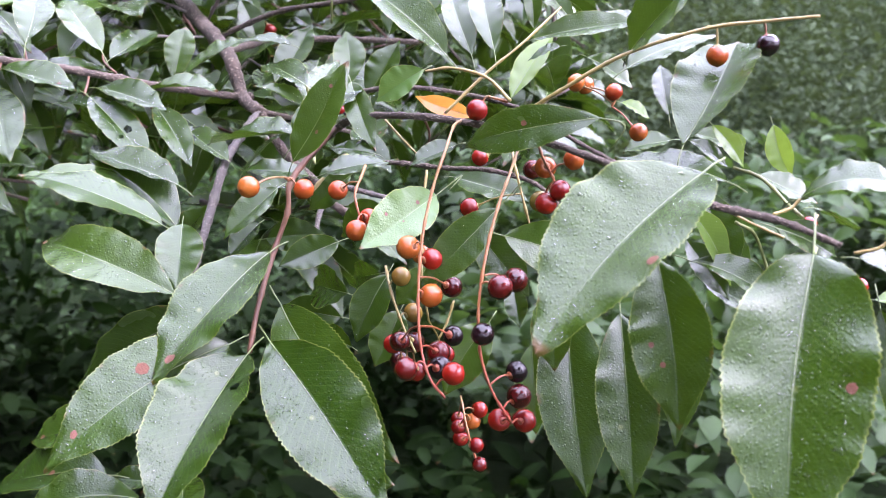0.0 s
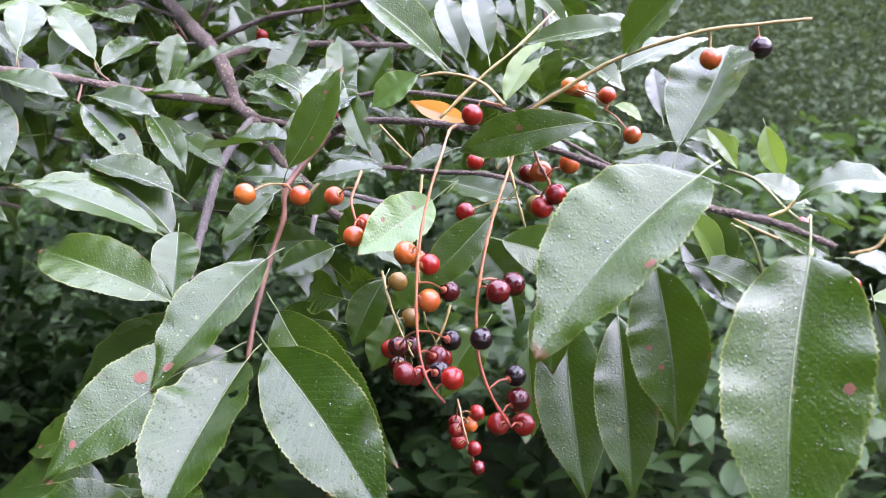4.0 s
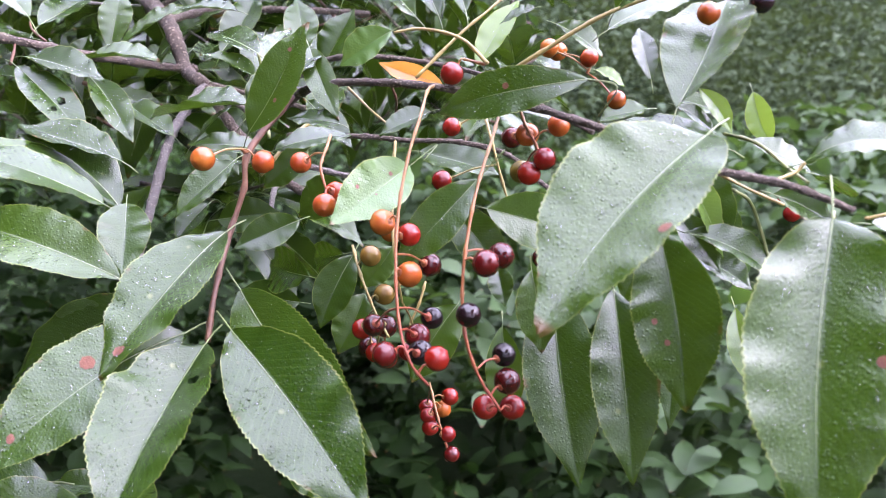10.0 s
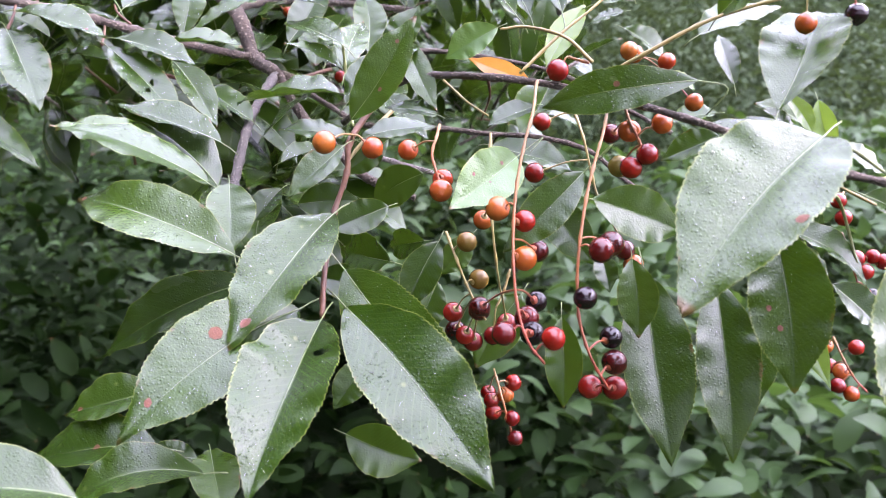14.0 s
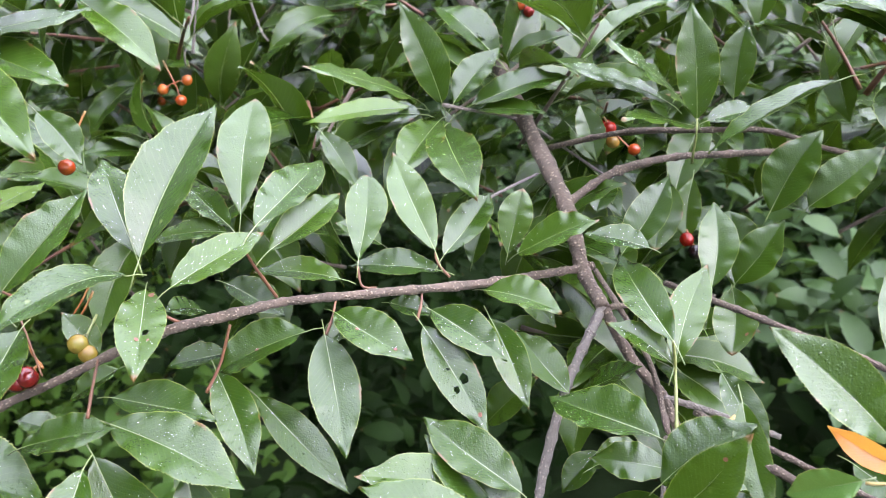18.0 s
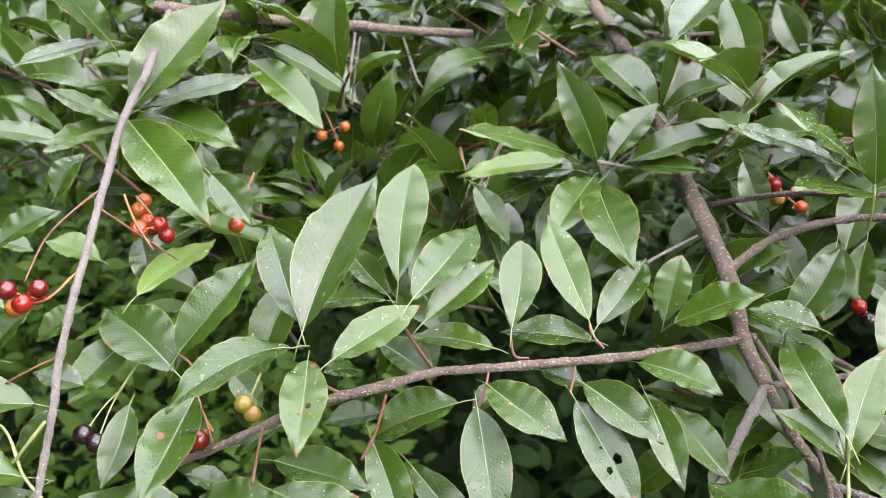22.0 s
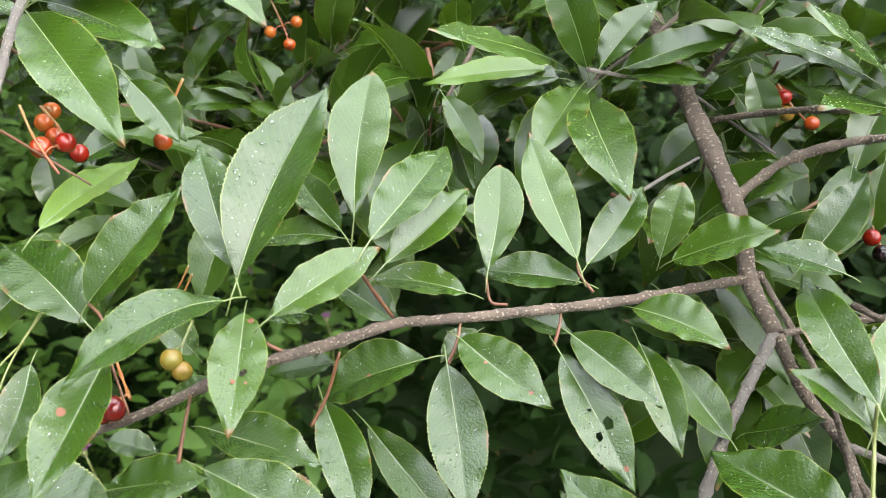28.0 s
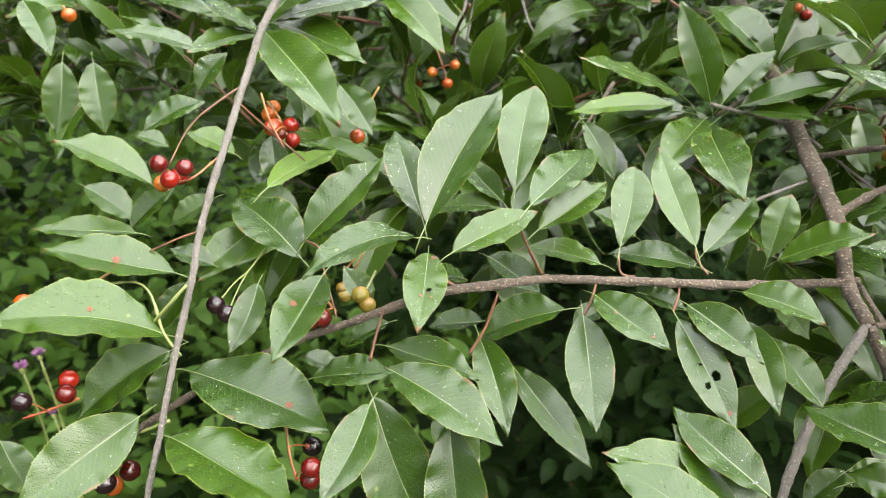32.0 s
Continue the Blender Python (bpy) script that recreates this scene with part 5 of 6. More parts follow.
leaf(fruiting, (0.0072, 0.4409, 1.2803), (0.043, 0.413, 1.2722), 0.0218, (-0.16, -0.46, 0.87), 25, 0.03)
leaf(fruiting, (-0.1689, 0.5126, 1.2187), (-0.1403, 0.517, 1.2525), 0.0215, (-0.46, -0.75, 0.49), 29, 0.03)
leaf(fruiting, (-0.0455, 0.4281, 1.2831), (-0.0671, 0.4268, 1.2657), 0.0156, (-0.39, -0.90, 0.25), 29, 0.03)
leaf(fruiting, (-0.1256, 0.3456, 1.1582), (-0.1481, 0.349, 1.1591), 0.0127, (-0.03, -0.48, 0.87), 29, 0.03)
leaf(fruiting, (-0.1263, 0.3835, 1.1428), (-0.1143, 0.3378, 1.1334), 0.0217, (-0.02, -0.21, 0.98), 29, 0.03)
leaf(fruiting, (-0.0204, 0.4143, 1.2163), (-0.0334, 0.4039, 1.1901), 0.0194, (-0.11, -0.90, 0.30), 29, 0.03)
leaf(fruiting, (-0.0509, 0.4148, 1.2126), (-0.0815, 0.4174, 1.2171), 0.0174, (-0.12, -0.90, 0.30), 29, 0.03)
leaf(fruiting, (-0.0068, 0.3996, 1.2427), (-0.0223, 0.3957, 1.2243), 0.0137, (-0.28, -0.90, 0.16), 29, 0.03)
leaf(fruiting, (0.0782, 0.2590, 1.3077), (0.0245, 0.2246, 1.2624), 0.0385, (-0.24, -0.56, 0.79), 32, 0.03, drops=120, spots=[(-.84, .52, 0.020)], blunt=True)
leaf(fruiting, (0.0618, 0.2863, 1.2549), (0.0629, 0.2586, 1.1989), 0.0214, (-0.22, -0.88, 0.43), 28, 0.05, drops=20, wave=.8)
leaf(fruiting, (0.0674, 0.2630, 1.2800), (0.0722, 0.2442, 1.2299), 0.0250, (-0.35, -0.84, 0.42), 28, 0.03, drops=30, wave=.8, spots=[(.5, .5, 0.016), (.3, .62, 0.016)])
leaf(fruiting, (0.0481, 0.3177, 1.2479), (0.0515, 0.28, 1.1865), 0.0265, (-0.16, -0.84, 0.51), 28, 0.04)
leaf(fruiting, (0.1008, 0.3, 1.2991), (0.0673, 0.3331, 1.304), 0.0182, (-0.16, -0.3, 0.94), 18, 0.03)
leaf(fruiting, (0.0992, 0.3119, 1.2433), (0.0859, 0.2915, 1.2013), 0.0154, (-0.28, -0.83, 0.49), 29, 0.03)
leaf(fruiting, (0.0867, 0.3508, 1.2977), (0.0668, 0.3609, 1.2855), 0.0142, (-0.62, -0.49, 0.61), 29, 0.03)
leaf(fruiting, (0.1035, 0.2331, 1.2889), (0.0875, 0.1950, 1.2150), 0.0383, (-0.26, -0.82, 0.51), 30, 0.05, drops=190, wave=.8, spots=[(-.7, .45, 0.016)], blunt=True)
leaf(fruiting, (0.1155, 0.2728, 1.2975), (0.1452, 0.2588, 1.3023), 0.0186, (-0.29, -0.29, 0.91), 14, 0.18)
leaf(fruiting, (0.0907, 0.3036, 1.2692), (0.1229, 0.292, 1.2501), 0.0152, (0.24, -0.6, 0.76), 29, 0.12)
leaf(fruiting, (0.138, 0.2549, 1.2907), (0.1605, 0.2558, 1.3018), 0.0140, (-0.41, -0.34, 0.85), 25, 0.1)
leaf(fruiting, (0.1442, 0.2693, 1.261), (0.1552, 0.2594, 1.2117), 0.0144, (-0.42, -0.91, 0.09), 29, 0.03)
leaf(fruiting, (0.1273, 0.2539, 1.2822), (0.1605, 0.2599, 1.2697), 0.0144, (0.38, -0.43, 0.82), 7, 0.03)
leaf(fruiting, (0.1525, 0.2888, 1.2585), (0.179, 0.2868, 1.2559), 0.0123, (0.05, -0.48, 0.88), 21, 0.03, look_like='yel')
leaf(fruiting, (0.086, 0.2986, 1.2902), (0.1094, 0.3114, 1.2574), 0.0133, (0.63, -0.76, 0.16), 25, 0.03, look_like='yel')
leaf(fruiting, (0.0965, 0.3191, 1.2941), (0.1128, 0.312, 1.2616), 0.0150, (0.09, -0.96, 0.26), 29, 0.03)
leaf(fruiting, (0.1331, 0.3299, 1.2404), (0.1524, 0.3228, 1.2231), 0.0151, (0.15, -0.84, 0.52), 29, 0.03)
leaf(fruiting, (0.1316, 0.3474, 1.2265), (0.133, 0.3195, 1.1989), 0.0110, (-0.4, -0.65, 0.64), 29, 0.03, look_like='yel')
leaf(fruiting, (0.1287, 0.2921, 1.2911), (0.1527, 0.3094, 1.2801), 0.0176, (0.4, 0.03, 0.92), 5, 0.03)
leaf(fruiting, (0.0843, 0.3006, 1.3118), (0.1136, 0.3367, 1.3479), 0.0315, (-0.47, -0.40, 0.79), 30, 0.03, drops=80, blunt=2)
leaf(fruiting, (0.0694, 0.3255, 1.3438), (0.0889, 0.3052, 1.3721), 0.0218, (-0.85, -0.44, 0.27), 29, 0.03)
leaf(fruiting, (0.0754, 0.3566, 1.3372), (0.1154, 0.3693, 1.3509), 0.0204, (-0.18, -0.4, 0.9), 18, 0.03)
leaf(fruiting, (0.0381, 0.3725, 1.3489), (0.0831, 0.3629, 1.3564), 0.0136, (-0.26, -0.67, 0.7), 29, 0.03, drops=40)
leaf(fruiting, (0.1538, 0.3967, 1.3109), (0.1617, 0.3896, 1.2869), 0.0116, (-0.41, -0.9, 0.13), 29, 0.03, look_like='yel')
leaf(fruiting, (0.0223, 0.3722, 1.3442), (0.0188, 0.4115, 1.3767), 0.0150, (-0.07, -0.64, 0.77), 29, 0.03)
leaf(fruiting, (0.0135, 0.3928, 1.3424), (0.0042, 0.432, 1.3734), 0.0145, (-0.04, -0.62, 0.78), 29, 0.03)
leaf(fruiting, (0.0024, 0.3674, 1.342), (-0.0375, 0.3725, 1.375), 0.0203, (0.34, -0.77, 0.53), 29, 0.03, drops=40)
leaf(fruiting, (0.045, 0.4253, 1.3546), (0.0426, 0.4327, 1.3833), 0.0087, (-0.07, -0.97, 0.24), 29, 0.03)
leaf(fruiting, (0.0609, 0.4044, 1.3563), (0.0357, 0.4131, 1.3863), 0.0119, (0.21, -0.88, 0.43), 29, 0.03)
leaf(fruiting, (0.0705, 0.4448, 1.3548), (0.1037, 0.445, 1.3618), 0.0190, (-0.19, -0.38, 0.91), 14, 0.03)
leaf(fruiting, (0.0515, 0.3816, 1.3462), (0.0385, 0.391, 1.3399), 0.0096, (-0.57, -0.27, 0.78), 14, 0.03)
leaf(fruiting, (0.0148, 0.391, 1.3149), (-0.012, 0.3997, 1.3239), 0.0093, (-0.14, -0.88, 0.44), 29, 0.03, look_like='ora')
leaf(fruiting, (0.0778, 0.4616, 1.341), (0.1014, 0.4564, 1.3248), 0.0163, (0.31, -0.68, 0.67), 29, 0.03)
leaf(fruiting, (0.0375, 0.4583, 1.32), (0.063, 0.486, 1.3531), 0.0158, (-0.19, -0.67, 0.71), 29, 0.03, look_like='yel')
leaf(fruiting, (0.1109, 0.4091, 1.3028), (0.0872, 0.4088, 1.297), 0.0137, (-0.2, -0.48, 0.85), 29, 0.03)
leaf(fruiting, (0.0867, 0.4146, 1.32), (0.1001, 0.4122, 1.3127), 0.0086, (0.28, -0.62, 0.73), 25, 0.03, look_like='yel')
leaf(fruiting, (-0.0428, 0.5235, 1.3178), (-0.0237, 0.5308, 1.3505), 0.0208, (-0.37, -0.84, 0.4), 29, 0.03)
leaf(fruiting, (-0.0992, 0.5282, 1.3257), (-0.0797, 0.5567, 1.3607), 0.0200, (-0.05, -0.76, 0.65), 29, 0.03)
leaf(fruiting, (-0.054, 0.5048, 1.3233), (-0.0568, 0.5338, 1.3559), 0.0191, (0.08, -0.74, 0.67), 29, 0.03)
leaf(fruiting, (-0.0139, 0.532, 1.3572), (0.0152, 0.5381, 1.387), 0.0226, (-0.42, -0.72, 0.55), 29, 0.03)
leaf(fruiting, (-0.0304, 0.5319, 1.3535), (-0.0114, 0.5408, 1.3925), 0.0237, (-0.33, -0.87, 0.36), 29, 0.03)
leaf(fruiting, (0.1256, 0.3689, 1.3097), (0.1305, 0.3669, 1.303), 0.0048, (0.16, -0.91, 0.37), 29, 0.03, look_like='yel')
leaf(leaning, (-0.27, 0.3738, 1.3736), (-0.2697, 0.4408, 1.4186), 0.0285, (0.2, -0.55, 0.81), 36, 0.04, drops=85, wave=.5)
leaf(leaning, (-0.254, 0.4242, 1.3737), (-0.2717, 0.4778, 1.4119), 0.0240, (0.32, -0.48, 0.82), 22, 0.03, drops=20, blunt=2)
leaf(leaning, (-0.2748, 0.3776, 1.3739), (-0.3198, 0.4212, 1.3964), 0.0194, (0.2, -0.28, 0.94), 22, 0.03, drops=85)
leaf(leaning, (-0.2367, 0.4064, 1.3771), (-0.24, 0.4792, 1.3827), 0.0220, (0.27, -0.06, 0.96), 25, 0.03, drops=85)
leaf(leaning, (-0.2373, 0.4158, 1.362), (-0.2262, 0.4681, 1.3709), 0.0180, (0.32, -0.23, 0.92), 29, 0.03, drops=30)
leaf(leaning, (-0.2539, 0.3679, 1.3653), (-0.2334, 0.4069, 1.3749), 0.0179, (0.23, -0.34, 0.91), 22, 0.03, drops=85)
leaf(leaning, (-0.2681, 0.3626, 1.3713), (-0.2819, 0.307, 1.3733), 0.0227, (0.11, 0.01, 0.99), 18, 0.1, drops=85)
leaf(leaning, (-0.3258, 0.357, 1.3604), (-0.3053, 0.3929, 1.3937), 0.0244, (0.01, -0.68, 0.73), 29, 0.03, drops=85)
leaf(leaning, (-0.3303, 0.3575, 1.351), (-0.3865, 0.3734, 1.3654), 0.0282, (0.16, -0.28, 0.95), 22, 0.03, drops=85)
leaf(leaning, (-0.3662, 0.3773, 1.3729), (-0.3773, 0.4449, 1.3732), 0.0192, (0.19, 0.03, 0.98), 18, 0.03, drops=85, look_like='yel')
leaf(leaning, (-0.268, 0.3713, 1.3614), (-0.2449, 0.3281, 1.3493), 0.0183, (0.27, -0.13, 0.96), 22, 0.03, drops=85, wave=.6, spots=[(-.6, .1, 0.021), (.1, .62, 0.016), (-.4, .64, 0.010)], holes=[(-.25, .55, 0.035)])
leaf(leaning, (-0.297, 0.3352, 1.359), (-0.2851, 0.2889, 1.3443), 0.0199, (0.28, -0.22, 0.93), 30, 0.03, drops=85, spots=[(.4, .45, 0.026)])
leaf(leaning, (-0.3389, 0.3377, 1.344), (-0.3315, 0.3085, 1.3239), 0.0140, (0.49, -0.41, 0.77), 29, 0.03, drops=85)
leaf(leaning, (-0.3722, 0.3743, 1.353), (-0.3772, 0.3362, 1.3371), 0.0206, (0.31, -0.4, 0.86), 19, 0.03, drops=85)
leaf(leaning, (-0.3487, 0.3013, 1.314), (-0.2788, 0.3104, 1.3022), 0.0400, (0.18, -0.09, 0.98), 19, 0.03, drops=85, spots=[(-.1, .7, 0.021)])
leaf(leaning, (-0.2928, 0.3178, 1.319), (-0.26, 0.3309, 1.3253), 0.0201, (-0.1, -0.21, 0.97), 19, 0.03, drops=85, holes=[(.1, .62, 0.040)])
leaf(leaning, (-0.2662, 0.3351, 1.3228), (-0.2102, 0.3335, 1.3055), 0.0245, (0.28, -0.27, 0.92), 28, 0.03, drops=90)
leaf(leaning, (-0.2804, 0.3546, 1.3196), (-0.2356, 0.3582, 1.3144), 0.0200, (0.13, -0.21, 0.97), 29, 0.03, drops=40)
leaf(leaning, (-0.2507, 0.3843, 1.3182), (-0.2192, 0.354, 1.2941), 0.0175, (0.27, -0.41, 0.87), 29, 0.03, drops=85)
leaf(leaning, (-0.2399, 0.3955, 1.3005), (-0.1901, 0.3765, 1.2736), 0.0171, (0.31, -0.41, 0.86), 29, 0.03, drops=85)
leaf(leaning, (-0.2188, 0.4068, 1.3299), (-0.2556, 0.3878, 1.313), 0.0250, (-0.19, -0.42, 0.89), 29, 0.03, drops=85, spots=[(0, .5, 0.016)])
leaf(leaning, (-0.211, 0.4088, 1.3286), (-0.1863, 0.3693, 1.2976), 0.0211, (0.25, -0.5, 0.83), 19, 0.03, drops=50)
leaf(leaning, (-0.2087, 0.4159, 1.3359), (-0.1678, 0.4012, 1.327), 0.0206, (0.09, -0.32, 0.94), 29, 0.03, drops=50, spots=[(.1, .35, 0.016), (0, .8, 0.016)])
leaf(leaning, (-0.1767, 0.438, 1.3216), (-0.139, 0.4095, 1.2899), 0.0196, (0.23, -0.57, 0.79), 19, 0.03, drops=85, spots=[(-.2, .85, 0.016)], holes=[(-.3, .55, 0.045), (.25, .6, 0.032), (.1, .42, 0.018)])
leaf(leaning, (-0.1756, 0.4466, 1.3256), (-0.1354, 0.4285, 1.3154), 0.0195, (0.04, -0.42, 0.91), 29, 0.03, drops=60)
leaf(leaning, (-0.1524, 0.4639, 1.3154), (-0.1277, 0.4375, 1.286), 0.0159, (0.21, -0.63, 0.74), 29, 0.03, drops=85)
leaf(leaning, (-0.1123, 0.452, 1.2878), (-0.1428, 0.4752, 1.3038), 0.0179, (0.15, -0.42, 0.89), 29, 0.03, drops=85)
leaf(leaning, (-0.1586, 0.4758, 1.3235), (-0.1177, 0.4609, 1.3241), 0.0206, (-0.1, -0.22, 0.97), 29, 0.03, drops=30)
leaf(leaning, (-0.0688, 0.4021, 1.3063), (-0.1175, 0.4314, 1.2983), 0.0269, (-0.23, -0.11, 0.97), 29, 0.03, drops=80)
leaf(leaning, (-0.1083, 0.468, 1.2791), (-0.0812, 0.457, 1.3041), 0.0216, (-0.69, -0.08, 0.72), 14, 0.03, drops=85, wave=.5)
leaf(leaning, (-0.1181, 0.3812, 1.2855), (-0.1652, 0.4023, 1.2989), 0.0214, (0.12, -0.33, 0.94), 29, 0.03, drops=85)
leaf(leaning, (-0.1337, 0.383, 1.28), (-0.1817, 0.3656, 1.2927), 0.0211, (0.3, -0.15, 0.94), 29, 0.03, drops=85)
leaf(leaning, (-0.0677, 0.4417, 1.3267), (-0.0981, 0.5014, 1.3376), 0.0198, (-0.17, -0.26, 0.95), 25, 0.03, drops=85)
leaf(leaning, (-0.0664, 0.4448, 1.3142), (-0.0568, 0.4957, 1.3392), 0.0177, (0.07, -0.45, 0.89), 22, 0.03, drops=85)
leaf(leaning, (-0.0677, 0.4444, 1.3147), (-0.0967, 0.4518, 1.3267), 0.0139, (0.28, -0.35, 0.89), 29, 0.03, drops=85)
leaf(leaning, (-0.0438, 0.5384, 1.3088), (-0.0415, 0.505, 1.2879), 0.0221, (-0.06, -0.53, 0.84), 29, 0.03, drops=85, spots=[(-.6, .75, 0.021)], blunt=2)
leaf(leaning, (-0.0661, 0.3787, 1.303), (-0.0359, 0.3896, 1.3274), 0.0226, (-0.41, -0.53, 0.75), 29, 0.03, drops=85)
leaf(leaning, (-0.047, 0.4612, 1.3035), (-0.0249, 0.4377, 1.2827), 0.0155, (0.1, -0.61, 0.79), 29, 0.03, drops=85)
leaf(leaning, (-0.0988, 0.4595, 1.2522), (-0.1133, 0.4447, 1.2362), 0.0147, (-0.15, -0.65, 0.74), 29, 0.03, drops=85)
leaf(leaning, (-0.2093, 0.4455, 1.3474), (-0.2191, 0.4855, 1.3746), 0.0201, (0.24, -0.51, 0.83), 22, 0.03, drops=30, blunt=2)
leaf(leaning, (-0.1813, 0.4721, 1.3438), (-0.2199, 0.5218, 1.375), 0.0197, (0.11, -0.47, 0.88), 19, 0.03, drops=40)
leaf(leaning, (-0.1781, 0.4754, 1.3399), (-0.1677, 0.5246, 1.3557), 0.0180, (0.19, -0.34, 0.92), 29, 0.03, drops=40)
leaf(leaning, (-0.1555, 0.5119, 1.3271), (-0.1513, 0.5277, 1.3578), 0.0180, (0.1, -0.89, 0.44), 19, 0.03, drops=85, blunt=2)
leaf(leaning, (-0.1496, 0.5086, 1.3294), (-0.1089, 0.509, 1.3516), 0.0259, (-0.45, -0.34, 0.83), 21, 0.03, drops=40)
leaf(leaning, (-0.0828, 0.4893, 1.3474), (-0.1142, 0.4965, 1.3487), 0.0163, (-0.02, -0.28, 0.96), 25, 0.03, drops=85)
leaf(leaning, (-0.2164, 0.5933, 1.3735), (-0.2171, 0.528, 1.3625), 0.0244, (0.27, -0.16, 0.95), 29, 0.03, blunt=2)
leaf(leaning, (-0.2114, 0.5832, 1.3702), (-0.1662, 0.4938, 1.3632), 0.0281, (-0.1, -0.13, 0.99), 22, 0.03, drops=85)
leaf(leaning, (-0.2288, 0.5895, 1.3858), (-0.2631, 0.5142, 1.4206), 0.0357, (0.42, 0.21, 0.88), 5, 0.03, drops=50)
leaf(leaning, (-0.2115, 0.5835, 1.3859), (-0.2308, 0.5733, 1.4445), 0.0230, (0.61, -0.79, 0.06), 28, 0.03)
leaf(leaning, (-0.2059, 0.5872, 1.3853), (-0.1856, 0.6164, 1.4124), 0.0203, (-0.01, -0.68, 0.74), 29, 0.03)
leaf(leaning, (-0.1982, 0.5955, 1.3823), (-0.1423, 0.6166, 1.3967), 0.0254, (-0.09, -0.39, 0.92), 21, 0.03)
leaf(leaning, (-0.1948, 0.5958, 1.3794), (-0.1522, 0.5932, 1.381), 0.0180, (-0.06, -0.31, 0.95), 18, 0.03)
leaf(leaning, (-0.2278, 0.5906, 1.377), (-0.2768, 0.6007, 1.3672), 0.0251, (-0.24, -0.24, 0.94), 12, 0.03)
leaf(leaning, (-0.2362, 0.5991, 1.3781), (-0.2996, 0.5771, 1.3717), 0.0208, (0.02, -0.34, 0.94), 18, 0.03, look_like='yel')
leaf(leaning, (-0.0689, 0.5745, 1.386), (-0.0766, 0.5787, 1.4449), 0.0223, (0.26, -0.96, 0.1), 25, 0.03, drops=50)
leaf(leaning, (-0.0713, 0.5757, 1.3884), (-0.114, 0.5524, 1.4311), 0.0326, (0.68, 0.08, 0.73), 5, 0.03, drops=80)
leaf(leaning, (-0.085, 0.5831, 1.3924), (-0.1422, 0.572, 1.4148), 0.0230, (0.38, -0.1, 0.92), 7, 0.03, drops=85)
leaf(leaning, (-0.0703, 0.5734, 1.3827), (-0.1029, 0.5292, 1.3971), 0.0259, (0.26, 0.12, 0.96), 5, 0.03, drops=85)
leaf(leaning, (-0.0512, 0.6102, 1.389), (-0.0479, 0.6195, 1.4298), 0.0192, (-0.12, -0.97, 0.23), 29, 0.03, drops=85)
leaf(leaning, (-0.0637, 0.5883, 1.3817), (-0.0344, 0.6045, 1.3854), 0.0189, (0.04, -0.3, 0.95), 21, 0.03, drops=85)
leaf(leaning, (-0.0842, 0.6176, 1.3377), (-0.0851, 0.5683, 1.3121), 0.0250, (0.04, -0.46, 0.89), 29, 0.03, drops=40, blunt=2)
leaf(leaning, (-0.1183, 0.6331, 1.3289), (-0.1228, 0.6019, 1.3193), 0.0185, (0.1, -0.31, 0.95), 29, 0.03, blunt=2)
leaf(leaning, (-0.0694, 0.6349, 1.3332), (-0.0698, 0.6084, 1.3042), 0.0176, (0.01, -0.74, 0.67), 29, 0.03, blunt=2)
leaf(leaning, (-0.0425, 0.5388, 1.3085), (-0.048, 0.5741, 1.3366), 0.0253, (-0.05, -0.63, 0.78), 29, 0.03, drops=60, blunt=2)
leaf(leaning, (-0.1379, 0.6232, 1.3784), (-0.1253, 0.6139, 1.3464), 0.0174, (0.33, -0.86, 0.38), 29, 0.03)
leaf(leaning, (-0.2153, 0.439, 1.3402), (-0.2543, 0.4281, 1.3445), 0.0178, (0.15, -0.14, 0.98), 21, 0.03, drops=85)
leaf(leaning, (-0.1792, 0.4718, 1.3336), (-0.2229, 0.4633, 1.3352), 0.0211, (0.07, -0.17, 0.98), 21, 0.03, drops=85)
leaf(leaning, (-0.2587, 0.4189, 1.3675), (-0.2975, 0.4151, 1.3615), 0.0170, (-0.12, -0.28, 0.95), 18, 0.03, drops=85)
leaf(leaning, (-0.2576, 0.4204, 1.3695), (-0.2955, 0.4481, 1.3773), 0.0141, (0.01, -0.25, 0.97), 29, 0.03, drops=85)
leaf(leaning, (-0.2035, 0.464, 1.3171), (-0.1796, 0.4623, 1.3144), 0.0135, (0.09, -0.26, 0.96), 29, 0.03, drops=85)
leaf(leaning, (-0.1335, 0.6246, 1.3267), (-0.1463, 0.584, 1.3063), 0.0183, (0.05, -0.46, 0.89), 29, 0.03)
leaf(leaning, (-0.1459, 0.6355, 1.3617), (-0.1292, 0.6334, 1.3405), 0.0152, (0.5, -0.72, 0.47), 29, 0.03)
leaf(leaning, (-0.1552, 0.519, 1.3064), (-0.1307, 0.5198, 1.2833), 0.0174, (0.58, -0.56, 0.59), 29, 0.03, drops=85)
leaf(leaning, (-0.1781, 0.5236, 1.3141), (-0.1728, 0.5368, 1.3358), 0.0137, (-0.01, -0.85, 0.52), 29, 0.03)
leaf(leaning, (-0.2272, 0.5164, 1.3238), (-0.2512, 0.5108, 1.3365), 0.0156, (0.5, -0.33, 0.8), 29, 0.03)
leaf(leaning, (-0.2844, 0.5708, 1.3685), (-0.2538, 0.549, 1.3427), 0.0159, (0.32, -0.5, 0.8), 29, 0.03)
leaf(leaning, (-0.2714, 0.4235, 1.3023), (-0.2959, 0.4097, 1.2987), 0.0159, (0.03, -0.3, 0.95), 29, 0.03, drops=85)
leaf(leaning, (-0.3039, 0.387, 1.31), (-0.3215, 0.373, 1.2991), 0.0140, (-0.14, -0.5, 0.86), 29, 0.03, drops=85)
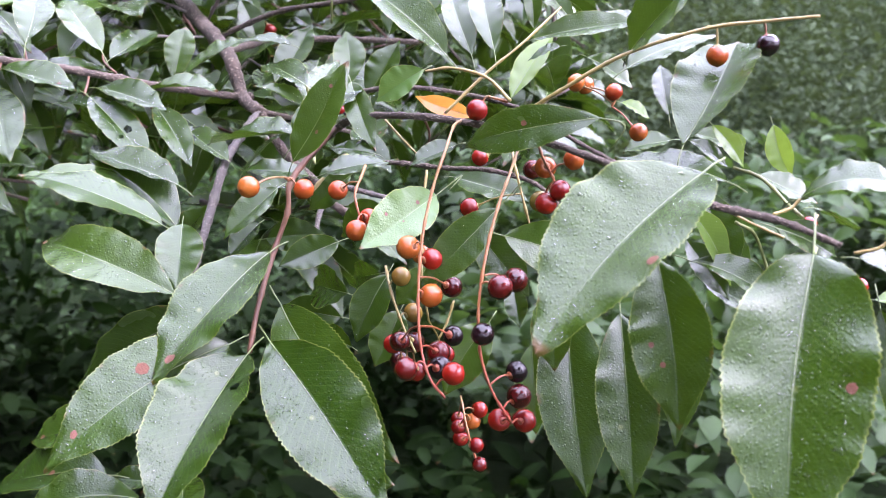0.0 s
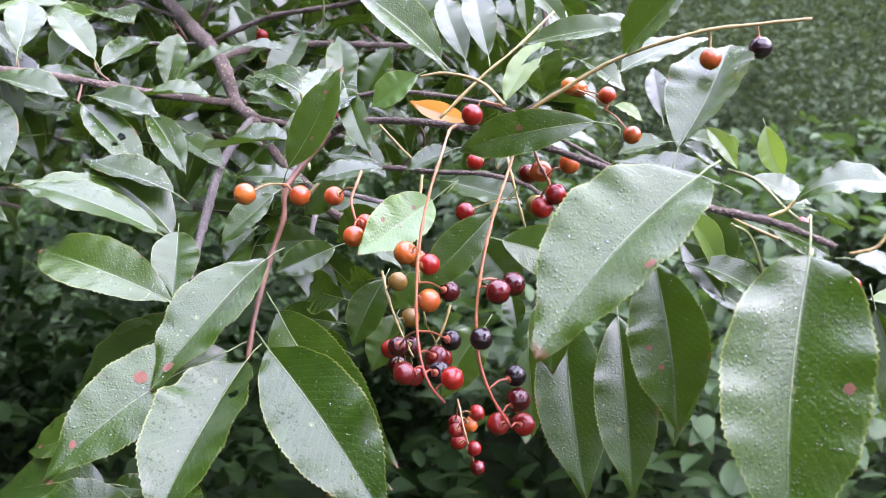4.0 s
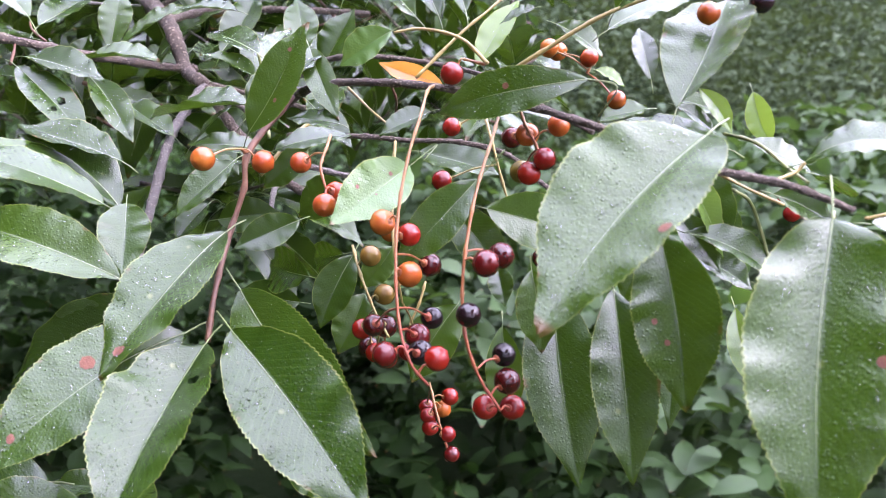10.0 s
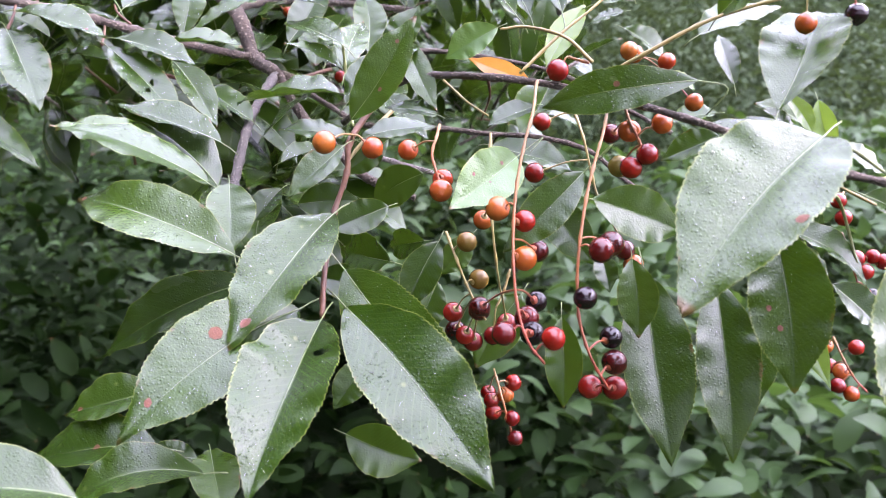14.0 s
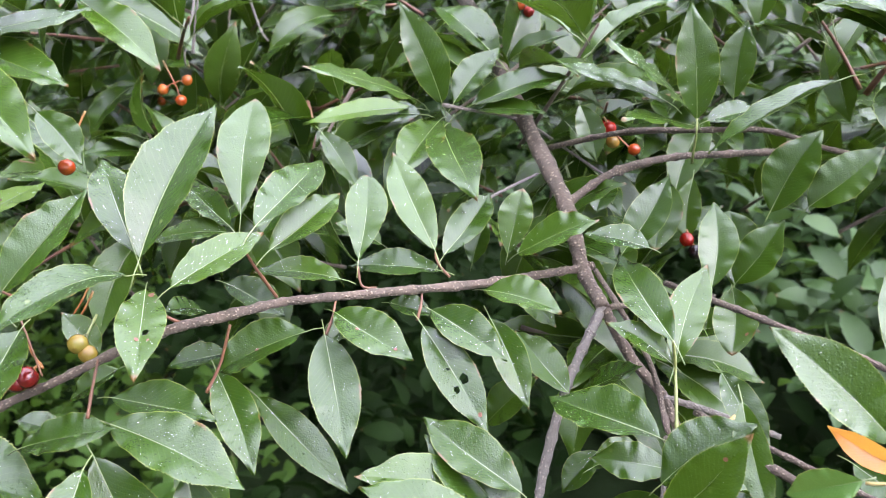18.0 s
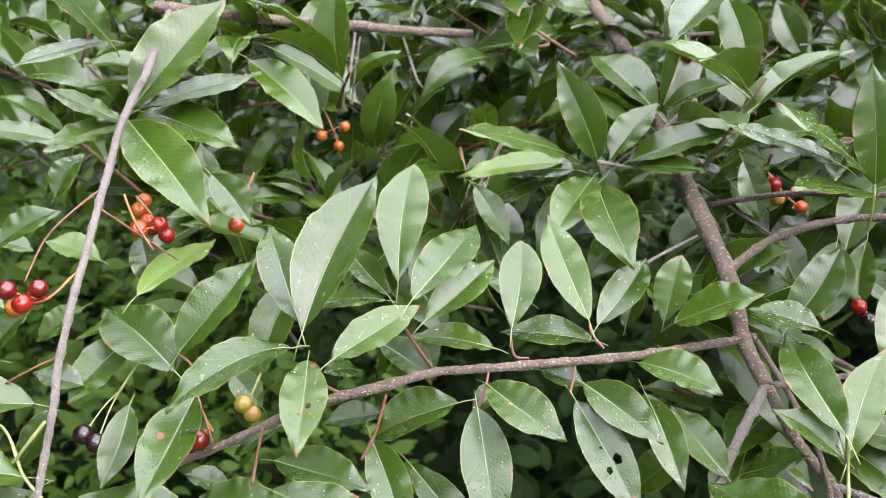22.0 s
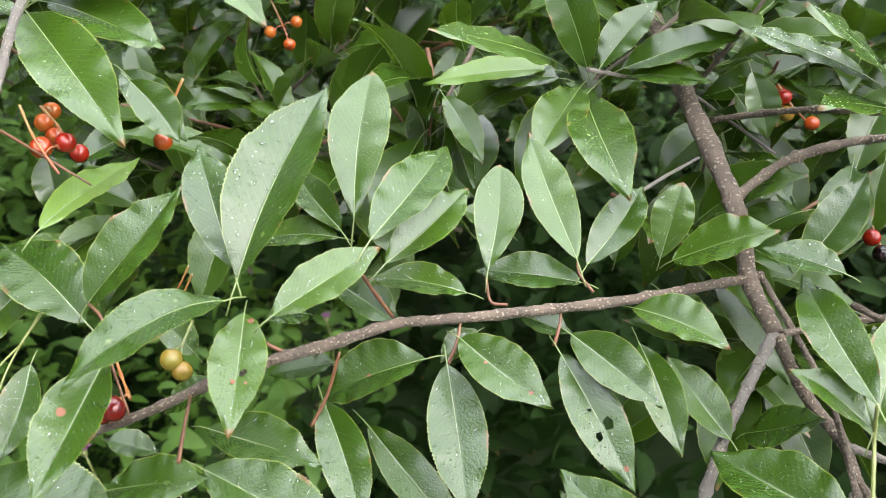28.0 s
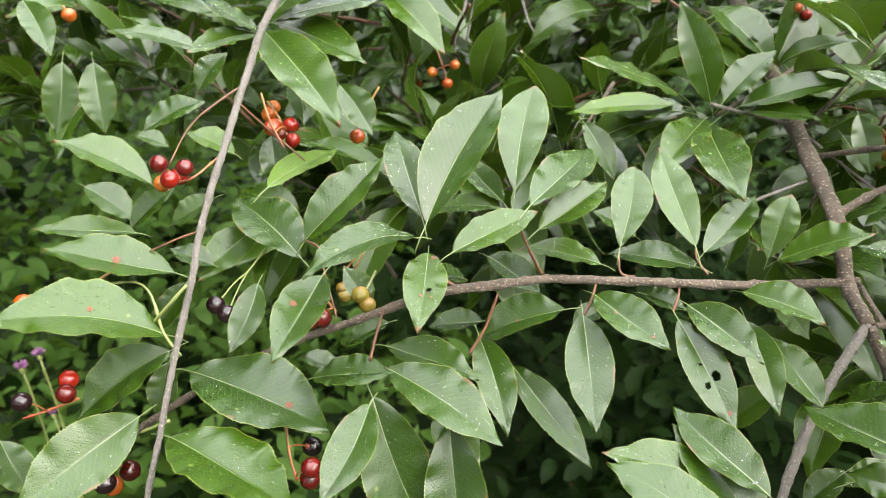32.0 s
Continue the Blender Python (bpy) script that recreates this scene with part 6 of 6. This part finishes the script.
leaf(leaning, (-0.2806, 0.4439, 1.3285), (-0.2483, 0.4415, 1.316), 0.0194, (0.33, -0.26, 0.91), 29, 0.03, drops=85)
leaf(leaning, (-0.284, 0.4268, 1.3219), (-0.2878, 0.4055, 1.3319), 0.0134, (0.56, 0.27, 0.79), 21, 0.03, drops=85)
leaf(leaning, (-0.3246, 0.4001, 1.308), (-0.3421, 0.4006, 1.3267), 0.0143, (0.66, -0.4, 0.63), 29, 0.03, drops=85)
leaf(leaning, (-0.3092, 0.3544, 1.2984), (-0.3281, 0.348, 1.3041), 0.0116, (0.33, -0.14, 0.93), 29, 0.03, drops=85)
leaf(leaning, (-0.2821, 0.3877, 1.2895), (-0.3, 0.3748, 1.281), 0.0132, (-0.12, -0.43, 0.9), 29, 0.03, drops=85)
leaf(leaning, (-0.2641, 0.3686, 1.282), (-0.2332, 0.3543, 1.2714), 0.0198, (0.18, -0.3, 0.94), 29, 0.03, drops=85)
leaf(leaning, (-0.0963, 0.4217, 1.2718), (-0.0735, 0.4354, 1.2769), 0.0152, (-0.05, -0.28, 0.96), 29, 0.03, drops=85)
leaf(leaning, (-0.0552, 0.5041, 1.3), (-0.067, 0.5252, 1.3052), 0.0124, (-0.07, -0.27, 0.96), 29, 0.03, drops=85)
leaf(leaning, (-0.2213, 0.4618, 1.3056), (-0.2311, 0.4421, 1.2999), 0.0128, (0.09, -0.32, 0.94), 29, 0.03, drops=85)
leaf(leaning, (-0.2683, 0.3263, 1.3136), (-0.2349, 0.3218, 1.2481), 0.0303, (0.66, -0.65, 0.38), 25, 0.03, drops=85)
leaf(leaning, (-0.2393, 0.3397, 1.3027), (-0.2189, 0.3188, 1.243), 0.0262, (0.49, -0.76, 0.43), 30, 0.03, drops=85)
leaf(hanging, (-0.4265, 0.448, 1.4344), (-0.336, 0.4002, 1.4022), 0.0300, (0.18, -0.29, 0.94), 25, 0.03, drops=30)
leaf(hanging, (-0.4213, 0.453, 1.4395), (-0.3777, 0.5039, 1.4501), 0.0267, (0.06, -0.25, 0.97), 7, 0.03, drops=85)
leaf(hanging, (-0.4289, 0.4466, 1.4337), (-0.4519, 0.4219, 1.4564), 0.0228, (0.55, 0.23, 0.81), 9, 0.03, drops=85)
leaf(hanging, (-0.4296, 0.4458, 1.433), (-0.4398, 0.4026, 1.4293), 0.0200, (0.28, -0.15, 0.95), 16, 0.03, drops=85)
leaf(hanging, (-0.4269, 0.4607, 1.4358), (-0.3702, 0.4675, 1.4175), 0.0292, (0.32, -0.23, 0.92), 21, 0.03, drops=85)
leaf(hanging, (-0.4407, 0.5069, 1.3883), (-0.3902, 0.4894, 1.3617), 0.0222, (0.33, -0.37, 0.87), 25, 0.03, drops=85)
leaf(hanging, (-0.4051, 0.5275, 1.4514), (-0.3486, 0.5137, 1.4158), 0.0246, (0.41, -0.41, 0.81), 29, 0.03)
leaf(hanging, (-0.4224, 0.4485, 1.4404), (-0.3958, 0.5048, 1.4884), 0.0332, (0.35, -0.7, 0.62), 33, 0.03, drops=85)
leaf(hanging, (-0.4272, 0.4487, 1.4751), (-0.4372, 0.4144, 1.5201), 0.0322, (0.88, 0.26, 0.4), 19, 0.03, drops=85)
leaf(hanging, (-0.4294, 0.448, 1.4761), (-0.4363, 0.3947, 1.4731), 0.0158, (0.29, -0.09, 0.95), 12, 0.03, drops=85)
leaf(hanging, (-0.3929, 0.3833, 1.3848), (-0.4158, 0.3737, 1.3957), 0.0152, (0.49, -0.22, 0.84), 29, 0.03, drops=85, look_like='yel')
leaf(hanging, (-0.3496, 0.2916, 1.337), (-0.3863, 0.239, 1.3574), 0.0339, (0.41, 0.07, 0.91), 25, 0.08, drops=85, spots=[(.2, .45, 0.016)])
leaf(hanging, (-0.3659, 0.315, 1.3523), (-0.4087, 0.2818, 1.3678), 0.0247, (0.39, -0.07, 0.92), 29, 0.03, drops=85, spots=[(.1, .45, 0.026)])
leaf(hanging, (-0.3904, 0.3292, 1.3856), (-0.4232, 0.3064, 1.4083), 0.0220, (0.57, 0, 0.82), 29, 0.03, drops=85)
leaf(hanging, (-0.4003, 0.3234, 1.3618), (-0.4323, 0.2929, 1.3687), 0.0156, (0.31, -0.11, 0.94), 25, 0.03, drops=85)
leaf(hanging, (-0.4026, 0.3232, 1.3642), (-0.3896, 0.3401, 1.3804), 0.0140, (0.1, -0.73, 0.68), 29, 0.03, drops=85)
leaf(hanging, (-0.3518, 0.2739, 1.3056), (-0.3628, 0.2193, 1.2899), 0.0270, (0.66, -0.33, 0.68), 22, 0.03, drops=85)
leaf(hanging, (-0.3538, 0.296, 1.3256), (-0.3742, 0.2584, 1.3042), 0.0253, (0.17, -0.55, 0.82), 29, 0.03, drops=85)
leaf(hanging, (-0.3282, 0.2701, 1.306), (-0.2653, 0.2728, 1.2944), 0.0400, (0.17, 0.20, 0.96), 17, 0.03, drops=85)
leaf(leaning, (-0.2483, 0.3005, 1.3312), (-0.2413, 0.2603, 1.3153), 0.0164, (0.33, -0.3, 0.9), 29, 0.03, drops=85)
leaf(hanging, (-0.4149, 0.3482, 1.4029), (-0.3927, 0.3691, 1.415), 0.0164, (0.11, -0.58, 0.81), 25, 0.03, drops=85)
leaf(hanging, (-0.4122, 0.3823, 1.4149), (-0.4035, 0.3972, 1.4324), 0.0138, (0.32, -0.8, 0.51), 29, 0.03, drops=85)
leaf(hanging, (-0.4712, 0.4388, 1.4224), (-0.5189, 0.4133, 1.4337), 0.0233, (0.27, -0.07, 0.96), 10, 0.03)
leaf(hanging, (-0.6108, 0.4649, 1.3984), (-0.5941, 0.4518, 1.3519), 0.0245, (0.74, -0.52, 0.42), 29, 0.03)
leaf(hanging, (-0.6292, 0.4532, 1.399), (-0.6226, 0.433, 1.3518), 0.0244, (0.75, -0.56, 0.35), 29, 0.03)
leaf(hanging, (-0.5635, 0.3932, 1.4515), (-0.5245, 0.3786, 1.4243), 0.0179, (0.46, -0.31, 0.83), 29, 0.03)
leaf(hanging, (-0.477, 0.3519, 1.3632), (-0.4505, 0.3603, 1.3457), 0.0184, (0.58, -0.19, 0.79), 29, 0.03)
leaf(hanging, (-0.4022, 0.3747, 1.3623), (-0.419, 0.357, 1.3496), 0.0154, (0.07, -0.62, 0.78), 29, 0.03, drops=85)
leaf(hanging, (-0.3756, 0.3107, 1.306), (-0.3738, 0.2993, 1.2819), 0.0142, (0.61, -0.7, 0.37), 29, 0.03, drops=85)
leaf(hanging, (-0.376, 0.3279, 1.3397), (-0.3848, 0.311, 1.3184), 0.0133, (0.28, -0.81, 0.52), 29, 0.03, drops=85)
leaf(hanging, (-0.3737, 0.344, 1.3425), (-0.3935, 0.3351, 1.3506), 0.0130, (0.45, -0.21, 0.87), 29, 0.03, drops=85)
leaf(hanging, (-0.4352, 0.2549, 1.2744), (-0.4168, 0.2542, 1.2497), 0.0173, (0.78, -0.2, 0.59), 29, 0.03, drops=85)
leaf(hanging, (-0.3908, 0.4086, 1.3881), (-0.3832, 0.4008, 1.3634), 0.0151, (0.64, -0.65, 0.41), 29, 0.03, drops=85)
leaf(hanging, (-0.3724, 0.4449, 1.4094), (-0.3517, 0.4451, 1.3838), 0.0184, (0.68, -0.5, 0.54), 29, 0.03)
leaf(hanging, (-0.4759, 0.3887, 1.3822), (-0.4587, 0.3967, 1.3758), 0.0112, (0.43, -0.25, 0.87), 29, 0.03)
leaf(fruiting, (0.0952, 0.3608, 1.3178), (0.0969, 0.3863, 1.3386), 0.0101, (-0.18, -0.62, 0.77), 29, 0.03)
leaf(fruiting, (0.0978, 0.3382, 1.3097), (0.113, 0.3353, 1.2994), 0.0086, (0.32, -0.67, 0.67), 25, 0.03)
leaf(fruiting, (0.1068, 0.3394, 1.3158), (0.1191, 0.3351, 1.2994), 0.0079, (0.04, -0.96, 0.28), 29, 0.03, look_like='yel')
leaf(fruiting, (0.1213, 0.3245, 1.2981), (0.1437, 0.3212, 1.2875), 0.0138, (0.27, -0.6, 0.75), 21, 0.03)
leaf(fruiting, (0.0965, 0.3292, 1.2712), (0.1097, 0.3138, 1.2513), 0.0131, (-0.04, -0.8, 0.6), 29, 0.03)
leaf(fruiting, (0.1025, 0.3256, 1.2567), (0.1217, 0.3119, 1.245), 0.0147, (0.05, -0.61, 0.79), 29, 0.03)
leaf(fruiting, (0.104, 0.3213, 1.2825), (0.1185, 0.3155, 1.2599), 0.0104, (0.16, -0.92, 0.34), 29, 0.03)
leaf(fruiting, (0.1151, 0.2906, 1.2845), (0.1417, 0.2971, 1.272), 0.0125, (0.39, -0.83, 0.4), 29, 0.03)
leaf(fruiting, (-0.1132, 0.3667, 1.2707), (-0.1099, 0.3405, 1.2475), 0.0197, (0.2, -0.64, 0.74), 29, 0.03)
leaf(fruiting, (-0.0245, 0.3782, 1.2448), (-0.0391, 0.3687, 1.2153), 0.0171, (-0.10, -0.90, 0.28), 29, 0.03)
leaf(fruiting, (-0.0468, 0.3824, 1.2593), (-0.0734, 0.3728, 1.2498), 0.0147, (-0.14, -0.90, 0.31), 29, 0.03)
leaf(fruiting, (0.0918, 0.345, 1.2506), (0.0822, 0.3409, 1.232), 0.0119, (-0.36, -0.85, 0.38), 29, 0.03)
leaf(fruiting, (0.1253, 0.3566, 1.3039), (0.104, 0.3589, 1.3108), 0.0099, (0.15, -0.71, 0.69), 29, 0.03)


# ---- small pink flowers in the weeds ----
PETAL = plain("pink_petal", (0.10, 0.03, 0.08), (0.16, 0.065, 0.14), 0.6, 300, 0.0002)


def pink_flower(place, size, seed):
    """A small thistle-like head on a thin stem."""
    rng = random.Random(seed)
    thing = tagged(new("pink_flower"), "small pink wild flower on a thin green stem", "flower", "pink flowers in the weeds")
    thing.matrix_basis = Matrix.Translation(Vector(place))
    verts, faces = [], []
    line = smooth_line([(0, 0, 0), (0.004, 0.004, -0.07), (-0.006, 0.01, -0.16), (0.0, 0.02, -0.30)], 4)
    tube_data(line, [0.0011] * len(line), 6, verts, faces, 0.2)
    under(new("stem", mesh_of("stem", verts, faces, STEM["grn"])), thing)
    verts, faces = [], []
    tube_data([Vector((0, 0, z * size)) for z in (-0.5, -0.25, 0.1, 0.35)], [0.1 * size, 0.32 * size, 0.34 * size, 0.2 * size], 9, verts, faces, 0.2)
    under(new("bud", mesh_of("bud", verts, faces, STEM["grn"])), thing)
    verts, faces = [], []
    for k in range(26):
        a, lift = k * 2.4, rng.uniform(0.35, 1.1)
        out = Vector((math.cos(a), math.sin(a), 0))
        tip = (out * math.cos(lift) + Vector((0, 0, math.sin(lift)))) * size * rng.uniform(0.8, 1.1) + Vector((0, 0, 0.25 * size))
        root = out * 0.15 * size + Vector((0, 0, 0.3 * size))
        tube_data(smooth_line([root, root.lerp(tip, 0.6) + Vector((0, 0, 0.1 * size)), tip], 2), [0.05 * size, 0.07 * size, 0.09 * size, 0.05 * size, 0.02 * size], 5, verts, faces)
    under(new("petals", mesh_of("petals", verts, faces, PETAL)), thing)


pink_flower((-0.7782, 0.4655, 1.1095), 0.008, 0)
pink_flower((-0.807, 0.4618, 1.0886), 0.009, 1)
pink_flower((-0.7906, 0.4717, 1.0367), 0.007, 2)
pink_flower((-0.891, 1.2746, 0.6297), 0.012, 3)
pink_flower((-0.6428, 0.5518, 1.0119), 0.009, 4)


# ---- the rest of the shrub, behind ----
def shoot_leaf(seed):
    """One leaf with its rib for the shoots further in, 6 cm long."""
    rng = random.Random(seed)
    wide = rng.uniform(0.38, 0.46)
    at = leaf_surface(0.06, wide * 0.06, rng.uniform(16, 30), rng.uniform(0.02, 0.12), rng.uniform(0.1, 0.5), False, rng)
    segs, half = 22, 3
    verts, uvs, faces = [], [], []
    n = 2 * half + 1
    for i in range(segs + 1):
        for j in range(n):
            u = (j - half) / half
            u = math.copysign(abs(u) ** 2.0, u)
            px, py, pz = at(u, i / segs)
            if abs(u) == 1:
                px *= 0.985 if i % 2 else 1.02
            verts.append((px, py, pz))
            uvs.append((u * 0.5 + 0.5, i / segs))
    for i in range(segs):
        for j in range(n - 1):
            a = i * n + j
            faces.append((a, a + 1, a + n + 1, a + n))
    blade = len(faces)
    line = [Vector((0, -0.0102, -0.003)), Vector((0, -0.0048, -0.0009))] + [Vector((at(0, i / 10)[0], i * 0.006, at(0, i / 10)[2] - 0.00006)) for i in range(11)]
    tube_data(line, [0.00036] * 3 + [0.00033 - 0.000027 * i for i in range(10)], 4, verts, faces)
    uvs += [(0.5, 0.5)] * (len(verts) - len(uvs))
    me = mesh_of("leaf", verts, faces, LEAF, uvs)
    me.materials.append(RIB)
    for poly in me.polygons:
        poly.material_index = 0 if poly.index < blade else 1
    return me


SHOOT_LEAVES = [shoot_leaf(100 + k) for k in range(8)]


def leafy_shoot(place, way, length, count, rng, group):
    """A short twig with alternate leaves fanned round it."""
    thing = tagged(new("leafy_shoot"), "leafy cherry shoot with dark green leaves deeper in the shrub", "shoot", group)
    thing.matrix_basis = Matrix.Translation(place)
    side = Vector((rng.uniform(-1, 1), rng.uniform(-1, 1), 0.2))
    line = smooth_line([way * -length * 0.7, way * -length * 0.1 + side * 0.004, way * length * 0.5], 4)
    verts, faces = [], []
    tube_data(line, [0.0016 - 0.0008 * i / len(line) for i in range(len(line))], 6, verts, faces, 0.2)
    under(new("twig", mesh_of("twig", verts, faces, BARK if rng.random() < 0.6 else STEM["red"])), thing)
    for i in range(count):
        d = way * rng.uniform(0.15, 1.0) + Vector((rng.gauss(0, 0.55), rng.gauss(0, 0.55), rng.gauss(0, 0.5) + rng.uniform(-0.35, 0.2)))
        d.normalize()
        up = Vector((rng.gauss(0, 0.3), -0.12 + rng.gauss(0, 0.3), 1.0))
        up = (up - d * up.dot(d)).normalized()
        m = Matrix((d.cross(up), d, up)).transposed().to_4x4()
        size = rng.uniform(0.045, 0.078)
        m = m @ Matrix.Scale(size / 0.06, 4)
        m.translation = way * rng.uniform(-0.4, 0.5) * length + d * size * 0.17
        le = new("leaf", SHOOT_LEAVES[rng.randrange(8)])
        le.parent = thing
        le.matrix_basis = m
    return thing


def behind(p):
    """Inside the shrub: left of the open meadow, above the dark hollow."""
    return p[0] < 0.02 + 0.12 * p[1] and 1.20 + 0.02 * p[1] < p[2] < 1.33 + 0.20 * p[1]


def shoots(count, y0, y1, seed, group):
    rng = random.Random(seed)
    done = 0
    while done < count:
        p = Vector((rng.uniform(-1.5, 0.3), rng.uniform(y0, y1), rng.uniform(1.1, 1.8)))
        if not behind(p):
            continue
        way = Vector((rng.uniform(-1, 1), rng.uniform(-1, 0.2), rng.uniform(-0.3, 0.7))).normalized()
        leafy_shoot(p, way, rng.uniform(0.05, 0.09), rng.randint(5, 9), rng, group)
        done += 1


shoots(110, 0.58, 0.78, 5, "leafy shoots close behind the branches")
shoots(225, 0.76, 1.15, 6, "leafy shoots in the middle of the shrub")


def spray(count, box, keep, length=(0.055, 0.09)):
    """Leaves of many shoots: where each starts, points, faces, and its length."""
    lo, hi = np.array(box[0]), np.array(box[1])
    c = lo + rs.rand(count * 5, 3) * (hi - lo)
    c = np.array([q for q in c if keep(q)])[:count]
    P, D, U, S = [], [], [], []
    for q in c:
        ax = np.array([rs.uniform(-1, 1), rs.uniform(-1, 0.2), rs.uniform(-0.3, 0.7)])
        ax /= np.linalg.norm(ax)
        for i in range(rs.randint(5, 9)):
            d = ax * rs.uniform(0.1, 1.0) + rs.randn(3) * 0.55
            d[2] += rs.uniform(-0.35, 0.25)
            P.append(q + ax * rs.uniform(-0.03, 0.03))
            D.append(d)
            U.append(np.array([rs.randn() * 0.35, -0.12 + rs.randn() * 0.35, 1.0]))
            S.append(rs.uniform(*length))
    return np.array(P), np.array(D), np.array(U), np.array(S)


p, d, u, s = spray(900, ((-2.2, 1.05, 1.0), (0.4, 2.6, 2.2)), behind)
foliage("far_foliage", p, d, u, s, FILLER, 8, 0.40, "mass of dark green cherry leaves at the back of the shrub", "foliage")
